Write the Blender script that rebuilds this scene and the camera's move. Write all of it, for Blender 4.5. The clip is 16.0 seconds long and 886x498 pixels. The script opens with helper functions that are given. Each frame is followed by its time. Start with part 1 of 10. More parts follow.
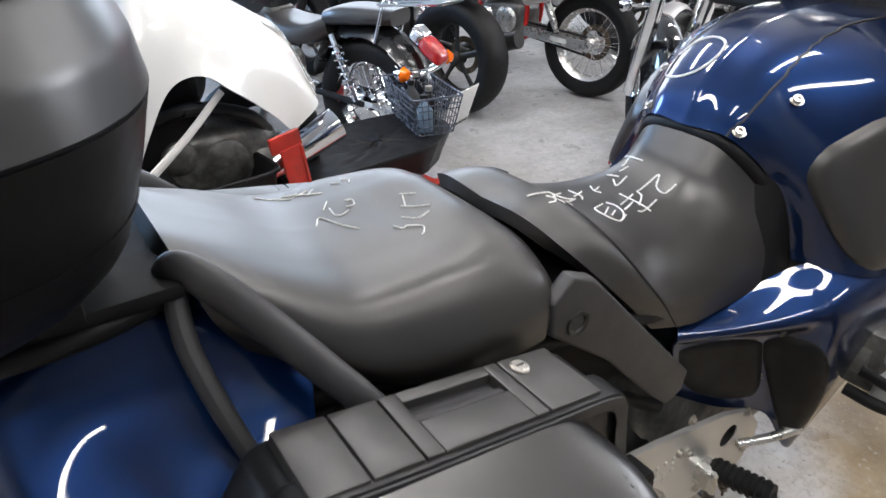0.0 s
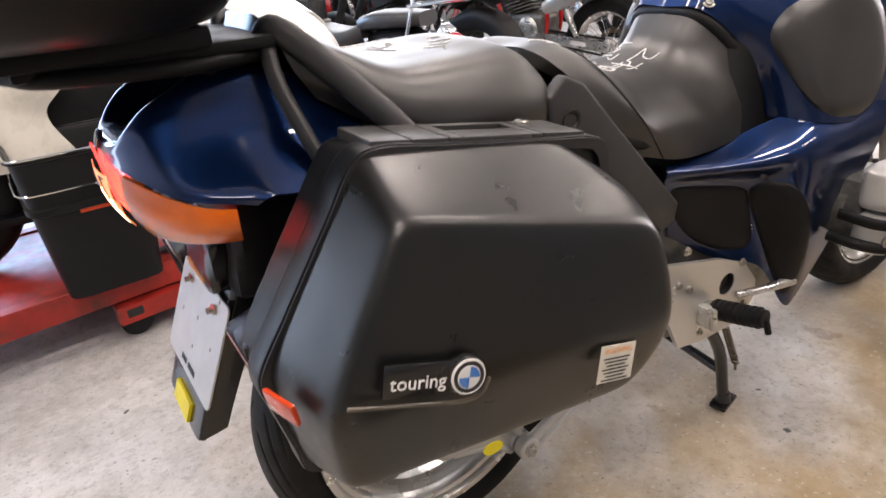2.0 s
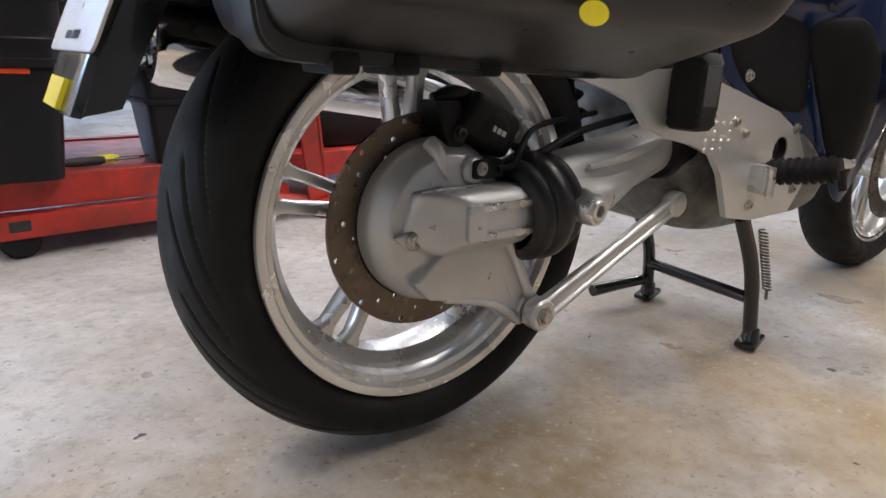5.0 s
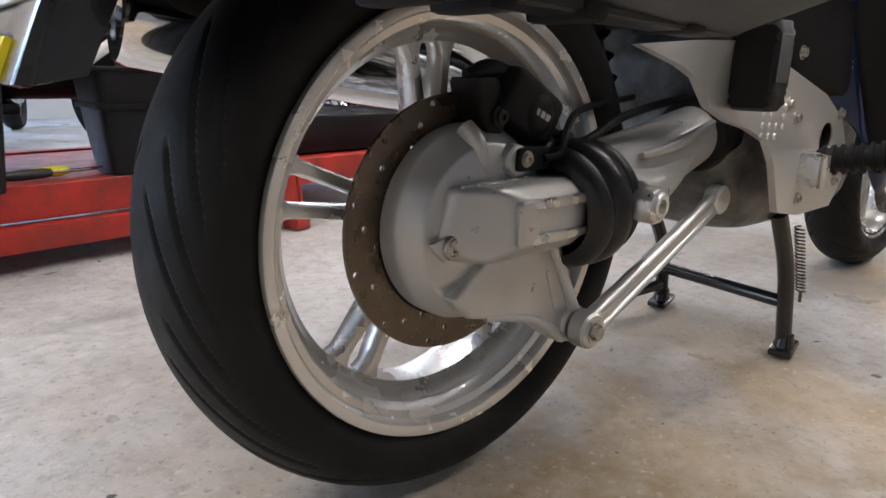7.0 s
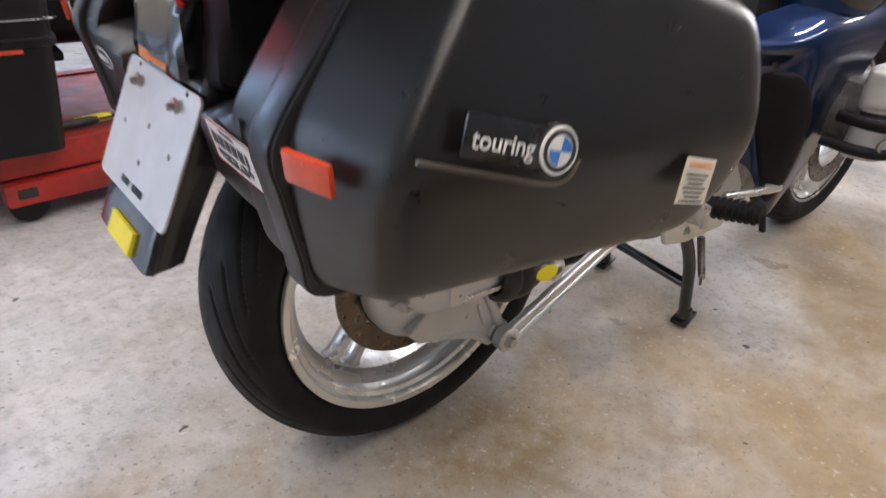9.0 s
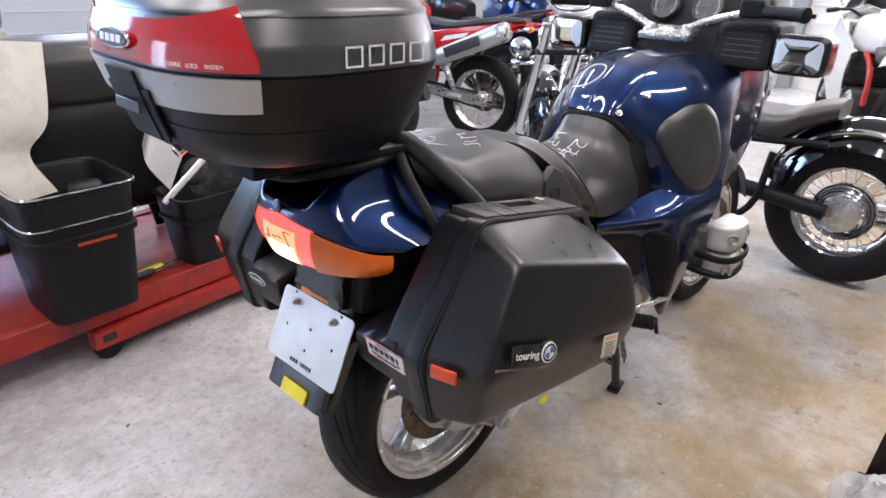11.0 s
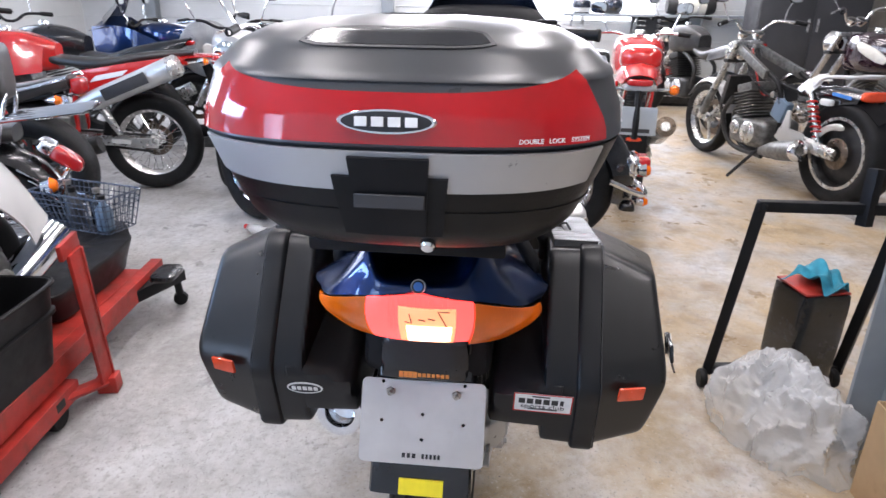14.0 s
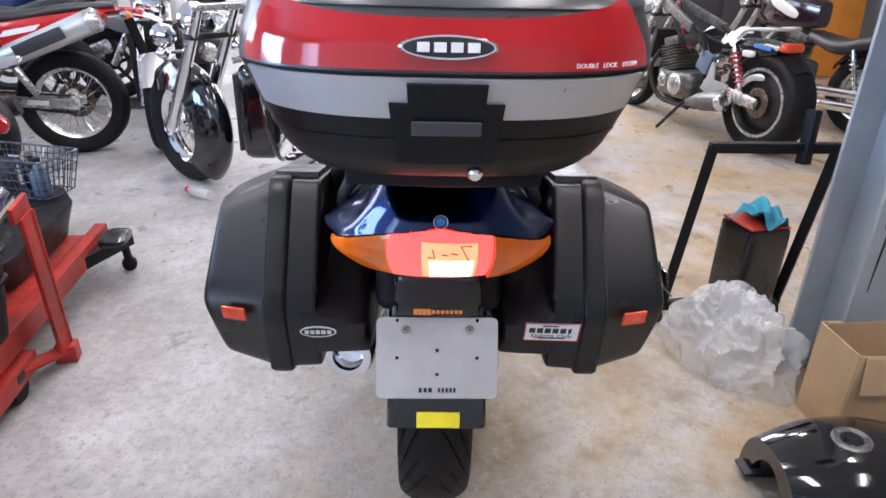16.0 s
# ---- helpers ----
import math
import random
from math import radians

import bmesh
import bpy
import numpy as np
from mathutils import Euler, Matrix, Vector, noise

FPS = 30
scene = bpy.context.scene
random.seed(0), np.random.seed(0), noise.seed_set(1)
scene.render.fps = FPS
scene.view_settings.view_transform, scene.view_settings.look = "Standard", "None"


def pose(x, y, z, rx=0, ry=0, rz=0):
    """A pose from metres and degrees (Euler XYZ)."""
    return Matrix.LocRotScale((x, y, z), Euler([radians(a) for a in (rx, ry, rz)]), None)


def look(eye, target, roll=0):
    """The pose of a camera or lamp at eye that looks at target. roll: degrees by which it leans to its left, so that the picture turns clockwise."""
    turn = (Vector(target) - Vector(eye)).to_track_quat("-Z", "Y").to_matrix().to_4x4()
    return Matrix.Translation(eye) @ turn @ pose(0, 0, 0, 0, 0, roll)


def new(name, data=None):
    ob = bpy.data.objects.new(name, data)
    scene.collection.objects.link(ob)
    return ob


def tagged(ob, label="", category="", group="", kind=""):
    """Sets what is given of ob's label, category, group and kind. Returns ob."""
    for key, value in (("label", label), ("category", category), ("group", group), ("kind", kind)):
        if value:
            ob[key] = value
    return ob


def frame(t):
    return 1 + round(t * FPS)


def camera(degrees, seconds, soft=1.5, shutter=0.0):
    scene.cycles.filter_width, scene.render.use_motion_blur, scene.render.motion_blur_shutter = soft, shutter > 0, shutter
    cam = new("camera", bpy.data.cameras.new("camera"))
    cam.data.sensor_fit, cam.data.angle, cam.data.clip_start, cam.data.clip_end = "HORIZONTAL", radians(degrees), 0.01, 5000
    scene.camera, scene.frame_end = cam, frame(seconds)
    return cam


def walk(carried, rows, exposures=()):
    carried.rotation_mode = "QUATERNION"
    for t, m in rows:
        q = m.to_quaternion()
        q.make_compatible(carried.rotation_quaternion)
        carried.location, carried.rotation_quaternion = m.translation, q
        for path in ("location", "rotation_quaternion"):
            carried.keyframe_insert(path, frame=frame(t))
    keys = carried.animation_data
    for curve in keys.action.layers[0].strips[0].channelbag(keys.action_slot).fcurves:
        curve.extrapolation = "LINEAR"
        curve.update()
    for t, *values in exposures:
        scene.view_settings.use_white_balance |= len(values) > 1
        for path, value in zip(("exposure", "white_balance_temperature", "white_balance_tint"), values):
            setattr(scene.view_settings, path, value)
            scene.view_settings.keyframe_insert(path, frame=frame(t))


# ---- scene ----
cam = camera(69.1, 16.0, soft=1.5, shutter=0.3)
PATH = [
    (0, (-0.267, -0.584, 1.241), (0.713, 0.846, 0.242), -0.7),
    (0.5, (-0.334, -0.676, 1.226), (0.667, 0.731, 0.219), -0.9),
    (1, (-0.387, -0.771, 1.199), (0.611, 0.621, 0.166), -1.0),
    (1.5, (-0.398, -0.829, 1.156), (0.613, 0.612, 0.207), -4.2),
    (2, (-0.439, -0.854, 1.05), (0.484, 0.694, 0.182), -4.8),
    (2.5, (-0.462, -0.857, 0.91), (0.513, 0.768, 0.271), -3.7),
    (3, (-0.485, -0.883, 0.737), (0.537, 0.777, 0.292), -1.0),
    (3.5, (-0.475, -0.87, 0.689), (0.542, 0.786, 0.217), -2.0),
    (4, (-0.475, -0.833, 0.627), (0.561, 0.788, 0.079), -0.1),
    (6.5, (-0.455, -0.555, 0.476), (0.839, 0.865, -0.081), 2.3),
    (7, (-0.455, -0.552, 0.478), (0.815, 0.899, -0.053), 1.4),
    (7.5, (-0.447, -0.564, 0.487), (0.814, 0.903, -0.021), 1.1),
    (8, (-0.426, -0.574, 0.508), (0.864, 0.877, 0.027), 1.1),
    (8.5, (-0.446, -0.614, 0.613), (0.804, 0.738, -0.166), 4.5),
    (9, (-0.526, -0.728, 0.84), (0.614, 0.601, -0.128), 3.9),
    (9.5, (-0.599, -0.867, 1.038), (0.54, 0.469, 0.08), 1.9),
    (10, (-0.702, -1.004, 1.17), (0.439, 0.376, 0.278), 1.2),
    (12.5, (-1.302, -0.569, 1.283), (0.422, 0.162, 0.58), 3.1),
    (13, (-1.356, -0.405, 1.281), (0.423, 0.149, 0.554), 3.0),
    (13.5, (-1.293, -0.254, 1.283), (0.537, 0.125, 0.57), 0.9),
    (14, (-1.271, -0.13, 1.28), (0.58, 0.066, 0.546), 0.8),
    (14.5, (-1.289, -0.024, 1.288), (0.571, 0.017, 0.556), -0.3),
    (15, (-1.301, 0.009, 1.282), (0.561, 0.011, 0.552), 0.4),
    (15.5, (-1.309, 0.017, 1.266), (0.536, -0.009, 0.494), 1.3),
    (16, (-1.315, 0.017, 1.248), (0.501, -0.025, 0.411), 1.4),
]
walk(cam, [(t, look(eye, target, roll)) for t, eye, target, roll in PATH],
     exposures=[(0, 0.06, 6350, 14), (0.5, 0.02, 7150, 22), (1.5, 0.09, 7150, 22), (3, 0.35, 6900, 19), (4, 0.20, 6750, 18), (6.5, 0.17, 6650, 17), (8, 0.10, 6650, 17), (9.5, 0.14, 6700, 20), (10, 0.10, 6600, 20), (12.5, 0.12, 6300, 19), (16, 0.10, 6200, 21)])

# ---- world, daylight, exposure ----
world = bpy.data.worlds.new("world")
scene.world = world
world.use_nodes = True
sky = world.node_tree.nodes.new("ShaderNodeTexSky")
sky.sky_type, sky.sun_disc = "NISHITA", False
sky.sun_elevation, sky.sun_rotation = radians(40), radians(200)
world.node_tree.nodes["Background"].inputs["Strength"].default_value = 0.12
world.node_tree.links.new(sky.outputs["Color"], world.node_tree.nodes["Background"].inputs["Color"])
scene.view_settings.exposure = 0.0


def area_lamp(name, place, target, sx, sy, watts, color):
    d = bpy.data.lights.new(name, "AREA")
    d.shape, d.size, d.size_y, d.energy, d.color = "RECTANGLE", sx, sy, watts, color
    ob = new(name, d)
    ob.matrix_world = look(place, target)
    return ob


# daylight through the door behind, the windows in the far wall and the left wall
area_lamp("daylight_left", (3.0, 5.75, 2.2), (1.0, 0, 0.6), 4.0, 1.5, 90, (0.72, 0.86, 1.0))
area_lamp("daylight_left_rear", (-1.6, 5.75, 2.1), (-0.8, 0.8, 0.4), 2.3, 1.4, 220, (0.34, 0.61, 1.0))
area_lamp("daylight_back", (-5.35, 4.98, 1.4), (-0.4, 0.4, 0.6), 1.25, 2.5, 45, (0.45, 0.70, 1.0))
area_lamp("daylight_front", (7.6, -0.6, 2.1), (2, -0.3, 0.5), 3.2, 1.3, 160, (0.93, 0.97, 1.0))


# ---- materials ----
def ramp_mix(nt, a, b, fac):
    n = nt.nodes.new("ShaderNodeMix")
    n.data_type = "RGBA"
    for key, val in ((6, a), (7, b)):
        if isinstance(val, tuple):
            n.inputs[key].default_value = (*val[:3], 1)
        else:
            nt.links.new(val, n.inputs[key])
    if isinstance(fac, float):
        n.inputs[0].default_value = fac
    else:
        nt.links.new(fac, n.inputs[0])
    return n.outputs[2]


def noise_at(nt, scale, detail=4.0, rough=0.55, lo=0.35, hi=0.7, stretch=None):
    tc = nt.nodes.new("ShaderNodeTexCoord")
    n = nt.nodes.new("ShaderNodeTexNoise")
    n.inputs["Scale"].default_value, n.inputs["Detail"].default_value, n.inputs["Roughness"].default_value = scale, detail, rough
    if stretch:
        mp = nt.nodes.new("ShaderNodeMapping")
        mp.inputs["Scale"].default_value = stretch
        nt.links.new(tc.outputs["Object"], mp.inputs["Vector"])
        nt.links.new(mp.outputs["Vector"], n.inputs["Vector"])
    else:
        nt.links.new(tc.outputs["Object"], n.inputs["Vector"])
    r = nt.nodes.new("ShaderNodeMapRange")
    r.inputs["From Min"].default_value, r.inputs["From Max"].default_value = lo, hi
    nt.links.new(n.outputs["Fac"], r.inputs["Value"])
    return r.outputs["Result"]


def material(name, color, rough=0.5, metal=0.0, vary=0.25, big=6.0, fine=90.0, bump=0.0, bump_scale=400.0, coat=0.0, rough_vary=0.12,
             glow=None, glow_power=0.0, clear=0.0, second=None, second_lo=0.5, second_hi=0.75, spec=None, random_piece=0.0):
    """A surface with variation at two scales, roughness mottling and fine relief."""
    m = bpy.data.materials.new(name)
    m.use_nodes = True
    nt = m.node_tree
    b = nt.nodes["Principled BSDF"]
    dark = tuple(c * (1 - vary) for c in color)
    light = tuple(min(1.0, c * (1 + 0.6 * vary)) for c in color)
    col = ramp_mix(nt, dark, light, noise_at(nt, big))
    fine_f = noise_at(nt, fine, 3.0, 0.6, 0.3, 0.75)
    fine_m = nt.nodes.new("ShaderNodeMath")
    fine_m.operation, fine_m.inputs[1].default_value = "MULTIPLY", 0.35 * min(1.0, vary * 2)
    nt.links.new(fine_f, fine_m.inputs[0])
    col = ramp_mix(nt, col, dark, fine_m.outputs[0])
    if second:
        col = ramp_mix(nt, col, second, noise_at(nt, big * 1.7, 6.0, 0.62, second_lo, second_hi))
    if random_piece:
        oi = nt.nodes.new("ShaderNodeObjectInfo")
        hs = nt.nodes.new("ShaderNodeHueSaturation")
        mr = nt.nodes.new("ShaderNodeMapRange")
        mr.inputs["To Min"].default_value, mr.inputs["To Max"].default_value = 1 - random_piece, 1 + random_piece
        nt.links.new(oi.outputs["Random"], mr.inputs["Value"])
        nt.links.new(mr.outputs["Result"], hs.inputs["Value"])
        nt.links.new(col, hs.inputs["Color"])
        col = hs.outputs["Color"]
    nt.links.new(col, b.inputs["Base Color"])
    rr = nt.nodes.new("ShaderNodeMapRange")
    rr.inputs["To Min"].default_value, rr.inputs["To Max"].default_value = max(0.02, rough - rough_vary), min(1.0, rough + rough_vary)
    nt.links.new(noise_at(nt, big * 3.1, 5.0, 0.6, 0.25, 0.8), rr.inputs["Value"])
    nt.links.new(rr.outputs["Result"], b.inputs["Roughness"])
    b.inputs["Metallic"].default_value = metal
    if spec is not None:
        b.inputs["Specular IOR Level"].default_value = spec
    if coat:
        b.inputs["Coat Weight"].default_value, b.inputs["Coat Roughness"].default_value = coat, 0.025
    if bump:
        bp = nt.nodes.new("ShaderNodeBump")
        bp.inputs["Strength"].default_value, bp.inputs["Distance"].default_value = bump, 0.001
        nt.links.new(noise_at(nt, bump_scale, 3.0, 0.6, 0.2, 0.8), bp.inputs["Height"])
        nt.links.new(bp.outputs["Normal"], b.inputs["Normal"])
    if glow:
        b.inputs["Emission Color"].default_value = (*glow, 1)
        b.inputs["Emission Strength"].default_value = glow_power
    if clear:
        b.inputs["Transmission Weight"].default_value = clear
    return m


M = {}
M["case"] = material("black_case_plastic", (0.0095, 0.010, 0.0112), 0.36, vary=0.14, spec=0.34, big=5, bump=0.05, bump_scale=900, rough_vary=0.08)
M["case_lid"] = material("worn_black_case_plastic", (0.0085, 0.0083, 0.0078), 0.32, vary=0.2, spec=0.62, big=7, bump=0.05, bump_scale=900, rough_vary=0.07)
def worn_edges(m, color, lo, hi):
    """Rub a material pale along its ridges, broken up by a noise."""
    nt = m.node_tree
    b = nt.nodes["Principled BSDF"]
    old = b.inputs["Base Color"].links[0].from_socket
    g = nt.nodes.new("ShaderNodeNewGeometry")
    r = nt.nodes.new("ShaderNodeMapRange")
    r.inputs["From Min"].default_value, r.inputs["From Max"].default_value = lo, hi
    nt.links.new(g.outputs["Pointiness"], r.inputs["Value"])
    k = nt.nodes.new("ShaderNodeMath")
    k.operation = "MULTIPLY"
    nt.links.new(r.outputs["Result"], k.inputs[0])
    nt.links.new(noise_at(nt, 26, 6, 0.65, 0.30, 0.62), k.inputs[1])
    nt.links.new(ramp_mix(nt, old, color, k.outputs[0]), b.inputs["Base Color"])


worn_edges(M["case_lid"], (0.13, 0.105, 0.075), 0.530, 0.570)
M["case_top"] = material("worn_grey_black_plastic", (0.030, 0.029, 0.028), 0.40, vary=0.2, spec=0.6, big=6, bump=0.08, bump_scale=900)
M["trim"] = material("grey_black_plastic", (0.035, 0.035, 0.037), 0.48, vary=0.25, bump=0.2, bump_scale=1100)
M["black"] = material("gloss_black", (0.010, 0.010, 0.011), 0.22, vary=0.3, coat=0.4)
M["deep_black"] = material("deep_gloss_black_paint", (0.006, 0.006, 0.007), 0.10, vary=0.2, coat=1.0, rough_vary=0.04)
M["matte_black"] = material("matte_black_paint", (0.008, 0.008, 0.009), 0.55, vary=0.35, bump=0.1, spec=0.22)
M["seat"] = material("black_vinyl", (0.022, 0.0205, 0.019), 0.38, vary=0.12, spec=0.72, big=4, bump=0.03, bump_scale=900, rough_vary=0.03)
M["blue"] = material("dark_blue_metallic_paint", (0.0024, 0.018, 0.078), 0.38, metal=0.85, vary=0.15, big=3, fine=1500, spec=0.2, coat=1.0, rough_vary=0.04)
M["cast"] = material("painted_cast_alloy", (0.56, 0.56, 0.55), 0.36, metal=0.5, vary=0.10, big=9, bump=0.10, bump_scale=700, second=(0.34, 0.31, 0.26), second_lo=0.62, second_hi=0.98)
M["alloy"] = material("bare_alloy", (0.60, 0.60, 0.58), 0.30, metal=0.85, vary=0.14, big=12, bump=0.06)
M["rim"] = material("silver_painted_wheel", (0.74, 0.725, 0.70), 0.27, metal=0.62, vary=0.04, big=5, rough_vary=0.03)
M["sheet_alloy"] = material("sheet_alloy", (0.62, 0.62, 0.60), 0.36, metal=0.7, vary=0.05, big=5, rough_vary=0.04)
M["chrome"] = material("chrome", (0.82, 0.82, 0.83), 0.08, metal=1.0, vary=0.08, big=14, rough_vary=0.04)
M["steel"] = material("brushed_disc_steel", (0.15, 0.115, 0.085), 0.32, metal=0.75, vary=0.12, big=14, fine=200, second=(0.09, 0.06, 0.04), second_lo=0.5, second_hi=1.0)
M["rubber"] = material("tyre_rubber", (0.0075, 0.0075, 0.008), 0.60, spec=0.26, vary=0.35, big=9, bump=0.2, bump_scale=500, second=(0.017, 0.016, 0.015), second_lo=0.60, second_hi=0.98)
M["boot"] = material("bellows_rubber", (0.010, 0.010, 0.011), 0.35, vary=0.3, bump=0.1)
M["zinc"] = material("zinc_bolt", (0.48, 0.46, 0.42), 0.33, metal=0.9, vary=0.2, big=60)
M["plate"] = material("brushed_plate_aluminium", (0.62, 0.60, 0.58), 0.42, metal=0.55, vary=0.10, big=10, second=(0.50, 0.40, 0.34), second_lo=0.62, second_hi=0.95)
M["red_lens"] = material("red_lens", (0.42, 0.010, 0.012), 0.10, vary=0.15, big=9, coat=0.8)
M["lit_lens"] = material("lit_red_lens", (0.75, 0.03, 0.02), 0.15, vary=0.1, glow=(1.0, 0.055, 0.045), glow_power=3.0, coat=0.6)
# patch in front of the tape; its glow paints the bulb shining through
M["bulb_glow"] = material("bulb_glow_on_tape", (1.0, 0.6, 0.35), 0.3, vary=0.05, glow=(1.0, 0.66, 0.42), glow_power=6.0)
# the tape itself glows, in place of lamp light passing through the paper
M["tape"] = material("lit_masking_tape", (0.85, 0.52, 0.26), 0.55, vary=0.1, glow=(1.0, 0.34, 0.13), glow_power=1.0)
M["orange_lens"] = material("orange_lens", (0.93, 0.165, 0.003), 0.16, vary=0.22, big=14, coat=0.5)
M["reflector"] = material("orange_red_reflector", (0.72, 0.07, 0.02), 0.2, vary=0.12, big=30, coat=0.5)
M["silver_trim"] = material("silver_painted_plastic", (0.46, 0.46, 0.46), 0.36, metal=0.35, vary=0.08, big=6)
M["smoke"] = material("dark_grey_satin_plastic", (0.052, 0.053, 0.055), 0.31, metal=0.15, spec=0.8, vary=0.16, big=4, rough_vary=0.05)
M["top_base"] = material("top_case_black", (0.009, 0.009, 0.0095), 0.40, spec=0.25, vary=0.2, bump=0.15, bump_scale=900)
M["white_mark"] = material("white_print", (0.80, 0.80, 0.78), 0.5, vary=0.08, big=60)
M["chalk"] = material("chalk", (0.74, 0.74, 0.72), 0.9, vary=0.25, big=160, fine=500)
M["dark_mark"] = material("black_print", (0.02, 0.02, 0.022), 0.5, vary=0.2)
M["yellow"] = material("yellow_sticker", (0.85, 0.72, 0.02), 0.45, vary=0.08, big=40)
M["coated_wire"] = material("blue_grey_coated_wire", (0.055, 0.070, 0.10), 0.30, vary=0.2, spec=0.7)
M["badge_grey"] = material("blue_grey_plastic", (0.13, 0.19, 0.26), 0.4, vary=0.15)
M["badge_blue"] = material("badge_blue", (0.05, 0.20, 0.55), 0.25, vary=0.1, coat=0.5)
M["cream"] = material("cream_label", (0.72, 0.68, 0.58), 0.5, vary=0.1, big=40)
M["label_orange"] = material("label_orange", (0.80, 0.30, 0.06), 0.5, vary=0.1)
M["red_paint"] = material("red_enamel", (0.42, 0.026, 0.016), 0.48, vary=0.35, big=7, bump=0.1, second=(0.10, 0.03, 0.02), second_lo=0.48, second_hi=0.8)
M["red_body"] = material("red_bodywork", (0.55, 0.018, 0.015), 0.18, vary=0.12, coat=0.8)
M["white_body"] = material("pearl_white_bodywork", (0.70, 0.70, 0.68), 0.22, vary=0.05, big=3, coat=0.7)
M["white_old"] = material("dull_cream_bodywork", (0.66, 0.63, 0.55), 0.30, vary=0.08, coat=0.3)
M["orange_body"] = material("orange_panel", (0.72, 0.26, 0.03), 0.5, vary=0.15)
M["purple_body"] = material("dark_maroon_bodywork", (0.022, 0.008, 0.014), 0.12, vary=0.2, coat=1.0)
M["engine"] = material("engine_castings", (0.20, 0.20, 0.19), 0.42, metal=0.6, vary=0.45, big=18, bump=0.2, bump_scale=160, second=(0.05, 0.045, 0.04), second_lo=0.45, second_hi=0.8)
M["grime"] = material("grimy_black_metal", (0.030, 0.029, 0.028), 0.50, metal=0.2, vary=0.5, big=14, bump=0.25, bump_scale=200)
M["crate"] = material("black_crate_plastic", (0.007, 0.007, 0.008), 0.45, vary=0.2, spec=0.25, big=6, bump=0.1)
M["cardboard"] = material("cardboard", (0.46, 0.31, 0.17), 0.8, vary=0.16, big=5, fine=60, bump=0.15, bump_scale=220, second=(0.30, 0.18, 0.09), second_lo=0.66, second_hi=0.95)
M["grey_paint"] = material("grey_painted_steel", (0.30, 0.33, 0.35), 0.50, vary=0.14, big=4, bump=0.1, second=(0.14, 0.14, 0.14), second_lo=0.68, second_hi=0.85)
M["cabinet"] = material("dark_grey_cabinet", (0.055, 0.055, 0.058), 0.45, vary=0.2, big=3)
M["teal"] = material("teal_cloth", (0.02, 0.24, 0.34), 0.85, vary=0.35, big=18, fine=300, bump=0.5, bump_scale=600)
M["wall"] = material("white_painted_panel", (0.70, 0.71, 0.70), 0.6, vary=0.10, big=1.2, fine=25, bump=0.1, bump_scale=60)
M["cabinet_wall"] = material("grey_painted_wall", (0.20, 0.20, 0.20), 0.6, vary=0.15, big=1.2, fine=25, bump=0.1, bump_scale=60)
M["block_wall"] = material("painted_block", (0.52, 0.51, 0.46), 0.75, vary=0.15, big=4, bump=0.3, bump_scale=120, random_piece=0.1)
M["ceiling"] = material("dull_grey_ceiling", (0.52, 0.52, 0.51), 0.8, vary=0.1, big=1.0)
M["tube_glow"] = material("fluorescent_tube", (0.9, 0.9, 0.88), 0.5, vary=0.0, glow=(1.0, 0.98, 0.93), glow_power=14.0)
M["outside"] = material("bright_outside", (0.8, 0.85, 0.9), 0.9, vary=0.1, big=0.6, glow=(0.90, 0.95, 1.0), glow_power=1.9)
M["dark_glass"] = material("tinted_screen", (0.02, 0.025, 0.04), 0.06, vary=0.1, coat=1.0)
M["mirror"] = material("mirror_glass", (0.85, 0.87, 0.88), 0.03, metal=1.0, vary=0.02, rough_vary=0.01)
M["dial"] = material("dial_face", (0.05, 0.05, 0.05), 0.3, vary=0.1, coat=0.6)
M["fan_grey"] = material("grey_fan_cover", (0.34, 0.35, 0.35), 0.55, vary=0.15, big=12)


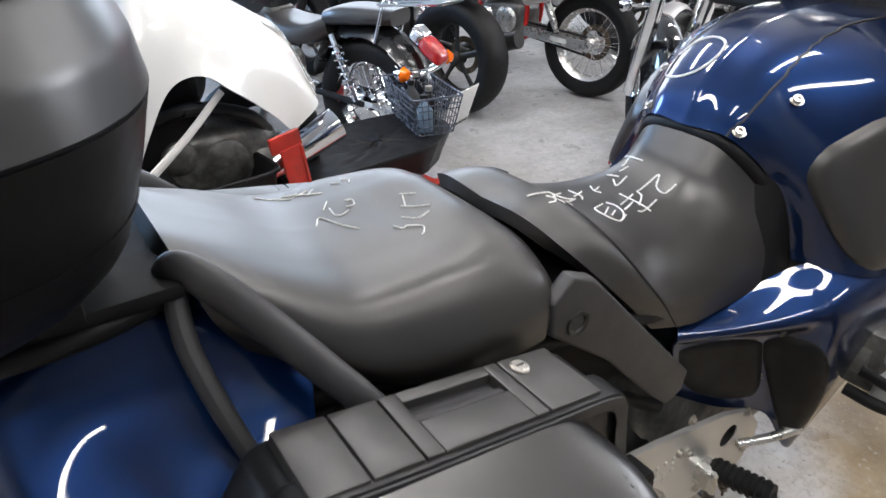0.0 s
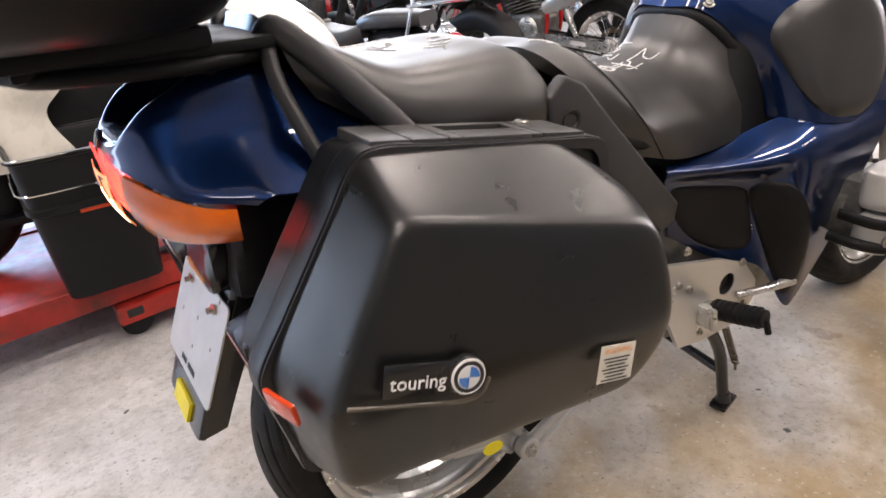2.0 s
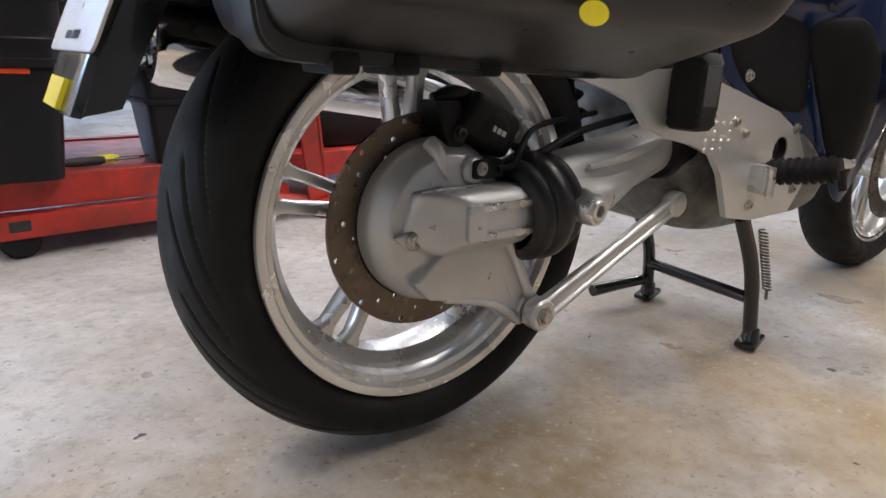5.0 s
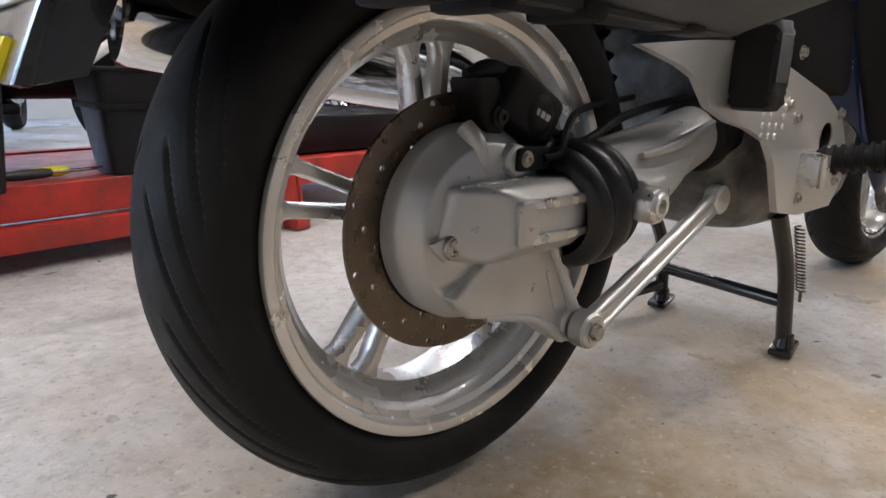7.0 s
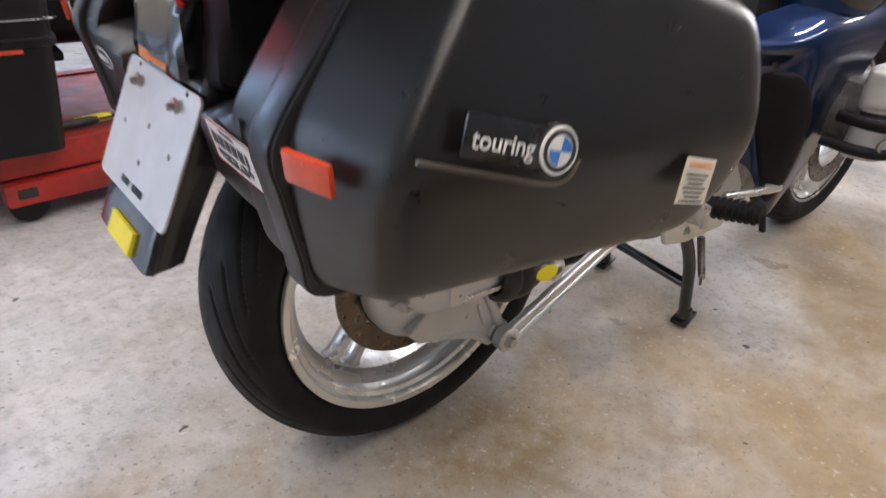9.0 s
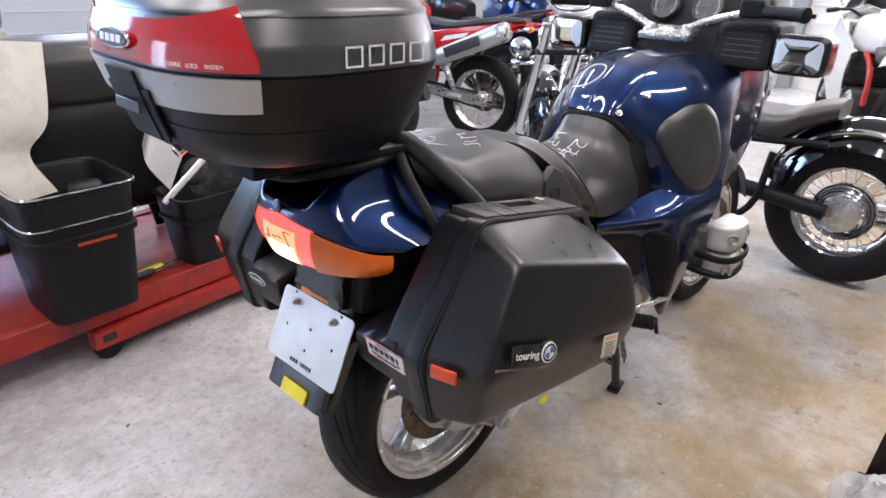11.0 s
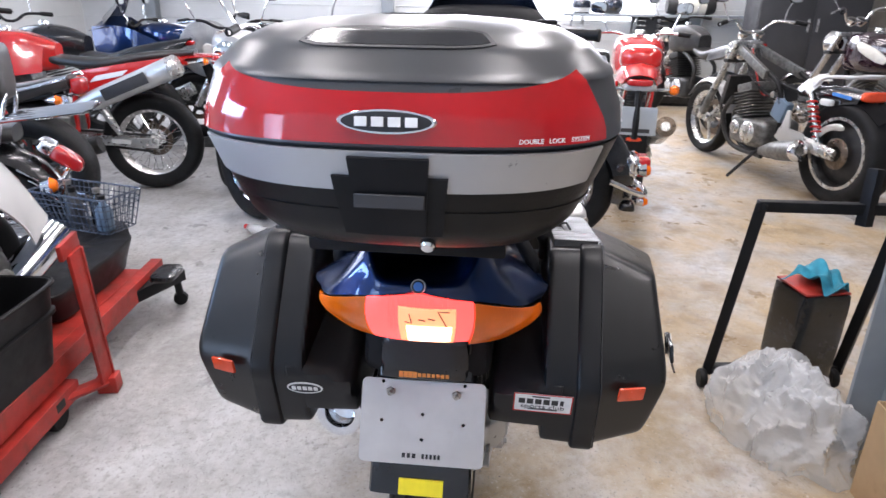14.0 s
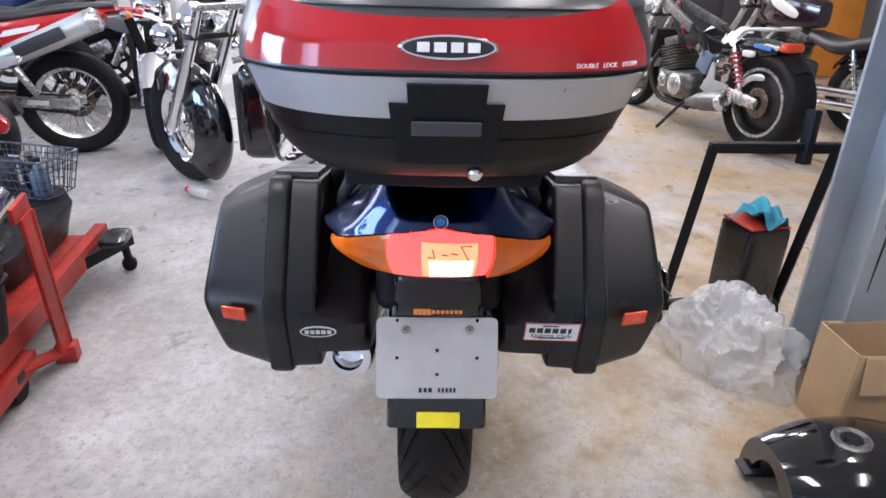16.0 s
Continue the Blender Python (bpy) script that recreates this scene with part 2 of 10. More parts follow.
def concrete():
    """Trowelled, stained workshop concrete: pale grey with tan patches, oil stains, dark flecks, worn aggregate and
    damp sheen.
    """
    m = bpy.data.materials.new("stained_concrete")
    m.use_nodes = True
    nt = m.node_tree
    b = nt.nodes["Principled BSDF"]

    def times(p, q):
        n = nt.nodes.new("ShaderNodeMath")
        n.operation = "MULTIPLY"
        for k, v in enumerate((p, q)):
            if isinstance(v, float):
                n.inputs[k].default_value = v
            else:
                nt.links.new(v, n.inputs[k])
        return n.outputs[0]

    col = ramp_mix(nt, (0.30, 0.30, 0.295), (0.56, 0.57, 0.58), noise_at(nt, 1.5, 8, 0.66, 0.34, 0.64))
    col = ramp_mix(nt, col, (0.24, 0.23, 0.22), times(noise_at(nt, 7.5, 7, 0.72, 0.45, 0.70), 0.62))
    col = ramp_mix(nt, col, (0.62, 0.62, 0.61), times(noise_at(nt, 19, 6, 0.7, 0.48, 0.74), 0.5))
    col = ramp_mix(nt, col, (0.21, 0.20, 0.19), times(noise_at(nt, 33, 5, 0.7, 0.50, 0.68), 0.6))
    # tan patches, heavier towards the right-hand side of the shop, with a ragged edge
    tc = nt.nodes.new("ShaderNodeTexCoord")
    sep = nt.nodes.new("ShaderNodeSeparateXYZ")
    nt.links.new(tc.outputs["Object"], sep.inputs[0])
    edge = nt.nodes.new("ShaderNodeTexNoise")
    edge.inputs["Scale"].default_value, edge.inputs["Detail"].default_value = 1.6, 6.0
    nt.links.new(tc.outputs["Object"], edge.inputs["Vector"])
    shift = nt.nodes.new("ShaderNodeMath")
    shift.operation, shift.inputs[1].default_value, shift.inputs[2].default_value = "MULTIPLY_ADD", 2.4, -1.2
    nt.links.new(edge.outputs["Fac"], shift.inputs[0])
    add = nt.nodes.new("ShaderNodeMath")
    nt.links.new(sep.outputs["Y"], add.inputs[0])
    nt.links.new(shift.outputs[0], add.inputs[1])
    grad = nt.nodes.new("ShaderNodeMapRange")
    grad.inputs["From Min"].default_value, grad.inputs["From Max"].default_value = 0.48, -0.40
    grad.inputs["To Min"].default_value, grad.inputs["To Max"].default_value = 0.08, 0.95
    nt.links.new(add.outputs[0], grad.inputs["Value"])
    patchy = noise_at(nt, 2.2, 7, 0.62, 0.33, 0.60)
    col = ramp_mix(nt, col, (0.42, 0.310, 0.175), times(patchy, grad.outputs["Result"]))
    brown = times(noise_at(nt, 3.4, 7, 0.66, 0.52, 0.72), grad.outputs["Result"])
    col = ramp_mix(nt, col, (0.19, 0.125, 0.060), times(brown, 0.85))
    col = ramp_mix(nt, col, (0.10, 0.085, 0.07), times(noise_at(nt, 1.1, 6, 0.6, 0.62, 0.80), 0.8))
    blot = times(noise_at(nt, 9.0, 8, 0.72, 0.50, 0.70), grad.outputs["Result"])
    col = ramp_mix(nt, col, (0.24, 0.175, 0.095), times(blot, 0.7))
    # single oil stains with ragged edges, beside the rear wheel, under the cylinder and out on the floor
    for centre, radii, power in (((0.10, -0.17, 0.0), (0.26, 0.16, 1.0), 0.95), ((1.12, -0.45, 0.0), (0.34, 0.22, 1.0), 0.85), ((0.62, -0.56, 0.0), (0.42, 0.24, 1.0), 0.5), ((0.45, -0.62, 0.0), (0.16, 0.12, 1.0), 0.6)):
        sub_v = nt.nodes.new("ShaderNodeVectorMath")
        sub_v.operation, sub_v.inputs[1].default_value = "SUBTRACT", centre
        div_v = nt.nodes.new("ShaderNodeVectorMath")
        div_v.operation, div_v.inputs[1].default_value = "DIVIDE", radii
        far = nt.nodes.new("ShaderNodeVectorMath")
        far.operation = "LENGTH"
        nt.links.new(tc.outputs["Object"], sub_v.inputs[0])
        nt.links.new(sub_v.outputs["Vector"], div_v.inputs[0])
        nt.links.new(div_v.outputs["Vector"], far.inputs[0])
        rag = nt.nodes.new("ShaderNodeMath")
        rag.operation = "ADD"
        nt.links.new(far.outputs["Value"], rag.inputs[0])
        nt.links.new(noise_at(nt, 7.0, 8, 0.66, 0.2, 0.9), rag.inputs[1])
        ring = nt.nodes.new("ShaderNodeMapRange")
        ring.inputs["From Min"].default_value, ring.inputs["From Max"].default_value = 1.45, 0.85
        nt.links.new(rag.outputs[0], ring.inputs["Value"])
        mottle = times(ring.outputs["Result"], noise_at(nt, 11.0, 8, 0.72, 0.22, 0.60))
        col = ramp_mix(nt, col, (0.235, 0.165, 0.080), times(mottle, power))
    # worn aggregate flakes and dark specks
    col = ramp_mix(nt, col, (0.74, 0.74, 0.73), times(times(noise_at(nt, 60, 4, 0.65, 0.60, 0.68), noise_at(nt, 2.2, 5, 0.6, 0.40, 0.66)), 0.5))
    col = ramp_mix(nt, col, (0.17, 0.16, 0.15), times(noise_at(nt, 85, 4, 0.6, 0.60, 0.68), 0.75))
    col = ramp_mix(nt, col, (0.06, 0.055, 0.05), noise_at(nt, 26, 2, 0.4, 0.745, 0.765))
    nt.links.new(col, b.inputs["Base Color"])
    rr = nt.nodes.new("ShaderNodeMapRange")
    rr.inputs["To Min"].default_value, rr.inputs["To Max"].default_value = 0.26, 0.62
    nt.links.new(noise_at(nt, 4, 7, 0.66, 0.36, 0.66), rr.inputs["Value"])
    nt.links.new(rr.outputs["Result"], b.inputs["Roughness"])
    bp = nt.nodes.new("ShaderNodeBump")
    bp.inputs["Strength"].default_value, bp.inputs["Distance"].default_value = 0.6, 0.004
    nt.links.new(noise_at(nt, 48, 7, 0.7, 0.2, 0.8), bp.inputs["Height"])
    nt.links.new(bp.outputs["Normal"], b.inputs["Normal"])
    return m


M["concrete"] = concrete()


def wrap_film():
    m = bpy.data.materials.new("bubble_wrap")
    m.use_nodes = True
    nt = m.node_tree
    b = nt.nodes["Principled BSDF"]
    b.inputs["Base Color"].default_value = (0.78, 0.79, 0.80, 1)
    b.inputs["Roughness"].default_value = 0.12
    b.inputs["Alpha"].default_value = 0.36
    v = nt.nodes.new("ShaderNodeTexVoronoi")
    v.inputs["Scale"].default_value = 95
    tc = nt.nodes.new("ShaderNodeTexCoord")
    nt.links.new(tc.outputs["Object"], v.inputs["Vector"])
    bp = nt.nodes.new("ShaderNodeBump")
    bp.inputs["Strength"].default_value, bp.inputs["Distance"].default_value = 0.7, 0.003
    nt.links.new(v.outputs["Distance"], bp.inputs["Height"])
    nt.links.new(bp.outputs["Normal"], b.inputs["Normal"])
    return m


M["wrap"] = wrap_film()


# ---- mesh kit ----
def spline(P, n, closed=False):
    """Catmull-Rom samples through the points P along the first axis."""
    P = np.asarray(P, float)
    k = len(P)
    if closed:
        s = np.arange(n) * k / n
        i = s.astype(int)
        f = (s - i).reshape(-1, *([1] * (P.ndim - 1)))
        a, b, c, d = P[(i - 1) % k], P[i % k], P[(i + 1) % k], P[(i + 2) % k]
    else:
        Q = np.concatenate([[2 * P[0] - P[1]], P, [2 * P[-1] - P[-2]]])
        s = np.linspace(0, k - 1, n)
        i = np.minimum(s.astype(int), k - 2)
        f = (s - i).reshape(-1, *([1] * (P.ndim - 1)))
        a, b, c, d = Q[i], Q[i + 1], Q[i + 2], Q[i + 3]
    return 0.5 * (2 * b + (c - a) * f + (2 * a - 5 * b + 4 * c - d) * f * f + (3 * b - a - 3 * c + d) * f ** 3)


def sheet(ctrl, nu, nv):
    """A smooth grid of points through a net of control points."""
    g = spline(np.asarray(ctrl, float), nu)
    return np.swapaxes(spline(np.swapaxes(g, 0, 1), nv), 0, 1)


def both_sides(G):
    """Mirror a half grid whose first column lies on the middle plane."""
    F = G[:, :0:-1].copy()
    F[..., 1] *= -1
    return np.concatenate([F, G], axis=1)


class Form:
    """Collects the faces of one mesh."""

    def __init__(self):
        self.v, self.f = [], []

    def add(self, verts, faces):
        o = len(self.v)
        self.v.extend([tuple(map(float, p)) for p in verts])
        self.f.extend([tuple(o + i for i in q) for q in faces])
        return self

    def grid(self, G, wrap_u=False, wrap_v=False, thick=0.0, flip=False):
        G = np.asarray(G, float)
        nu, nv = G.shape[:2]
        if thick:
            du = np.gradient(G, axis=0)
            dv = np.gradient(G, axis=1)
            N = np.cross(du, dv)
            N /= np.linalg.norm(N, axis=2, keepdims=True) + 1e-9
            H = G - N * thick
            idx = np.arange(nu * nv).reshape(nu, nv)
            top = [(idx[i, j], idx[i + 1, j], idx[i + 1, j + 1], idx[i, j + 1]) for i in range(nu - 1) for j in range(nv - 1)]
            o = nu * nv
            bot = [tuple(o + q for q in reversed(f)) for f in top]
            ring = [idx[i, 0] for i in range(nu)] + [idx[-1, j] for j in range(1, nv)] + [idx[i, -1] for i in range(nu - 2, -1, -1)] + [idx[0, j] for j in range(nv - 2, 0, -1)]
            side = [(ring[k], ring[k - 1], o + ring[k - 1], o + ring[k]) for k in range(len(ring))]
            faces = top + bot + side
            return self.add(list(G.reshape(-1, 3)) + list(H.reshape(-1, 3)), faces)
        idx = np.arange(nu * nv).reshape(nu, nv)
        faces = []
        for i in range(nu if wrap_u else nu - 1):
            for j in range(nv if wrap_v else nv - 1):
                a, b = (i + 1) % nu, (j + 1) % nv
                q = (idx[i, j], idx[a, j], idx[a, b], idx[i, b])
                faces.append(q[::-1] if flip else q)
        return self.add(G.reshape(-1, 3), faces)

    def tube(self, pts, r, seg=10, smooth=0, closed=False, flat=1.0):
        """A round bar along a line of points; r may be one radius or one for each point."""
        P = np.asarray(pts, float)
        R = np.full(len(P), float(r)) if np.isscalar(r) else np.asarray(r, float)
        if smooth:
            PR = spline(np.c_[P, R], smooth, closed)
            P, R = PR[:, :3], PR[:, 3]
        n = len(P)
        T = np.roll(P, -1, 0) - np.roll(P, 1, 0) if closed else np.gradient(P, axis=0)
        T /= np.linalg.norm(T, axis=1, keepdims=True) + 1e-12
        up = np.array([0, 0, 1.0]) if abs(T[0][2]) < 0.9 else np.array([1.0, 0, 0])
        rings = []
        for i in range(n):
            a = up - T[i] * np.dot(up, T[i])
            a /= np.linalg.norm(a) + 1e-12
            up = a
            b = np.cross(T[i], a)
            ang = np.arange(seg) * 2 * np.pi / seg
            rings.append(P[i] + R[i] * (np.outer(np.cos(ang), a) + flat * np.outer(np.sin(ang), b)))
        G = np.array(rings)
        self.grid(G, wrap_u=closed, wrap_v=True)
        if not closed:
            o = len(self.v) - n * seg
            self.f.append(tuple(o + i for i in reversed(range(seg))))
            self.f.append(tuple(o + (n - 1) * seg + i for i in range(seg)))
        return self

    def lathe(self, prof, centre, axis=(0, 1, 0), seg=48, start=0.0, turn=2 * np.pi, closed_profile=False):
        """Spin a profile of (radius, along) about an axis."""
        ax = np.array(axis, float)
        ax /= np.linalg.norm(ax)
        e = np.array([1.0, 0, 0]) if abs(ax[0]) < 0.8 else np.array([0, 0, 1.0])
        u = e - ax * np.dot(e, ax)
        u /= np.linalg.norm(u)
        w = np.cross(ax, u)
        full = abs(turn - 2 * np.pi) < 1e-6
        ang = start + np.arange(seg if full else seg + 1) * turn / seg
        pr = np.asarray(prof, float)
        G = np.array([[np.array(centre) + ax * h + r * (np.cos(a) * u + np.sin(a) * w) for r, h in pr] for a in ang])
        return self.grid(G, wrap_u=full, wrap_v=closed_profile)

    def hull(self, faces, p=18.0, n=28, centre=None, planes=()):
        """A rounded solid bounded by flat faces (each given by three or more corners); the higher p, the sharper its edges."""
        allp = np.array([q for f in faces for q in f], float) if faces else np.zeros((1, 3))
        c = np.array(centre, float) if centre is not None else allp.mean(0)
        N, D = [], []
        for f in faces:
            f = np.array(f, float)
            m = f.mean(0)
            nrm = np.linalg.svd(f - m)[2][2]
            d = np.dot(nrm, m - c)
            if d < 0:
                nrm, d = -nrm, -d
            N.append(nrm), D.append(d)
        for nrm, d in planes:
            nrm = np.array(nrm, float)
            N.append(nrm / np.linalg.norm(nrm)), D.append(d)
        N, D = np.array(N), np.array(D)
        t = np.tan(np.linspace(-1, 1, n + 1) * np.pi / 4)
        A, B = np.meshgrid(t, t, indexing="ij")
        one = np.ones_like(A)
        for s in ((one, A, B), (-one, B, A), (B, one, A), (A, -one, B), (A, B, one), (B, A, -one)):
            d = np.stack(s, -1)
            d = d / np.linalg.norm(d, axis=-1, keepdims=True)
            q = np.maximum(d @ N.T, 0) / D
            r = (q ** p).sum(-1) ** (-1 / p)
            self.grid(c + d * r[..., None])
        return self

    def box(self, size, m=None, bevel=0.003, seg=2):
        bm = bmesh.new()
        bmesh.ops.create_cube(bm, size=1.0, matrix=Matrix.Diagonal((*size, 1)))
        if bevel:
            bmesh.ops.bevel(bm, geom=bm.edges[:], offset=min(bevel, 0.45 * min(size)), segments=seg, profile=0.6, affect="EDGES")
        if m is not None:
            bmesh.ops.transform(bm, matrix=m, verts=bm.verts[:])
        self.take(bm)
        return self

    def prism(self, poly, depth, m, bevel=0.002, seg=2, holes=()):
        """A plate: a polygon in the x-y plane of m, with round holes (x, y, radius), raised by depth along z."""
        bm = bmesh.new()
        vs = [bm.verts.new((x, y, 0)) for x, y in poly]
        if holes:
            edges = [bm.edges.new((vs[i], vs[(i + 1) % len(vs)])) for i in range(len(vs))]
            for hx, hy, hr in holes:
                hv = [bm.verts.new((hx + hr * math.cos(k * math.pi / 6), hy + hr * math.sin(k * math.pi / 6), 0)) for k in range(12)]
                edges += [bm.edges.new((hv[i], hv[(i + 1) % 12])) for i in range(12)]
            bmesh.ops.triangle_fill(bm, use_beauty=True, use_dissolve=False, edges=edges)
        else:
            bm.faces.new(vs)
        bmesh.ops.recalc_face_normals(bm, faces=bm.faces[:])
        r = bmesh.ops.extrude_face_region(bm, geom=bm.faces[:])
        bmesh.ops.translate(bm, verts=[g for g in r["geom"] if isinstance(g, bmesh.types.BMVert)], vec=(0, 0, depth))
        bmesh.ops.recalc_face_normals(bm, faces=bm.faces[:])
        if bevel:
            rim = [e for e in bm.edges if e.is_manifold and e.calc_face_angle(0) > 0.7]
            bmesh.ops.bevel(bm, geom=rim, offset=bevel, segments=seg, profile=0.6, affect="EDGES", clamp_overlap=True)
        bmesh.ops.transform(bm, matrix=m, verts=bm.verts[:])
        self.take(bm)
        return self

    def take(self, bm):
        bm.verts.index_update()
        self.add([v.co for v in bm.verts], [tuple(v.index for v in f.verts) for f in bm.faces])
        bm.free()
        return self

    def mirrored(self):
        """The same form on the other side of the bike."""
        g = Form()
        g.add([(x, -y, z) for x, y, z in self.v], [q[::-1] for q in self.f])
        return g

    def moved(self, m):
        g = Form()
        g.add([m @ Vector(p) for p in self.v], self.f)
        return g


def mesh_of(name, form, mat, sharp=38.0, fix=True):
    me = bpy.data.meshes.new(name)
    me.from_pydata(form.v, [], form.f)
    bm = bmesh.new()
    bm.from_mesh(me)
    bmesh.ops.remove_doubles(bm, verts=bm.verts[:], dist=1e-5)
    if fix:
        bmesh.ops.recalc_face_normals(bm, faces=bm.faces[:])
    bm.to_mesh(me)
    bm.free()
    for p in me.polygons:
        p.use_smooth = True
    me.set_sharp_from_angle(angle=radians(sharp))
    for one in (mat if isinstance(mat, (list, tuple)) else [mat]):
        me.materials.append(one)
    return me


def part(name, form, mat, parent, label="", sharp=38.0, fix=True):
    ob = new(name, mesh_of(name, form, mat, sharp, fix))
    ob.parent = parent
    if label:
        ob["label"] = label
    return ob


def thing(name, label, category, group="", kind="", at=None):
    ob = new(name)
    ob.empty_display_size = 0.1
    if at is not None:
        ob.matrix_world = at
    return tagged(ob, label, category, group, kind)


def solo(name, form, mat, label, category="", group="", kind="", sharp=38.0, at=None, fix=True):
    """A thing that is one mesh."""
    ob = new(name, mesh_of(name, form, mat, sharp, fix))
    if at is not None:
        ob.matrix_world = at
    return tagged(ob, label, category, group, kind)


def axes(o, x, y):
    """A frame at o with its x axis along x and its y axis near y."""
    x = Vector(x).normalized()
    z = x.cross(Vector(y)).normalized()
    y = z.cross(x)
    return Matrix.Translation(o) @ Matrix((x, y, z)).transposed().to_4x4()


def bolt(form, at, axis, r=0.006, h=0.005):
    """A hexagon socket head with a washer."""
    a = Vector(axis).normalized()
    form.lathe([(0, 0), (r * 1.5, 0), (r * 1.5, h * 0.25), (r, h * 0.25), (r, h), (r * 0.55, h), (r * 0.5, h * 0.5), (0, h * 0.5)], at, a, 12)
    return form


def lettering(name, text, size, m, mat, parent, depth=0.0006, align="CENTER"):
    """Raised letters in the built-in font, as a mesh."""
    cu = bpy.data.curves.new(name, "FONT")
    cu.body, cu.size, cu.extrude, cu.align_x, cu.align_y, cu.resolution_u = text, size, depth, align, "CENTER", 3
    tmp = bpy.data.objects.new(name, cu)
    scene.collection.objects.link(tmp)
    me = bpy.data.meshes.new_from_object(tmp.evaluated_get(bpy.context.evaluated_depsgraph_get()))
    bpy.data.objects.remove(tmp)
    me.transform(m)
    me.materials.clear()
    me.materials.append(mat)
    ob = new(name, me)
    ob.parent = parent
    return ob


def bolts(parent, places, axis, r=0.006, h=0.005, mat="zinc", mirror=False):
    """Bolt heads, each an object of its own."""
    for p in places:
        f = bolt(Form(), p, axis, r, h)
        part("bolt", f.mirrored() if mirror else f, M[mat], parent)


def stroke(parent, name, points, height, mat, r=0.0016):
    """One hand-drawn stroke on a surface: (x, y) points, with the surface's height as a function."""
    P = np.array(points, float)
    n = max(6, 6 * (len(P) - 1))
    if len(P) == 2:
        L = P[0] + np.outer(np.linspace(0, 1, n), P[1] - P[0])
    else:
        L = spline(P, n)
    pts = [(x, y, height(x, y) + 0.0004) for x, y in L]
    part(name, Form().tube(pts, r, 5, flat=0.9), M[mat], parent)


def height_of(ctrl):
    """The height of a mirrored control net above a point of the plan."""
    G = both_sides(sheet(ctrl, 120, 60)).reshape(-1, 3)

    def at(x, y):
        d = (G[:, 0] - x) ** 2 + (G[:, 1] - y) ** 2
        k = np.argsort(d)[:6]
        k = k[G[k, 2] > G[k, 2].max() - 0.02]
        w = 1 / (d[k] + 1e-6)
        return float((G[k, 2] * w).sum() / w.sum())
    return at


# ---- the workshop: floor, walls, ceiling, lamps ----
X0, X1, Y0, Y1, H = -5.5, 7.8, -5.2, 6.0, 3.5


def plain(name, lo, hi, mat, label, bevel=0.0):
    c = [(a + b) / 2 for a, b in zip(lo, hi)]
    f = Form().box([b - a for a, b in zip(lo, hi)], Matrix.Translation(c), bevel)
    return solo(name, f, mat, label, name.split("_")[0], kind="structure")


plain("floor", (X0 - 0.2, Y0 - 0.2, -0.12), (X1 + 0.2, Y1 + 0.2, 0.0), M["concrete"], "pale grey concrete workshop floor with tan patches and oil stains")
plain("ceiling", (X0, Y0, H), (X1, Y1, H + 0.12), M["ceiling"], "plain dull grey workshop ceiling")


def walled(name, along, lo, hi, fixed, thick, openings, label, mat="wall"):
    """A wall along x or y, from lo to hi, with rectangular openings (from, to, sill, head) cut through it."""
    f = Form()
    cuts = sorted({lo, hi, *[o[0] for o in openings], *[o[1] for o in openings]})
    for a, b in zip(cuts, cuts[1:]):
        mid = (a + b) / 2
        spans = [(0, H)]
        for o in openings:
            if o[0] <= mid <= o[1]:
                spans = [(0, o[2]), (o[3], H)]
        for z0, z1 in spans:
            if z1 - z0 > 0.01:
                size = (b - a, thick, z1 - z0) if along == "x" else (thick, b - a, z1 - z0)
                c = (mid, fixed, (z0 + z1) / 2) if along == "x" else (fixed, mid, (z0 + z1) / 2)
                f.box(size, Matrix.Translation(c), 0)
    return solo(name, f, M[mat], label, "wall", kind="structure")


LEFT_WIN = [(-2.8, -0.4, 1.3, 2.8), (1.0, 5.0, 1.35, 2.95)]
NORTH_WIN = [(-1.9, 0.9, 0.95, 2.6), (2.0, 4.6, 1.3, 2.5)]
wall_front = walled("wall_front", "y", Y0, Y1, X1 + 0.08, 0.16, NORTH_WIN, "white painted workshop wall with bright windows")
wall_left = walled("wall_left", "x", X0, X1, Y1 + 0.08, 0.16, LEFT_WIN, "white painted panel wall with a window band")
wall_right = walled("wall_right", "x", X0, X1, Y0 - 0.08, 0.16, [], "grey painted side wall behind parked motorcycles", "cabinet_wall")
wall_back = walled("wall_back", "y", Y0, Y1, X0 - 0.08, 0.16, [(4.3, 5.65, 0.0, 2.8)], "white painted rear wall with an open doorway")


def window(name, along, a, b, z0, z1, fixed, panes, out):
    w = thing(name, "white-framed workshop window with bright frosted panes", "window", kind="structure")
    f = Form()

    def bar(p, q, t=0.05):
        size = [abs(q[i] - p[i]) for i in range(3)]
        size = [s if s > 1e-6 else t for s in size]
        f.box(size, Matrix.Translation([(p[i] + q[i]) / 2 for i in range(3)]), 0.004)

    def at(u, z):
        return (u, fixed, z) if along == "x" else (fixed, u, z)

    for z in (z0 + 0.025, z1 - 0.025):
        bar(at(a, z), at(b, z))
    for k in range(panes + 1):
        u = a + (b - a) * k / panes
        bar(at(u, z0), at(u, z1))
    part("window_frame", f, M["white_body"], w)
    g = Form()
    o = fixed + out
    size = (b - a + 0.6, 0.02, z1 - z0 + 0.4) if along == "x" else (0.02, b - a + 0.6, z1 - z0 + 0.4)
    c = ((a + b) / 2, o, (z0 + z1) / 2) if along == "x" else (o, (a + b) / 2, (z0 + z1) / 2)
    g.box(size, Matrix.Translation(c), 0)
    solo("backdrop", g, M["outside"], "pale daylight outside the window", "backdrop", kind="structure")


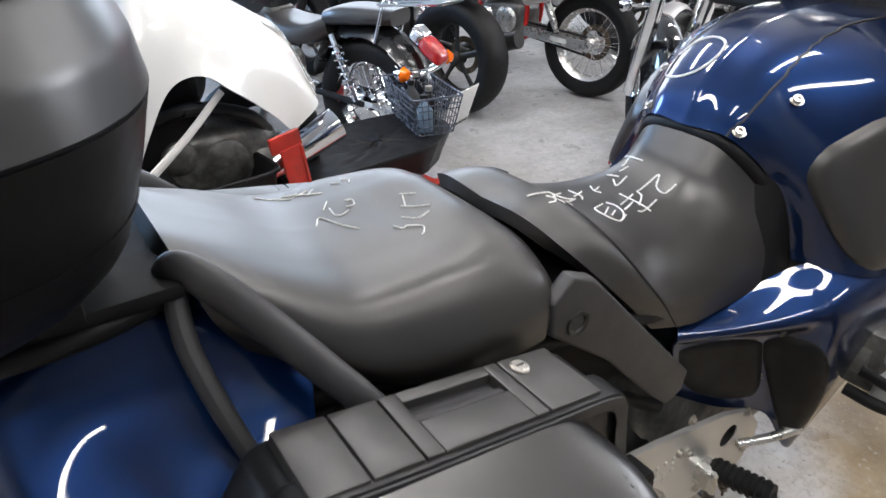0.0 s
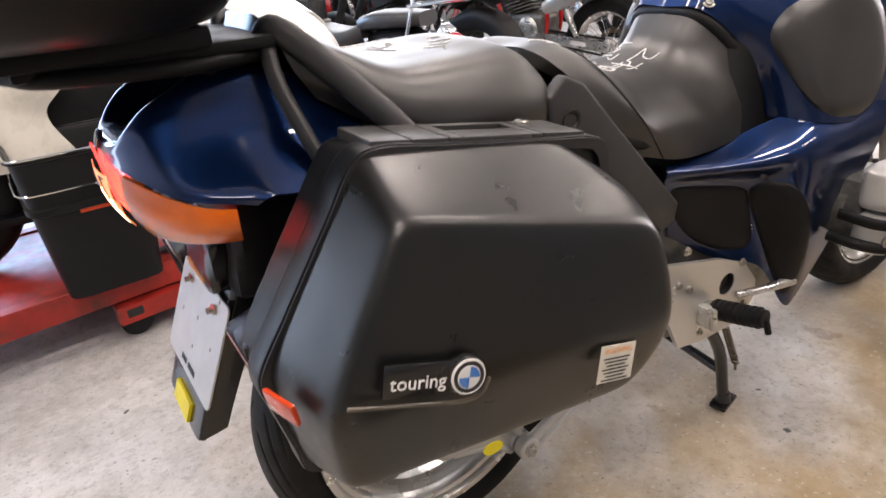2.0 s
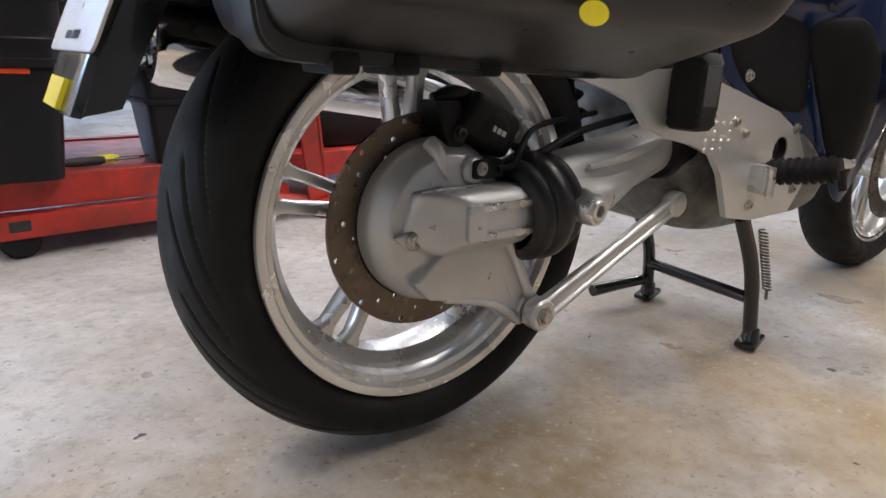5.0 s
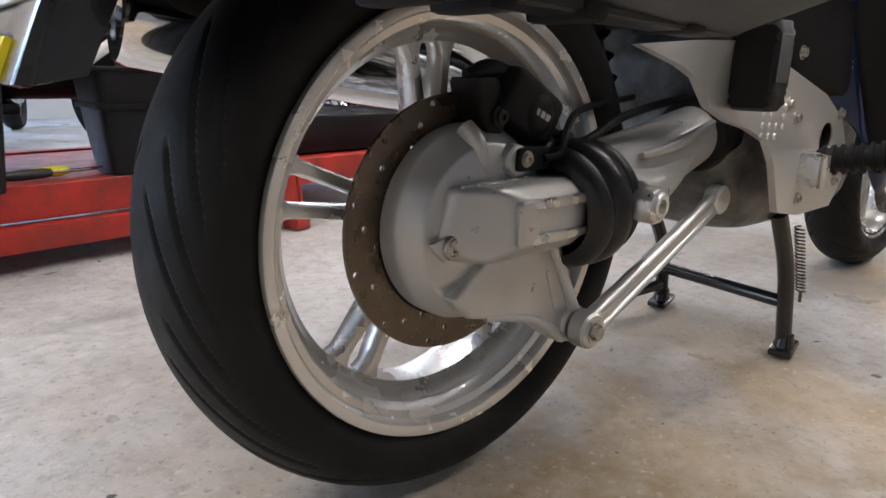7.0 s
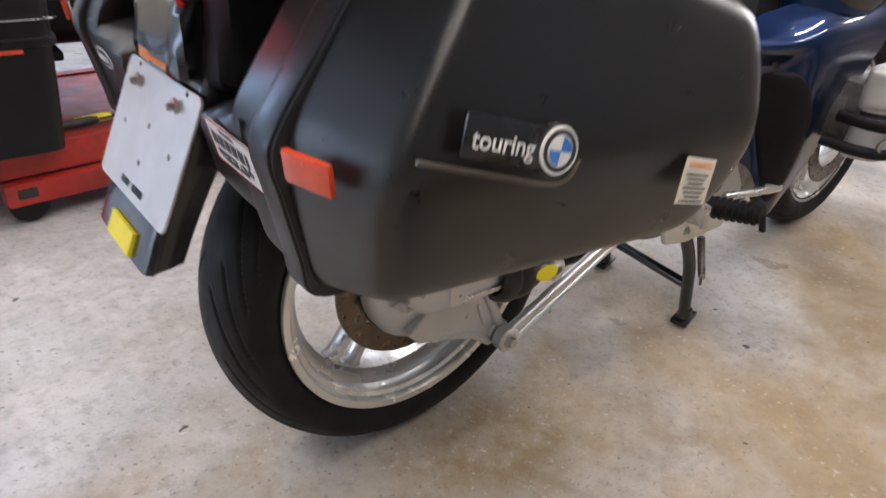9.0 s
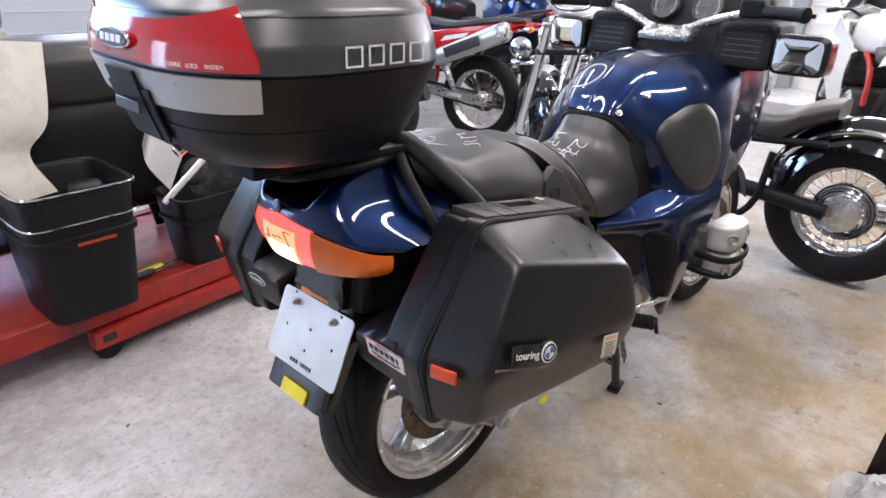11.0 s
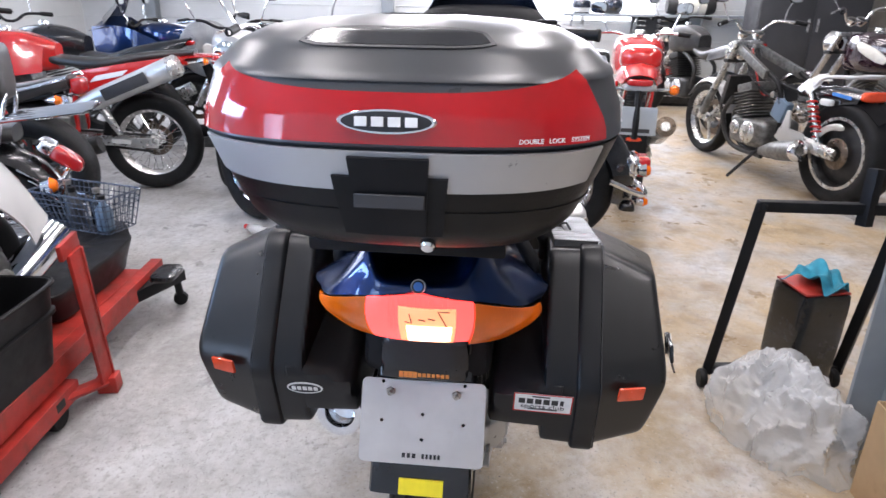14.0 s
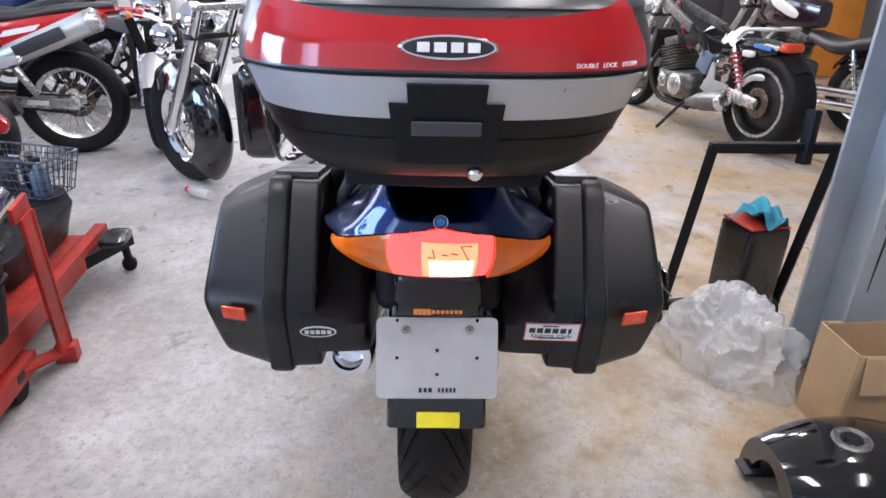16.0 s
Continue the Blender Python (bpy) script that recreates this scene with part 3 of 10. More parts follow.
window("window_1", "y", -1.9, 0.9, 0.95, 2.6, X1 + 0.06, 3, 0.5)
window("window_2", "y", 2.0, 4.6, 1.3, 2.5, X1 + 0.06, 3, 0.5)
window("window_3", "x", 1.0, 5.0, 1.35, 2.95, Y1 + 0.06, 5, 0.5)
window("window_4", "x", -2.8, -0.4, 1.3, 2.8, Y1 + 0.06, 3, 0.5)
g = Form().box((0.02, 7.0, 4.4), Matrix.Translation((X0 - 1.2, 3.0, 2.2)), 0)
solo("backdrop", g, M["outside"], "pale daylight outside the open doorway", "backdrop", kind="structure")

# horizontal siding battens on the front and left walls
for wall, along, fixed, lo, hi in ((wall_front, "y", X1, Y0, Y1), (wall_left, "x", Y1, X0, X1)):
    f = Form()
    for k in range(1, 18):
        z = k * 0.19
        opens = NORTH_WIN if along == "y" else LEFT_WIN
        runs = [(lo, hi)]
        for o in opens:
            if o[2] - 0.02 < z < o[3] + 0.02:
                runs = [q for r in runs for q in ((r[0], min(r[1], o[0])), (max(r[0], o[1]), r[1])) if q[1] - q[0] > 0.02]
        for a, b in runs:
            size = (0.014, b - a, 0.012) if along == "y" else (b - a, 0.014, 0.012)
            c = (fixed - 0.004, (a + b) / 2, z) if along == "y" else ((a + b) / 2, fixed - 0.004, z)
            f.box(size, Matrix.Translation(c), 0.003, 1)
    ob = part("trim", f, M["wall"], wall)

# steel columns of the front wall
for y in (1.6, -2.35, 4.9):
    f = Form()
    f.box((0.012, 0.15, H), Matrix.Translation((X1 - 0.02, y, H / 2)), 0.002)
    f.box((0.012, 0.15, H), Matrix.Translation((X1 - 0.15, y, H / 2)), 0.002)
    f.box((0.12, 0.010, H), Matrix.Translation((X1 - 0.085, y, H / 2)), 0.001)
    solo("trim", f, M["grey_paint"], "grey painted steel wall column", "column", kind="structure")


def tube_light(x, y, yaw):
    t = thing("ceiling_light", "white twin-tube fluorescent ceiling light, switched on", "ceiling light", "ceiling lights", at=pose(x, y, H - 0.55, 0, 0, yaw))
    f = Form().box((1.26, 0.16, 0.05), Matrix.Translation((0, 0, 0.05)), 0.008)
    for s in (-0.5, 0.5):
        f.tube([(s, 0, 0.07), (s, 0, 0.55)], 0.006, 8)
    part("housing", f, M["white_body"], t)
    for s in (-0.045, 0.045):
        part("tube", Form().tube([(-0.6, s, 0.0), (0.6, s, 0.0)], 0.014, 10), M["tube_glow"], t)
    d = bpy.data.lights.new("tube_lamp", "AREA")
    d.shape, d.size, d.size_y, d.energy, d.color = "RECTANGLE", 1.2, 0.14, TUBE_WATTS, (1.0, 0.97, 0.91)
    ob = new("tube_lamp", d)
    ob.matrix_world = pose(x, y, H - 0.58, 0, 0, yaw)


TUBE_WATTS = 20.0
for x, y in [(x, y) for x in (-1.2, 1.2, 4.2, 6.4) for y in (-1.9, -0.6, 0.85, 2.2)]:
    tube_light(x, y, 0)


# ---- the touring motorcycle ----
bike = thing("touring_motorcycle", "dark blue touring motorcycle on its centre stand with black vinyl seats", "motorcycle")

# rear wheel: tyre with cut grooves, cast wheel with five spoke pairs, drilled disc
RW = np.array([0.0, 0.0, 0.320])


def groove_depth(ang, along, n, lean, width=0.0026, deep=0.0045):
    """Depth of the tread cuts at a place on the tyre (angle, distance from its middle along the surface)."""
    a = np.abs(along)
    depth = np.zeros_like(ang)
    for off, s0, s1, ln in ((0.0, 0.012, 0.082, lean), (0.5, 0.030, 0.090, lean)):
        centre = ln * (a / 0.09) ** 1.5 * 0.55
        slope = 0.31 * ln * 0.55 * 1.5 * (a / 0.09) ** 0.5 / 0.09
        phase = (ang - centre) * n / (2 * np.pi) + off + np.where(along > 0, 0.25, 0.0)
        d = np.abs(phase - np.round(phase)) * 2 * np.pi / n * 0.31 / np.sqrt(1 + slope ** 2)
        cut = np.clip(1.6 - 1.6 * d / width, 0, 1) * np.clip((a - s0) / 0.006, 0, 1) * np.clip((s1 - a) / 0.008, 0, 1)
        depth = np.maximum(depth, cut * deep)
    return depth


def tyre(R, rim_r, half, seg=900, rows=120, n=15, lean=1.0, crown=0.055):
    """A motorcycle tyre about the y axis at the origin."""
    half_profile = [(rim_r - 0.012, half * 0.74), (rim_r + 0.004, half * 0.81), (rim_r + (R - rim_r) * 0.26, half * 0.96),
                    (rim_r + (R - rim_r) * 0.48, half), (R - crown * 0.50, half * 0.935), (R - crown * 0.25, half * 0.72), (R - crown * 0.06, half * 0.38), (R, 0.0)]
    prof = np.array(half_profile + [(r, -y) for r, y in half_profile[-2::-1]])
    P = spline(prof, rows * 4)
    run = np.concatenate([[0], np.cumsum(np.linalg.norm(np.diff(P, axis=0), axis=1))])
    even = np.linspace(0, run[-1], rows)
    P = np.stack([np.interp(even, run, P[:, 0]), np.interp(even, run, P[:, 1])], -1)
    along = (even - run[-1] / 2) * -1
    ang = np.arange(seg) * 2 * np.pi / seg
    A, S = np.meshgrid(ang, along, indexing="ij")
    Rr = np.broadcast_to(P[:, 0], A.shape) - groove_depth(A, S, n, lean) * (P[:, 0] > rim_r + 0.030)
    Yv = np.broadcast_to(P[:, 1], A.shape)
    G = np.stack([Rr * np.cos(A), Yv, Rr * np.sin(A)], -1)
    return Form().grid(G, wrap_u=True)


wheel_form = Form()
pr_out = [(0.232, -0.072), (0.2335, -0.069), (0.2325, -0.064), (0.222, -0.060), (0.214, -0.045), (0.200, -0.025), (0.198, 0.0)]
prof = pr_out + [(r, -y) for r, y in pr_out[-2::-1]]
pr_in = [(0.2300, 0.0724), (0.2215, 0.0705), (0.2185, 0.0660), (0.2170, 0.0600), (0.2095, 0.0570), (0.2075, 0.0520), (0.2065, 0.0380), (0.1990, 0.0340), (0.1950, 0.0260), (0.1890, 0.0200), (0.187, 0.0)]
prof += pr_in + [(r, -y) for r, y in pr_in[-2::-1]]
wheel_form.lathe(prof, RW, (0, 1, 0), 120, closed_profile=True)
wheel_form.lathe([(0.0, 0.045), (0.045, 0.045), (0.070, 0.035), (0.078, 0.010), (0.078, -0.030), (0.060, -0.040), (0.0, -0.040)], RW, (0, 1, 0), 48)
rear_wheel = part("rear_wheel", wheel_form, M["rim"], bike, "silver cast wheel with five pairs of spokes")
part("tyre", tyre(0.3085, 0.228, 0.078, n=13, lean=1.3).moved(Matrix.Translation(RW)), M["rubber"], rear_wheel, "black road tyre with swept grooves", sharp=50)


def spoke(angle, r0, r1, w0, w1, t0, t1, y0, y1):
    """One tapered spoke in the wheel's plane."""
    f = Form()
    rows = []
    for s in np.linspace(0, 1, 9):
        r = r0 + (r1 - r0) * s
        flare = 1 + 1.6 * max(0, (s - 0.82) / 0.18) ** 2 + 0.9 * max(0, (0.15 - s) / 0.15) ** 2
        w, t, y = (w0 + (w1 - w0) * s) * flare, (t0 + (t1 - t0) * s), y0 + (y1 - y0) * s
        ring = []
        for k in range(12):
            a = k * np.pi / 6
            ca, sa = np.cos(a), np.sin(a)
            ring.append((r, w * np.sign(ca) * abs(ca) ** 0.7, y + t * np.sign(sa) * abs(sa) ** 0.7))
        rows.append(ring)
    G = np.array(rows)
    c, s = np.cos(angle), np.sin(angle)
    out = np.stack([G[..., 0] * c - G[..., 1] * s, G[..., 2], G[..., 0] * s + G[..., 1] * c], -1) + RW
    return f.grid(out, wrap_v=True)


for k in range(5):
    base = radians(92 + 72 * k)
    for side in (-1, 1):
        a0 = base + side * radians(7.0)
        part("spoke", spoke(a0, 0.060, 0.194, 0.0085, 0.0075, 0.022, 0.014, 0.005, 0.0), M["rim"], rear_wheel)


def drilled_disc(r_in, r_out, t, sectors=36):
    """A brake disc with holes right through it, about the y axis."""
    f = Form()
    rows = np.linspace(r_in, r_out, 4)
    for y, flip in ((t / 2, False), (-t / 2, True)):
        for i in range(sectors):
            for j in range(3):
                a0, a1 = i * 2 * np.pi / sectors, (i + 1) * 2 * np.pi / sectors
                rr0, rr1 = rows[j], rows[j + 1]
                edge = [(0, 0), (0.5, 0), (1, 0), (1, 0.5), (1, 1), (0.5, 1), (0, 1), (0, 0.5)]
                pts = [(a0 + (a1 - a0) * u, rr0 + (rr1 - rr0) * v) for u, v in edge]
                outer = [(r * np.cos(a), y, r * np.sin(a)) for a, r in pts]
                if (i + j) % 3 == 0:
                    ac, rc, hr = (a0 + a1) / 2, (rr0 + rr1) / 2, 0.0034
                    inner = []
                    for u, v in edge:
                        d = np.hypot(u - 0.5, v - 0.5)
                        inner.append((ac + (u - 0.5) / d * hr / rc, rc + (v - 0.5) / d * hr))
                    ip = [(r * np.cos(a), y, r * np.sin(a)) for a, r in inner]
                    f.add(outer + ip, [(k, (k + 1) % 8, 8 + (k + 1) % 8, 8 + k) for k in range(8)])
                    if not flip:
                        low = [(p[0], -y, p[2]) for p in ip]
                        f.add(ip + low, [(k, (k + 1) % 8, 8 + (k + 1) % 8, 8 + k) for k in range(8)])
                else:
                    f.add(outer, [tuple(range(8))])
    for r in (r_in, r_out):
        f.lathe([(r, -t / 2), (r, t / 2)], (0, 0, 0), (0, 1, 0), sectors * 2)
    return f


part("brake_disc", drilled_disc(0.096, 0.139, 0.005).moved(Matrix.Translation(RW + (0, -0.048, 0))), M["steel"], rear_wheel, "drilled bronze-tinged steel brake disc")
part("disc_carrier", Form().lathe([(0.101, -0.004), (0.101, 0.004), (0.075, 0.012), (0.060, 0.012), (0.060, -0.004)], RW + (0, -0.048, 0), (0, 1, 0), 48, closed_profile=True), M["matte_black"], rear_wheel)

# final drive: round cover with a raised inner rim, boxed nose with machined ribs, strut bracket
FD = np.array([0.002, 0.0, 0.325])
fd = Form()
fd.lathe([(0.0, -0.1085), (0.040, -0.1075), (0.066, -0.1045), (0.0835, -0.100), (0.0865, -0.0985), (0.0885, -0.0955), (0.0955, -0.0870), (0.1015, -0.0785), (0.1035, -0.0730), (0.1035, -0.054), (0.094, -0.050), (0.0, -0.050)], FD, (0, 1, 0), 72)
final_drive = part("final_drive", fd, M["cast"], bike, "silver cast final-drive housing")
nz = Form().hull([], p=20, n=40, centre=(0.030, -0.115, 0.338), planes=[((1, 0, 0), 0.068), ((-1, 0, 0.25), 0.094), ((-1, -1.35, 0.10), 0.0525), ((0, -1, 0), 0.0365), ((0, 1, 0), 0.06), ((0, 0, 1), 0.036), ((0, 0, -1), 0.041), ((0, -1, 1.1), 0.0425), ((0, -1, -1.1), 0.041), ((-1, -0.6, -1), 0.074)])
nose_box = part("nose", nz, M["cast"], final_drive, sharp=60)
pad = Form().hull([], p=9, n=16, centre=(0.004, -0.1495, 0.339), planes=[((1, 0, 0), 0.012), ((-1, 0, 0), 0.016), ((0, -1, 0), 0.0065), ((0, 1, 0), 0.008), ((0, 0, 1), 0.0225), ((0, 0, -1), 0.0225)])
part("end_pad", pad, M["cast"], nose_box)
for z in (0.3565, 0.3215):
    rb = Form().hull([], p=14, n=14, centre=(0.050, -0.150, z), planes=[((1, 0, 0), 0.0475), ((-1, 0, 0), 0.046), ((0, -1, 0), 0.0075), ((0, 1, 0), 0.008), ((0, 0, 1), 0.0050), ((0, 0, -1), 0.0050)])
    part("machined_rib", rb, M["alloy"], nose_box, "bright machined rib")
part("casting_line", Form().tube([(-0.052, -0.116, 0.3745), (-0.020, -0.117, 0.3755), (0.018, -0.117, 0.3755), (0.040, -0.113, 0.3765)], 0.0019, 8, 20), M["alloy"], nose_box)
part("notch", Form().box((0.010, 0.007, 0.005), pose(-0.030, -0.117, 0.3755, 0, -6, 12), 0.0015), M["cast"], nose_box)
# fin under the caliper and the boss of the speed sensor
fn = Form().tube([(-0.018, -0.080, 0.424), (-0.016, -0.092, 0.414), (-0.012, -0.100, 0.398), (-0.009, -0.104, 0.382)], [0.0120, 0.0115, 0.008, 0.002], 16, 16, flat=0.8)
part("fin", fn, M["cast"], final_drive)
bs = Form().lathe([(0.0, -0.014), (0.014, -0.014), (0.017, -0.011), (0.019, 0.012)], (0.030, -0.098, 0.392), (0, 1, 0), 24)
part("sensor_boss", bs, M["cast"], final_drive)
# filler pocket: a flat ledge let into the cover, with its plug
pk = Form().prism([(-0.088, 0.3235), (-0.046, 0.3300), (-0.012, 0.3160), (-0.010, 0.3040), (-0.066, 0.3020)], 0.0062, axes((0, -0.1000, 0), (1, 0, 0), (0, 0, 1)) @ Matrix.Rotation(radians(5), 4, "Y"), 0.0028, 2)
part("filler_ledge", pk, M["cast"], final_drive)
plug = Form().lathe([(0, 0.001), (0.0042, 0.001), (0.0046, 0.0045), (0.0085, 0.0045), (0.0098, 0.003), (0.0115, 0.0028), (0.0128, 0.0), (0.0128, -0.004)], (-0.058, -0.1125, 0.3165), (0.08, -1, 0), 24)
part("filler_plug", plug, M["zinc"], final_drive)
# strut bracket: a webbed triangular arm
fd = Form()
fd.prism([(-0.058, 0.262), (-0.034, 0.238), (0.022, 0.2245), (0.066, 0.2100), (0.104, 0.1800), (0.120, 0.1710), (0.146, 0.1740), (0.154, 0.1950), (0.124, 0.2560), (0.096, 0.3080), (0.02, 0.325)], 0.030, axes((0, -0.086, 0), (1, 0, 0), (0, 0, 1)), 0.0045, 3)
bracket = part("strut_bracket", fd, M["cast"], final_drive)
part("flange", Form().tube([(0.086, -0.116, 0.302), (0.106, -0.117, 0.262), (0.130, -0.118, 0.214)], [0.0075, 0.0065, 0.0075], 10, 10), M["cast"], bracket)
part("flange", Form().tube([(-0.010, -0.112, 0.2330), (0.040, -0.114, 0.2220), (0.076, -0.115, 0.2080), (0.112, -0.116, 0.1810)], [0.004, 0.0055, 0.0060, 0.0065], 10, 14), M["cast"], bracket)
part("web", Form().tube([(0.080, -0.116, 0.268), (0.098, -0.116, 0.222)], 0.0026, 8), M["cast"], bracket)
part("boss", Form().lathe([(0, 0.0), (0.0205, 0.0), (0.0225, 0.003), (0.0225, 0.040), (0, 0.040)], (0.133, -0.121, 0.194), (0, 1, 0), 28), M["cast"], bracket)

# rubber bellows, shaft housing, pivot, strut
bel = Form()
c0, c1 = np.array([0.090, -0.110, 0.334]), np.array([0.172, -0.108, 0.345])
prof = [(0.050, -0.004), (0.060, -0.001), (0.0665, 0.006), (0.0690, 0.014), (0.0660, 0.021), (0.0625, 0.0235), (0.0665, 0.026), (0.0725, 0.034), (0.0730, 0.044), (0.0690, 0.051), (0.0635, 0.0535), (0.0665, 0.056), (0.0690, 0.063), (0.0660, 0.071), (0.056, 0.076), (0.044, 0.078)]
bel.lathe(prof, c0, c1 - c0, 56)
part("bellows", bel, M["boot"], bike, "glossy black ribbed rubber bellows")
sw = Form()
sw.tube([(0.150, -0.108, 0.352), (0.22, -0.106, 0.366), (0.32, -0.100, 0.385), (0.42, -0.092, 0.405), (0.52, -0.08, 0.415)], [0.050, 0.048, 0.044, 0.040, 0.04], 28, 26, flat=0.95)
sw.tube([(0.150, -0.135, 0.350), (0.20, -0.140, 0.348), (0.27, -0.134, 0.362), (0.36, -0.120, 0.392)], [0.034, 0.031, 0.022, 0.010], 18, 18)
swing = part("swingarm", sw, M["cast"], bike, "silver cast shaft housing")
part("ridge", Form().tube([(0.190, -0.150, 0.392), (0.26, -0.146, 0.398), (0.33, -0.136, 0.409), (0.43, -0.120, 0.428)], [0.004, 0.006, 0.006, 0.003], 10, 16), M["cast"], swing)
part("web", Form().tube([(0.200, -0.158, 0.335), (0.262, -0.150, 0.352), (0.300, -0.142, 0.376), (0.350, -0.132, 0.398)], [0.010, 0.007, 0.005, 0.003], 12, 16), M["cast"], swing)
# added black sleeve darkens the swingarm's front end, where only shade lies
part("front_gaiter", Form().lathe([(0.036, 0.0), (0.050, 0.004), (0.054, 0.020), (0.050, 0.034), (0.056, 0.050), (0.052, 0.066), (0.040, 0.070)], (0.392, -0.094, 0.400), (1, 0.10, 0.12), 32), M["matte_black"], bike, "added black sleeve in place of the shade at the gearbox")
pv = Form().lathe([(0, 0.010), (0.0070, 0.010), (0.0078, 0.0), (0.0125, 0.0), (0.0150, 0.003), (0.0185, 0.004), (0.0205, 0.008), (0.0205, 0.024), (0.024, 0.030), (0.026, 0.070), (0, 0.070)], (0.163, -0.199, 0.345), (0, 1, 0), 30)
part("pivot_bolt", pv, M["alloy"], bike)
A, B = np.array([0.133, -0.137, 0.193]), np.array([0.430, -0.128, 0.313])
strut_dir = (B - A) / np.linalg.norm(B - A)
strut_up = np.cross(strut_dir, (0, 1, 0))
strut_up = strut_up if strut_up[2] > 0 else -strut_up
st = Form().tube([A, B], 0.0095, 14, flat=0.6)
strut = part("torque_strut", st, M["sheet_alloy"], bike, "grooved bare alloy torque strut")
for s in (-1, 1):
    part("rail", Form().tube([A + s * strut_up * 0.0135, A * 0.88 + B * 0.12 + s * strut_up * 0.0120, A * 0.4 + B * 0.6 + s * strut_up * 0.0105, B + s * strut_up * 0.0105], [0.0062, 0.0058, 0.0055, 0.0055], 12, 14, flat=1.5), M["sheet_alloy"], strut)
for e, r in ((A, 0.0225), (B, 0.0205)):
    part("eye", Form().lathe([(0, 0), (r - 0.003, 0), (r, 0.003), (r, 0.020), (r - 0.003, 0.023), (0, 0.023)], e + (0, -0.011, 0), (0, 1, 0), 32), M["sheet_alloy"], strut)
part("bolt", Form().lathe([(0, 0.009), (0.0085, 0.009), (0.0098, 0.007), (0.0098, 0.0015), (0.0145, 0.0015), (0.0150, 0.0)], A + (0, -0.011, 0), (0, -1, 0), 6), M["zinc"], strut)

# caliper on its bracket, speed sensor, hoses
ca = Form()
ca.hull([], p=7, n=22, centre=(0.066, -0.072, 0.446), planes=[((1, 0, -0.55), 0.046), ((-1, 0, 0.55), 0.044), ((0, -1, 0), 0.028), ((0, 1, 0), 0.055), ((0.55, 0, 1), 0.026), ((-0.55, 0, -1), 0.031)])
caliper = part("brake_caliper", ca, M["matte_black"], bike, "dull black brake caliper with hoses")
part("piston_housing", Form().lathe([(0, 0.006), (0.014, 0.006), (0.020, 0.004), (0.0235, 0.0), (0.0235, -0.03)], (0.074, -0.097, 0.437), (0.1, -1, 0), 28), M["matte_black"], caliper)
part("bracket_arm", Form().hull([], p=9, n=12, centre=(0.006, -0.078, 0.448), planes=[((1, 0, 0.2), 0.020), ((-1, 0, -0.35), 0.012), ((0, 1, 0), 0.03), ((0, -1, 0), 0.012), ((0, 0, 1), 0.026), ((0, 0, -1), 0.030)]), M["matte_black"], caliper)
part("bridge", Form().tube([(-0.008, -0.070, 0.474), (0.020, -0.074, 0.482), (0.060, -0.074, 0.474)], [0.008, 0.010, 0.008], 10, 10), M["matte_black"], caliper)
part("hose", Form().tube([(0.108, -0.078, 0.420), (0.130, -0.100, 0.405), (0.150, -0.112, 0.412), (0.21, -0.100, 0.428), (0.33, -0.07, 0.440), (0.45, -0.07, 0.455)], 0.0055, 8, 26), M["matte_black"], caliper)
part("hose", Form().tube([(0.060, -0.118, 0.394), (0.085, -0.120, 0.398), (0.110, -0.105, 0.418), (0.16, -0.085, 0.440), (0.30, -0.06, 0.452)], 0.0042, 8, 24), M["matte_black"], caliper)
part("hose_clip", Form().box((0.018, 0.012, 0.020), pose(0.118, -0.098, 0.408, 0, 20, 15), 0.003), M["matte_black"], caliper)
bolts(caliper, [(0.019, -0.092, 0.436)], (0, -1, 0), 0.0070, 0.006, "grime")
se = Form()
se.hull([], p=7, n=14, centre=(0.046, -0.111, 0.393), planes=[((1, 0, 0.1), 0.026), ((-1, 0, 0), 0.022), ((0, 1, 0), 0.010), ((0, -1, 0), 0.006), ((0, 0, 1), 0.013), ((0, 0, -1), 0.011)])
sensor = part("speed_sensor", se, M["matte_black"], bike)
part("bolt", bolt(Form(), (0.036, -0.1165, 0.395), (0, -1, 0), 0.0058, 0.004), M["zinc"], sensor)
mark = Form()
for k, w in enumerate((0.0062, 0.0080, 0.0080)):
    mark.box((w * 0.8, 0.0006, 0.0068), axes((0.0635 + 0.0078 * k, -0.1040, 0.4405 - 0.0034 * k), (1, 0, -0.45), (0, 1, 0)), 0)
part("caliper_mark", mark, M["silver_trim"], caliper)

# engine and gearbox mass behind the cylinders
en = Form()
en.hull([], p=8, n=20, centre=(0.62, 0, 0.40), planes=[((1, 0, 0), 0.34), ((-1, 0, 0), 0.20), ((0, 1, 0), 0.15), ((0, -1, 0), 0.15), ((0, 0, 1), 0.16), ((0, 0, -1), 0.16), ((-1, 0, -1), 0.2), ((0, -1, -1), 0.22), ((0, 1, -1), 0.22)])
part("engine", en, M["engine"], bike)
fr = Form()
for s in (-1, 1):
    fr.tube([(0.62, 0.15 * s, 0.66), (0.30, 0.155 * s, 0.74), (-0.05, 0.13 * s, 0.80), (-0.30, 0.10 * s, 0.84)], 0.013, 10, 24)
    fr.tube([(0.45, 0.14 * s, 0.50), (0.20, 0.15 * s, 0.68), (0.0, 0.135 * s, 0.79)], 0.012, 10, 16)
fr.hull([], p=8, n=12, centre=(0.20, 0, 0.68), planes=[((1, 0, 0), 0.25), ((-1, 0, 0), 0.42), ((0, 1, 0), 0.125), ((0, -1, 0), 0.125), ((0, 0, 1), 0.12), ((0, 0, -1), 0.10)])
part("rear_frame", fr, M["matte_black"], bike)
sh = Form()
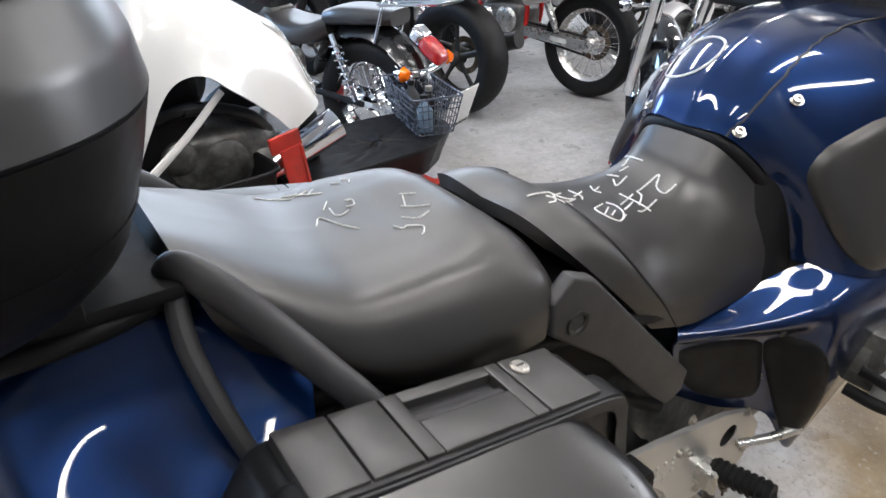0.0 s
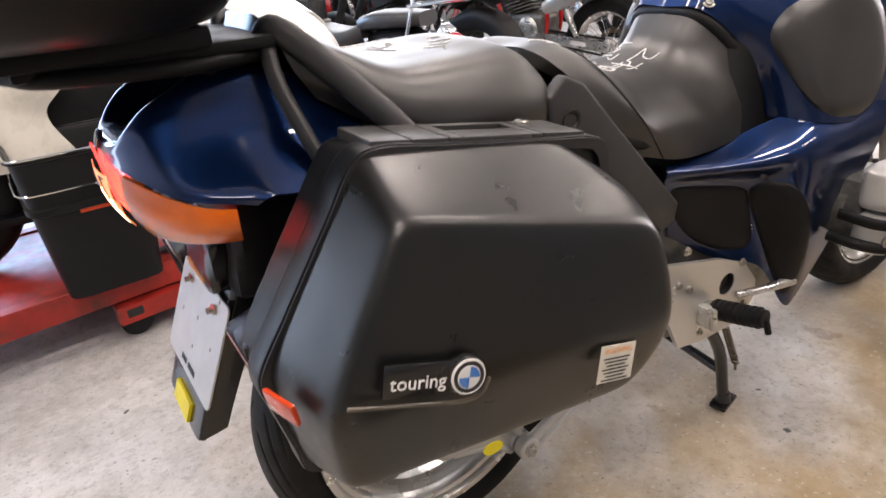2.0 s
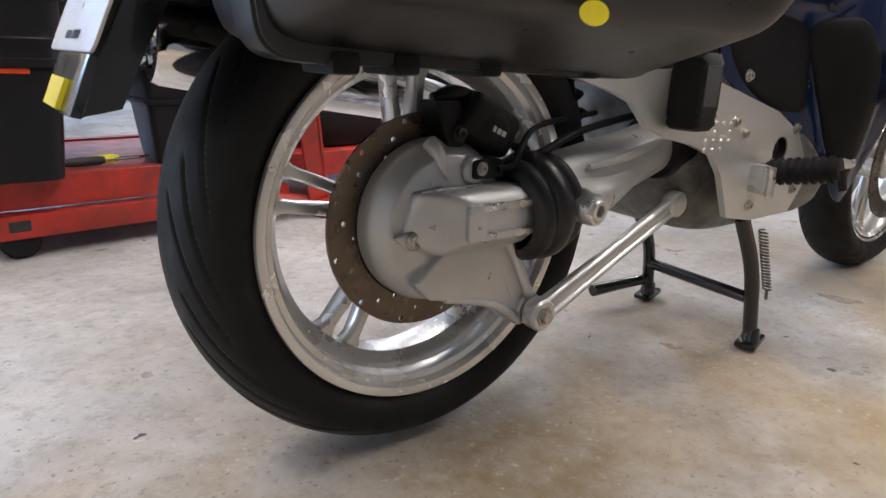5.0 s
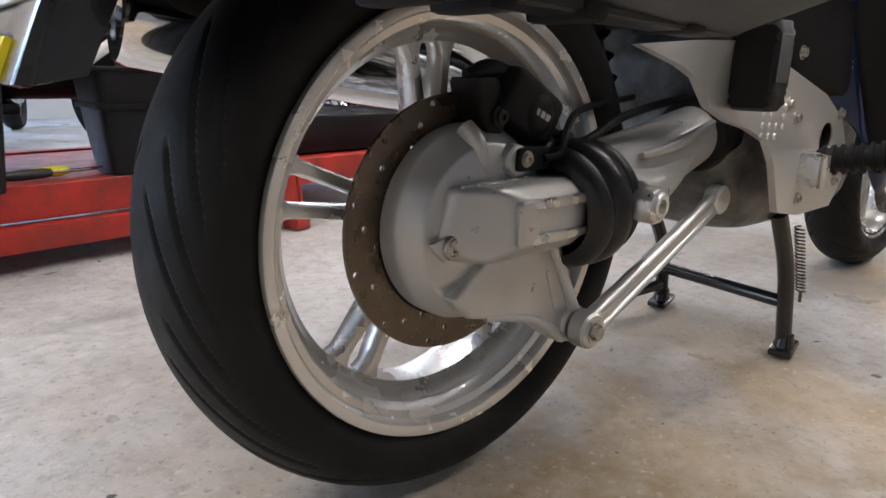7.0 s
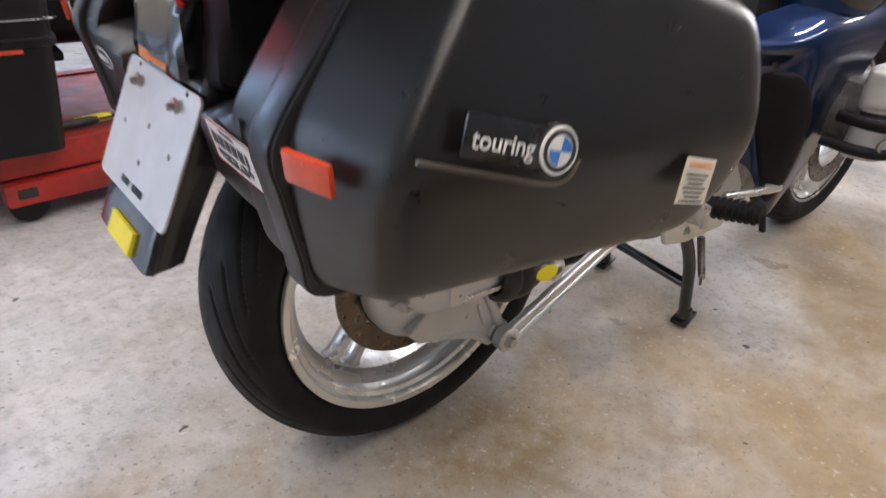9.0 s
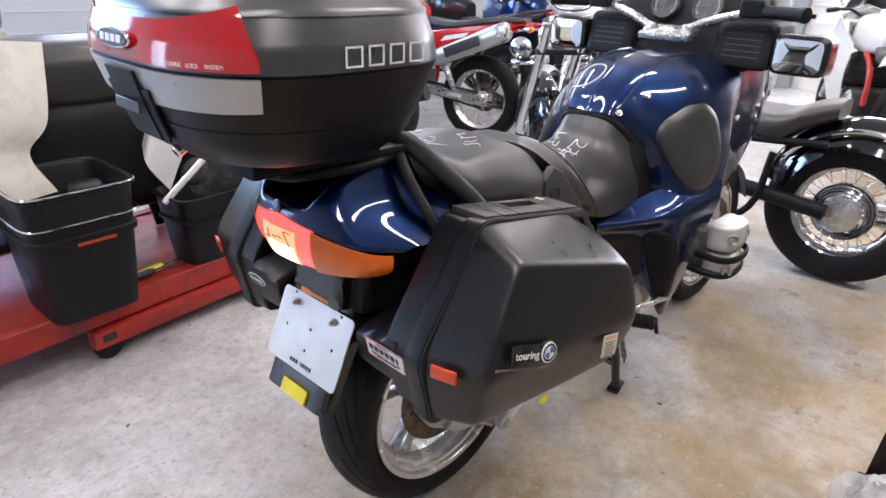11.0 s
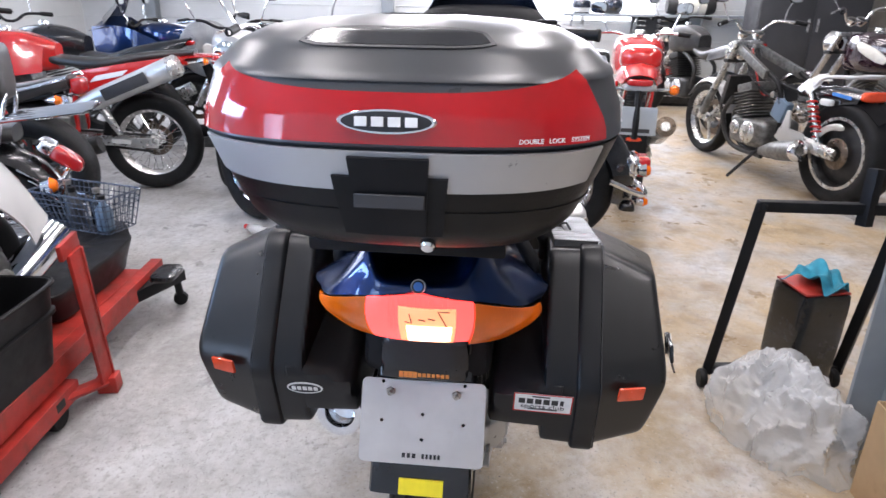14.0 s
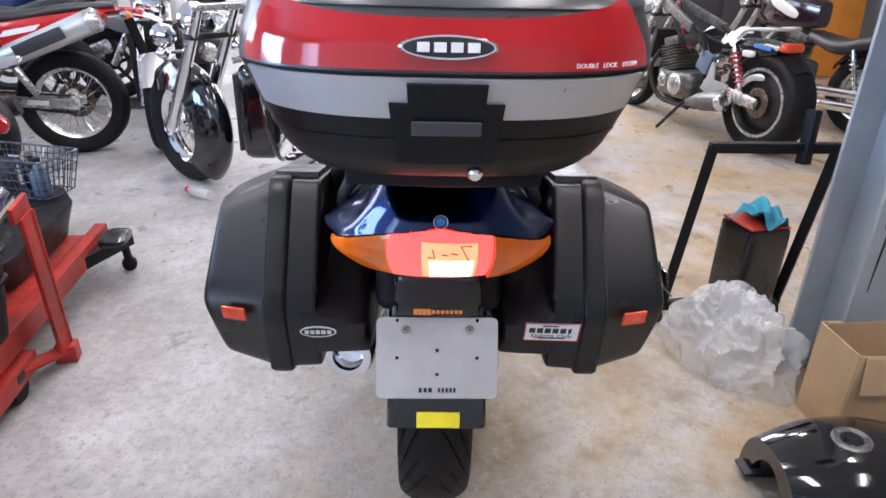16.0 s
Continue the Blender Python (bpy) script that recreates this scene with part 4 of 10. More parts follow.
sh.tube([(0.30, 0, 0.42), (0.22, 0, 0.62)], 0.028, 14)
coils = []
for k in range(7):
    z = k / 6
    coils.append(Form().lathe([(0.026, -0.006), (0.030, -0.006), (0.038, 0), (0.030, 0.006), (0.026, 0.006)], (0.295 - 0.07 * z, 0, 0.44 + 0.17 * z), (-0.08, 0, 0.2), 18))
shock = part("shock_absorber", sh, M["matte_black"], bike)
for coil in coils:
    part("spring_coil", coil, M["matte_black"], shock)

# footrest plate with its punched dots, hole, bolts and peg
plate_m = axes((0, -0.200, 0), (1, 0, 0), (0, 0, 1))
fp = Form().prism([(0.088, 0.507), (0.20, 0.516), (0.30, 0.520), (0.383, 0.505), (0.445, 0.490), (0.567, 0.460), (0.645, 0.425), (0.690, 0.372), (0.690, 0.330), (0.655, 0.290), (0.531, 0.290), (0.461, 0.302), (0.425, 0.372), (0.395, 0.402), (0.337, 0.420), (0.285, 0.430), (0.235, 0.447), (0.200, 0.478), (0.165, 0.490)],
                  -0.010, plate_m, 0.0, 2, holes=[(0.592, 0.397, 0.024)])
footplate = part("footrest_plate", fp, M["sheet_alloy"], bike, "bare alloy footrest plate with punched dots", sharp=20)
for i in range(4):
    for j in range(4):
        if (i, j) not in ((2, 1), (3, 3)):
            part("dot", Form().lathe([(0, 0.003), (0.003, 0.0025), (0.005, 0.0)], (0.372 + 0.0200 * i, -0.1995, 0.448 - 0.0125 * j - 0.001 * i), (0, -1, 0), 8), M["sheet_alloy"], footplate)
for x, z in ((0.458, 0.513), (0.474, 0.430), (0.444, 0.448), (0.632, 0.432), (0.57, 0.335), (0.52, 0.316), (0.655, 0.33)):
    bolts(footplate, [(x, -0.200, z)], (0, -1, 0), 0.006, 0.006)
dk = Form().lathe([(0, 0.0), (0.023, 0.0), (0.023, 0.012)], (0.592, -0.186, 0.397), (0, -1, 0), 20)
part("hole_liner", dk, M["grime"], footplate)
pg = Form()
P0, P1 = np.array([0.535, -0.215, 0.370]), np.array([0.548, -0.312, 0.388])
pg.tube([P0, P1], 0.017, 14, flat=1.1)
peg_ribs = []
for k in range(8):
    q = P0 + (P1 - P0) * (0.08 + 0.115 * k)
    peg_ribs.append(Form().lathe([(0.016, -0.003), (0.021, -0.002), (0.021, 0.002), (0.016, 0.003)], q, P1 - P0, 14, closed_profile=True))
pg.tube([P1, P1 + (0.006, -0.006, -0.03)], 0.006, 8)
footpeg = part("footpeg", pg, M["rubber"], bike, "black ribbed rubber rider footpeg")
for f in peg_ribs:
    part("rib", f, M["rubber"], footpeg)
pb = Form()
pb.box((0.035, 0.045, 0.045), Matrix.Translation((0.525, -0.205, 0.360)), 0.006)
pb.tube([(0.515, -0.23, 0.38), (0.52, -0.23, 0.335)], 0.007, 8)
part("peg_bracket", pb, M["alloy"], footpeg)
# brake pedal
bp_ = Form().tube([(0.62, -0.205, 0.365), (0.68, -0.235, 0.372), (0.735, -0.250, 0.378)], [0.008, 0.009, 0.012], 10, 12)
part("brake_pedal", bp_, M["alloy"], bike)
# passenger peg folded up under the case, with its arm
pp = Form()
pp.hull([], p=10, n=10, centre=(0.290, -0.228, 0.490), planes=[((1, 0, 0), 0.023), ((-1, 0, 0), 0.023), ((0, 1, 0), 0.028), ((0, -1, 0), 0.020), ((0, 0, 1), 0.050), ((0, 0, -1), 0.046)])
passenger_peg = part("passenger_peg", pp, M["rubber"], bike)
part("peg_label", Form().box((0.030, 0.001, 0.050), Matrix.Translation((0.288, -0.2486, 0.500)), 0.0003, 1), M["trim"], passenger_peg)

# centre stand with spring
cs = Form()
cs.tube([(0.625, -0.140, 0.270), (0.690, -0.142, 0.16), (0.716, -0.148, 0.030)], 0.0135, 12, 10)
cs.tube([(0.650, 0.125, 0.27), (0.735, 0.120, 0.15), (0.765, 0.125, 0.030)], 0.0135, 12, 10)
cs.tube([(0.708, -0.143, 0.100), (0.752, 0.118, 0.092)], 0.012, 12)
cs.tube([(0.745, 0.12, 0.055), (0.68, 0.135, 0.050), (0.60, 0.15, 0.045)], [0.011, 0.012, 0.014], 10, 8)
stand = part("centre_stand", cs, M["black"], bike, "black tubular centre stand, both feet down")
for x, y in ((0.717, -0.150), (0.768, 0.125)):
    ft = Form().box((0.062, 0.040, 0.012), pose(x, y, 0.014, 0, -8, 10), 0.005)
    ft.tube([(x, y, 0.012), (x, y, 0.04)], [0.020, 0.014], 12)
    part("stand_foot", ft, M["black"], stand)
spr = Form()
s0, s1 = np.array([0.672, -0.158, 0.245]), np.array([0.735, -0.156, 0.118])
t = np.linspace(0, 1, 240)
coil = s0 + np.outer(t, s1 - s0) + 0.0075 * np.c_[np.cos(t * 2 * np.pi * 19), np.sin(t * 2 * np.pi * 19), 0 * t]
spr.tube(coil, 0.0016, 5)
spr.tube([s1, s1 + (0.003, 0, -0.02)], 0.003, 6)
part("spring", spr, M["steel"], stand)

# front wheel, fork, mudguard
FW = np.array([1.53, 0.0, 0.298])
fwf = Form()
prf = [(0.222, -0.050), (0.2235, -0.047), (0.212, -0.040), (0.195, -0.015), (0.193, 0.0)]
pro = prf + [(r, -y) for r, y in prf[-2::-1]]
pri = [(0.218, 0.049), (0.204, 0.040), (0.186, 0.012), (0.184, 0.0)]
pro += pri + [(r, -y) for r, y in pri[-2::-1]]
fwf.lathe(pro, FW, (0, 1, 0), 72, closed_profile=True)
fwf.lathe([(0.0, 0.04), (0.05, 0.04), (0.05, -0.04), (0.0, -0.04)], FW, (0, 1, 0), 24)
spokes = []
for k in range(3):
    for s in (-0.14, 0.14):
        a = 0.5 + k * 2 * np.pi / 3 + s
        spokes.append(Form().tube([FW + 0.045 * np.array([np.cos(a), 0, np.sin(a)]), FW + 0.19 * np.array([np.cos(a), 0, np.sin(a)])], 0.011, 8))
front_wheel = part("front_wheel", fwf, M["rim"], bike, "silver cast front wheel")
for sk in spokes:
    part("spoke", sk, M["rim"], front_wheel)
part("tyre", tyre(0.298, 0.222, 0.062, seg=360, rows=50, n=13).moved(Matrix.Translation(FW)), M["rubber"], front_wheel)
for s in (-1, 1):
    part("brake_disc", drilled_disc(0.105, 0.152, 0.005, 30).moved(Matrix.Translation(FW + (0, 0.062 * s, 0))), M["steel"], front_wheel)
fk = Form()
for s in (-1, 1):
    fk.tube([(1.50, 0.085 * s, 0.28), (1.36, 0.085 * s, 0.62), (1.22, 0.085 * s, 1.0)], [0.026, 0.024, 0.022], 14, 10)
part("front_fork", fk, M["cast"], bike)
mg = Form()
aa = np.linspace(radians(20), radians(165), 24)
bb = np.linspace(-1, 1, 11)
G = np.array([[(FW[0] + (0.318 - 0.03 * abs(b) ** 3) * np.cos(a), 0.078 * b, FW[2] + (0.318 - 0.03 * abs(b) ** 3) * np.sin(a)) for b in bb] for a in aa])
part("front_mudguard", mg.grid(G, thick=0.004), M["blue"], bike)

# cylinder heads with guards
for s in (1, -1):
    cy = Form()
    cy.hull([], p=6, n=24, centre=(0.838, -0.345, 0.582), planes=[((1, 0, 0), 0.085), ((-1, 0, 0), 0.060), ((0, -1, 0), 0.050), ((0, 1, 0), 0.032), ((0, 0, 1), 0.040), ((0, 0, -1), 0.044), ((1, -1, 0), 0.080), ((-1, -1, 0), 0.060), ((0, -1, 1), 0.056), ((0, -1, -1), 0.070)])
    cy.hull([], p=6, n=24, centre=(0.838, -0.345, 0.488), planes=[((1, 0, 0), 0.080), ((-1, 0, 0), 0.060), ((0, -1, 0), 0.050), ((0, 1, 0), 0.032), ((0, 0, 1), 0.044), ((0, 0, -1), 0.036), ((1, -1, 0), 0.078), ((-1, -1, 0), 0.060), ((0, -1, 1), 0.070), ((0, -1, -1), 0.054)])
    head = part("cylinder_head", cy if s == 1 else cy.mirrored(), M["cast"], bike, "silver cast cylinder head cover")
    base = Form().hull([], p=8, n=12, centre=(0.838, -0.285, 0.535), planes=[((1, 0, 0), 0.066), ((-1, 0, 0), 0.058), ((0, 1, 0), 0.05), ((0, -1, 0), 0.04), ((0, 0, 1), 0.060), ((0, 0, -1), 0.060)])
    part("head_base", base if s == 1 else base.mirrored(), M["engine"], head)
    barrel = Form().tube([(0.835, -0.15, 0.53), (0.835, -0.30, 0.535)], 0.062, 20)
    part("barrel", barrel if s == 1 else barrel.mirrored(), M["engine"], head)
    bd = Form()
    pts = [(0.760, -0.300, 0.530), (0.762, -0.370, 0.528), (0.800, -0.402, 0.530), (0.870, -0.402, 0.534), (0.908, -0.375, 0.536), (0.915, -0.300, 0.538)]
    bd.tube(pts, 0.011, 10, 24, flat=0.55)
    part("rubber_strip", bd if s == 1 else bd.mirrored(), M["matte_black"], head)
    for x, y, z, ax in ((0.793, -0.386, 0.584, (-1, -1, 0)), (0.793, -0.386, 0.488, (-1, -1, 0)), (0.870, -0.394, 0.584, (0, -1, 0.1))):
        bo = Form().lathe([(0, -0.005), (0.0075, -0.005), (0.0095, -0.001), (0.0130, 0.0015), (0.0155, 0.0), (0.0165, -0.008)], (x, y, z), ax, 20)
        part("bolt", bo if s == 1 else bo.mirrored(), M["zinc"], head)
    gd = Form().tube([(0.765, -0.285, 0.480), (0.775, -0.345, 0.474), (0.808, -0.386, 0.474), (0.872, -0.390, 0.488), (0.908, -0.360, 0.502), (0.920, -0.29, 0.510)], 0.011, 12, 30)
    part("cylinder_guard", gd if s == 1 else gd.mirrored(), M["matte_black"], bike, "black tubular cylinder guard")

# ---- bodywork ----
TANK_A = [  # rear edge to middle, from the ridge down the right flank
    [(0.588, 0, 0.905), (0.600, 0.070, 0.902), (0.640, 0.118, 0.855), (0.680, 0.150, 0.785), (0.690, 0.172, 0.705)],
    [(0.622, 0, 0.962), (0.630, 0.076, 0.945), (0.665, 0.140, 0.882), (0.695, 0.185, 0.795), (0.705, 0.215, 0.705)],
    [(0.700, 0, 1.020), (0.705, 0.085, 1.000), (0.725, 0.165, 0.925), (0.740, 0.225, 0.810), (0.740, 0.262, 0.700)],
    [(0.820, 0, 1.045), (0.820, 0.100, 1.030), (0.830, 0.195, 0.965), (0.835, 0.245, 0.830), (0.815, 0.282, 0.690)],
    [(0.960, 0, 1.050), (0.960, 0.115, 1.035), (0.955, 0.215, 0.975), (0.940, 0.262, 0.830), (0.900, 0.288, 0.680)],
    [(1.080, 0, 1.050), (1.080, 0.125, 1.035), (1.060, 0.215, 0.985), (1.030, 0.235, 0.850), (0.990, 0.245, 0.690)],
]


half = sheet(TANK_A, 60, 44)
body = part("tank_cover", Form().grid(both_sides(half), thick=0.004), M["blue"], bike, "glossy dark blue tank cover and flanks")


def surface_patch(ctrl, centre, radii, power, side, lift, n_r=10, n_a=48, skew=0.0, lean=0.0):
    """A cushion lying on a control net: a superellipse in its (u, v) plane, lifted along the normal with a rounded rim."""
    fine = sheet(ctrl, 161, 161)
    du, dv = np.gradient(fine, axis=0), np.gradient(fine, axis=1)
    N = np.cross(dv, du)
    N /= np.linalg.norm(N, axis=2, keepdims=True) + 1e-9
    if N[80, 120][1] < 0:
        N = -N
    rows = []
    for k in range(n_r + 1):
        s = k / n_r
        ring = []
        for a in np.arange(n_a) * 2 * np.pi / n_a:
            c, d = np.cos(a), np.sin(a)
            q = (abs(c) ** power + abs(d) ** power) ** (-1 / power)
            x, y = s * q * c, s * q * d
            u = centre[0] + radii[0] * (x + skew * y) * (1 + lean * y)
            v = centre[1] + radii[1] * y
            i, j = int(np.clip(u, 0, 1) * 160), int(np.clip(v, 0, 1) * 160)
            h = lift * (1 - s ** 8) - (0.004 if k == n_r else 0)
            p = fine[i, j] + N[i, j] * h
            ring.append((p[0], side * p[1], p[2]))
        rows.append(ring)
    return Form().grid(np.array(rows), wrap_v=True)


for side in (-1, 1):
    part("knee_pad", surface_patch(TANK_A, (0.47, 0.765), (0.255, 0.225), 2.7, side, 0.010, skew=0.18, lean=-0.12), M["seat"], bike, "grey-black rubber knee pad")

# panel joint over the tank and fasteners
for side in (-1, 1):
    fine = sheet(TANK_A, 80, 80)
    line = [fine[i, int(20 + 3 * np.sin(i / 12))] for i in range(0, 66, 2)]
    jf = Form().tube([(p[0], side * p[1], p[2] + 0.0005) for p in line], 0.0022, 6)
    part("panel_joint", jf, M["dark_mark"], body)
    for (i, j) in ((5, 23), (26, 29)):
        p = fine[i, j]
        bolts(body, [(p[0], side * p[1], p[2])], (-0.35, side * 0.45, 0.8), 0.007, 0.006)

# front end of the bodywork: outer fairing, dash, screen, mirrors, bars
FAIR = [
    [(1.03, 0.200, 0.990), (1.010, 0.218, 0.860), (0.985, 0.224, 0.740), (0.960, 0.228, 0.640)],
    [(1.14, 0.198, 1.050), (1.13, 0.212, 0.900), (1.10, 0.215, 0.740), (1.05, 0.205, 0.620)],
    [(1.30, 0.190, 1.075), (1.32, 0.205, 0.920), (1.30, 0.205, 0.760), (1.22, 0.190, 0.620)],
    [(1.52, 0.125, 1.020), (1.58, 0.145, 0.900), (1.56, 0.135, 0.780), (1.46, 0.110, 0.680)],
]
for side in (-1, 1):
    F = sheet(FAIR, 30, 24)
    F[..., 1] *= side
    part("side_fairing", Form().grid(F, thick=0.004), M["blue"], bike)
nose = [[(1.30, 0, 1.14), (1.30, 0.14, 1.12), (1.30, 0.195, 1.075)], [(1.45, 0, 1.08), (1.45, 0.09, 1.06), (1.44, 0.160, 1.045)], [(1.60, 0, 0.98), (1.59, 0.07, 0.98), (1.53, 0.128, 1.018)]]
part("nose_fairing", Form().grid(both_sides(sheet(nose, 16, 12)), thick=0.004), M["blue"], bike)
dash = Form()
dash.hull([], p=9, n=20, centre=(1.20, 0, 1.13), planes=[((-1, 0, 0.5), 0.090), ((1, 0, 0), 0.14), ((0, 1, 0), 0.26), ((0, -1, 0), 0.26), ((0, 0, 1), 0.12), ((0, 0, -1), 0.14), ((0, 1, 1), 0.22), ((0, -1, 1), 0.22)])
dashboard = part("dashboard", dash, M["matte_black"], bike, "black dashboard with two round dials")
for s in (-1, 1):
    dl = Form().lathe([(0, 0.0), (0.040, 0.0), (0.042, 0.006), (0.046, 0.006), (0.047, -0.010)], (1.093, 0.068 * s, 1.165), (-1, 0, 0.5), 32)
    part("dial", dl, M["dial"], dashboard, "dial with white figures")
    tk = Form()
    ax = Vector((-1, 0, 0.5)).normalized()
    e1 = Vector((0, 1, 0))
    e2 = ax.cross(e1)
    for k in range(21):
        a = radians(-40 + 13 * k)
        c = Vector((1.0925, 0.068 * s, 1.165)) + (e1 * math.cos(a) + e2 * -math.sin(a)) * 0.033
        tk.box((0.0012, 0.006, 0.001), Matrix.Translation(c) @ axes((0, 0, 0), e1 * -math.sin(a) + e2 * -math.cos(a), e1 * math.cos(a) + e2 * -math.sin(a)).to_3x3().to_4x4(), 0)
    part("dial_marks", tk, M["white_mark"], dashboard)
for side in (-1, 1):
    sp = Form()
    sp.hull([], p=9, n=14, centre=(1.09, 0.215 * side, 1.075), planes=[((1, 0, 0), 0.12), ((-1, 0, 0.25), 0.060), ((0, 1, 0), 0.085), ((0, -1, 0), 0.085), ((0, 0, 1), 0.060), ((0, 0, -1), 0.07)])
    vent = part("vent_panel", sp, M["matte_black"], bike, "black slatted vent panel beside the dash")
    sl = Form()
    for k in range(6):
        sl.box((0.006, 0.105, 0.005), pose(1.022 + 0.004 * k, 0.215 * side, 1.04 + 0.0155 * k, 0, 20, 0), 0.0015, 1)
    part("slats", sl, M["trim"], vent)
    mh = Form()
    mh.hull([], p=7, n=16, centre=(1.055, 0.372 * side, 1.055), planes=[((1, 0, 0), 0.070), ((-1, 0, 0), 0.045), ((0, 1, 0), 0.072), ((0, -1, 0), 0.072), ((0, 0, 1), 0.058), ((0, 0, -1), 0.050)])
    mirror = part("mirror", mh, M["black"], bike, "black fairing mirror")
    gl = Form().hull([], p=7, n=12, centre=(1.010, 0.372 * side, 1.055), planes=[((1, 0, 0), 0.004), ((-1, 0, 0), 0.0035), ((0, 1, 0), 0.060), ((0, -1, 0), 0.060), ((0, 0, 1), 0.046), ((0, 0, -1), 0.040)])
    part("mirror_glass", gl, M["mirror"], mirror)
    hb = Form().tube([(0.99, 0.05 * side, 1.10), (1.00, 0.13 * side, 1.135), (1.01, 0.23 * side, 1.160), (0.975, 0.30 * side, 1.165), (0.945, 0.375 * side, 1.165)], 0.012, 12, 24)
    bar = part("handlebar", hb, M["alloy"], bike)
    gr = Form().tube([(0.985, 0.275 * side, 1.166), (0.943, 0.380 * side, 1.166)], 0.0175, 16)
    gr.lathe([(0, 0), (0.020, 0), (0.020, 0.012), (0, 0.014)], (0.943, 0.380 * side, 1.166), (-0.37, 0.93 * side, 0), 16)
    part("grip", gr, M["rubber"], bar)
    sw_ = Form().hull([], p=8, n=12, centre=(0.995, 0.238 * side, 1.170), planes=[((1, 0, 0), 0.024), ((-1, 0, 0), 0.024), ((0, 1, 0), 0.032), ((0, -1, 0), 0.032), ((0, 0, 1), 0.026), ((0, 0, -1), 0.022)])
    sw_.hull([], p=8, n=10, centre=(1.03, 0.225 * side, 1.195), planes=[((1, 0, 0), 0.026), ((-1, 0, 0), 0.026), ((0, 1, 0), 0.034), ((0, -1, 0), 0.034), ((0, 0, 1), 0.014), ((0, 0, -1), 0.016)])
    part("switch_pod", sw_, M["matte_black"], bar)
    lv = Form().tube([(1.03, 0.23 * side, 1.165), (1.035, 0.30 * side, 1.165), (1.00, 0.395 * side, 1.162)], [0.006, 0.007, 0.006], 8, 12, flat=0.6)
    part("brake_lever", lv, M["matte_black"], bar)
yoke = Form()
yoke.box((0.09, 0.16, 0.02), pose(1.0, 0, 1.09, 0, -15, 0), 0.008)
for s in (-1, 1):
    yoke.lathe([(0, 0.02), (0.018, 0.02), (0.022, 0.0), (0.022, -0.02)], (1.0, 0.06 * s, 1.095), (0.2, 0, 1), 16)
part("yoke", yoke, M["alloy"], bike, "silver handlebar yoke")
scr = [[(1.27, 0, 1.245), (1.27, 0.13, 1.235), (1.25, 0.225, 1.18)], [(1.235, 0, 1.285), (1.235, 0.125, 1.275), (1.215, 0.205, 1.215)], [(1.20, 0, 1.315), (1.20, 0.10, 1.310), (1.185, 0.170, 1.275)]]
part("windscreen", Form().grid(both_sides(sheet(scr, 14, 12)), thick=0.004), M["dark_glass"], bike, "low dark tinted windscreen")
for s in (-1, 1):
    part("screen_bracket", Form().hull([], p=6, n=8, centre=(1.20, 0.13 * s, 1.305), planes=[((1, 0, 0), 0.02), ((-1, 0, 0), 0.02), ((0, 1, 0), 0.02), ((0, -1, 0), 0.02), ((0, 0, 1), 0.03), ((0, 0, -1), 0.03)]), M["matte_black"], bike)

# side panels below the seat
SIDE = [
    [(0.445, 0.150, 0.662), (0.437, 0.158, 0.652), (0.440, 0.152, 0.635), (0.455, 0.146, 0.600), (0.470, 0.142, 0.520)],
    [(0.550, 0.160, 0.664), (0.545, 0.202, 0.648), (0.548, 0.172, 0.618), (0.560, 0.165, 0.560), (0.580, 0.165, 0.450)],
    [(0.655, 0.172, 0.690), (0.635, 0.240, 0.652), (0.637, 0.212, 0.607), (0.650, 0.200, 0.545), (0.680, 0.205, 0.410)],
    [(0.740, 0.218, 0.716), (0.712, 0.268, 0.676), (0.690, 0.272, 0.605), (0.705, 0.262, 0.480), (0.745, 0.232, 0.310)],
    [(0.880, 0.288, 0.720), (0.860, 0.298, 0.670), (0.830, 0.288, 0.585), (0.818, 0.262, 0.450), (0.772, 0.238, 0.320)],
]
for side in (-1, 1):
    S = sheet(SIDE, 60, 60)
    S[..., 1] *= side
    sp = part("side_panel", Form().grid(S, thick=0.004), M["blue"], bike, "glossy dark blue side panel")
    # black patch on the blue panel paints the shade below its ledge
    part("lower_cover", surface_patch(SIDE, (0.250, 0.760), (0.235, 0.215), 4.0, side, 0.010, skew=0.10), M["matte_black"], bike, "black patch painting the shade under the panel ledge")
    part("intake_cover", surface_patch(SIDE, (0.640, 0.740), (0.185, 0.250), 2.5, side, 0.012, skew=0.30), M["matte_black"], bike, "black plastic intake cover")
    fine = sheet(SIDE, 81, 81)
    for u, v in ((16, 70), (37, 68)):
        q = fine[u, v]
        bolts(sp, [(q[0], side * q[1], q[2])], (-0.2, side, 0.0), 0.006, 0.005)
    q = fine[41, 36]
    vt = Form().hull([], p=3, n=10, centre=(q[0], side * q[1], q[2]), planes=[((1, 0, 0), 0.020), ((-1, 0, 0), 0.020), ((0, 1, 0), 0.003), ((0, -1, 0), 0.003), ((0, 0, 1), 0.008), ((0, 0, -1), 0.008)])
    part("slot", vt, M["dark_mark"], sp)

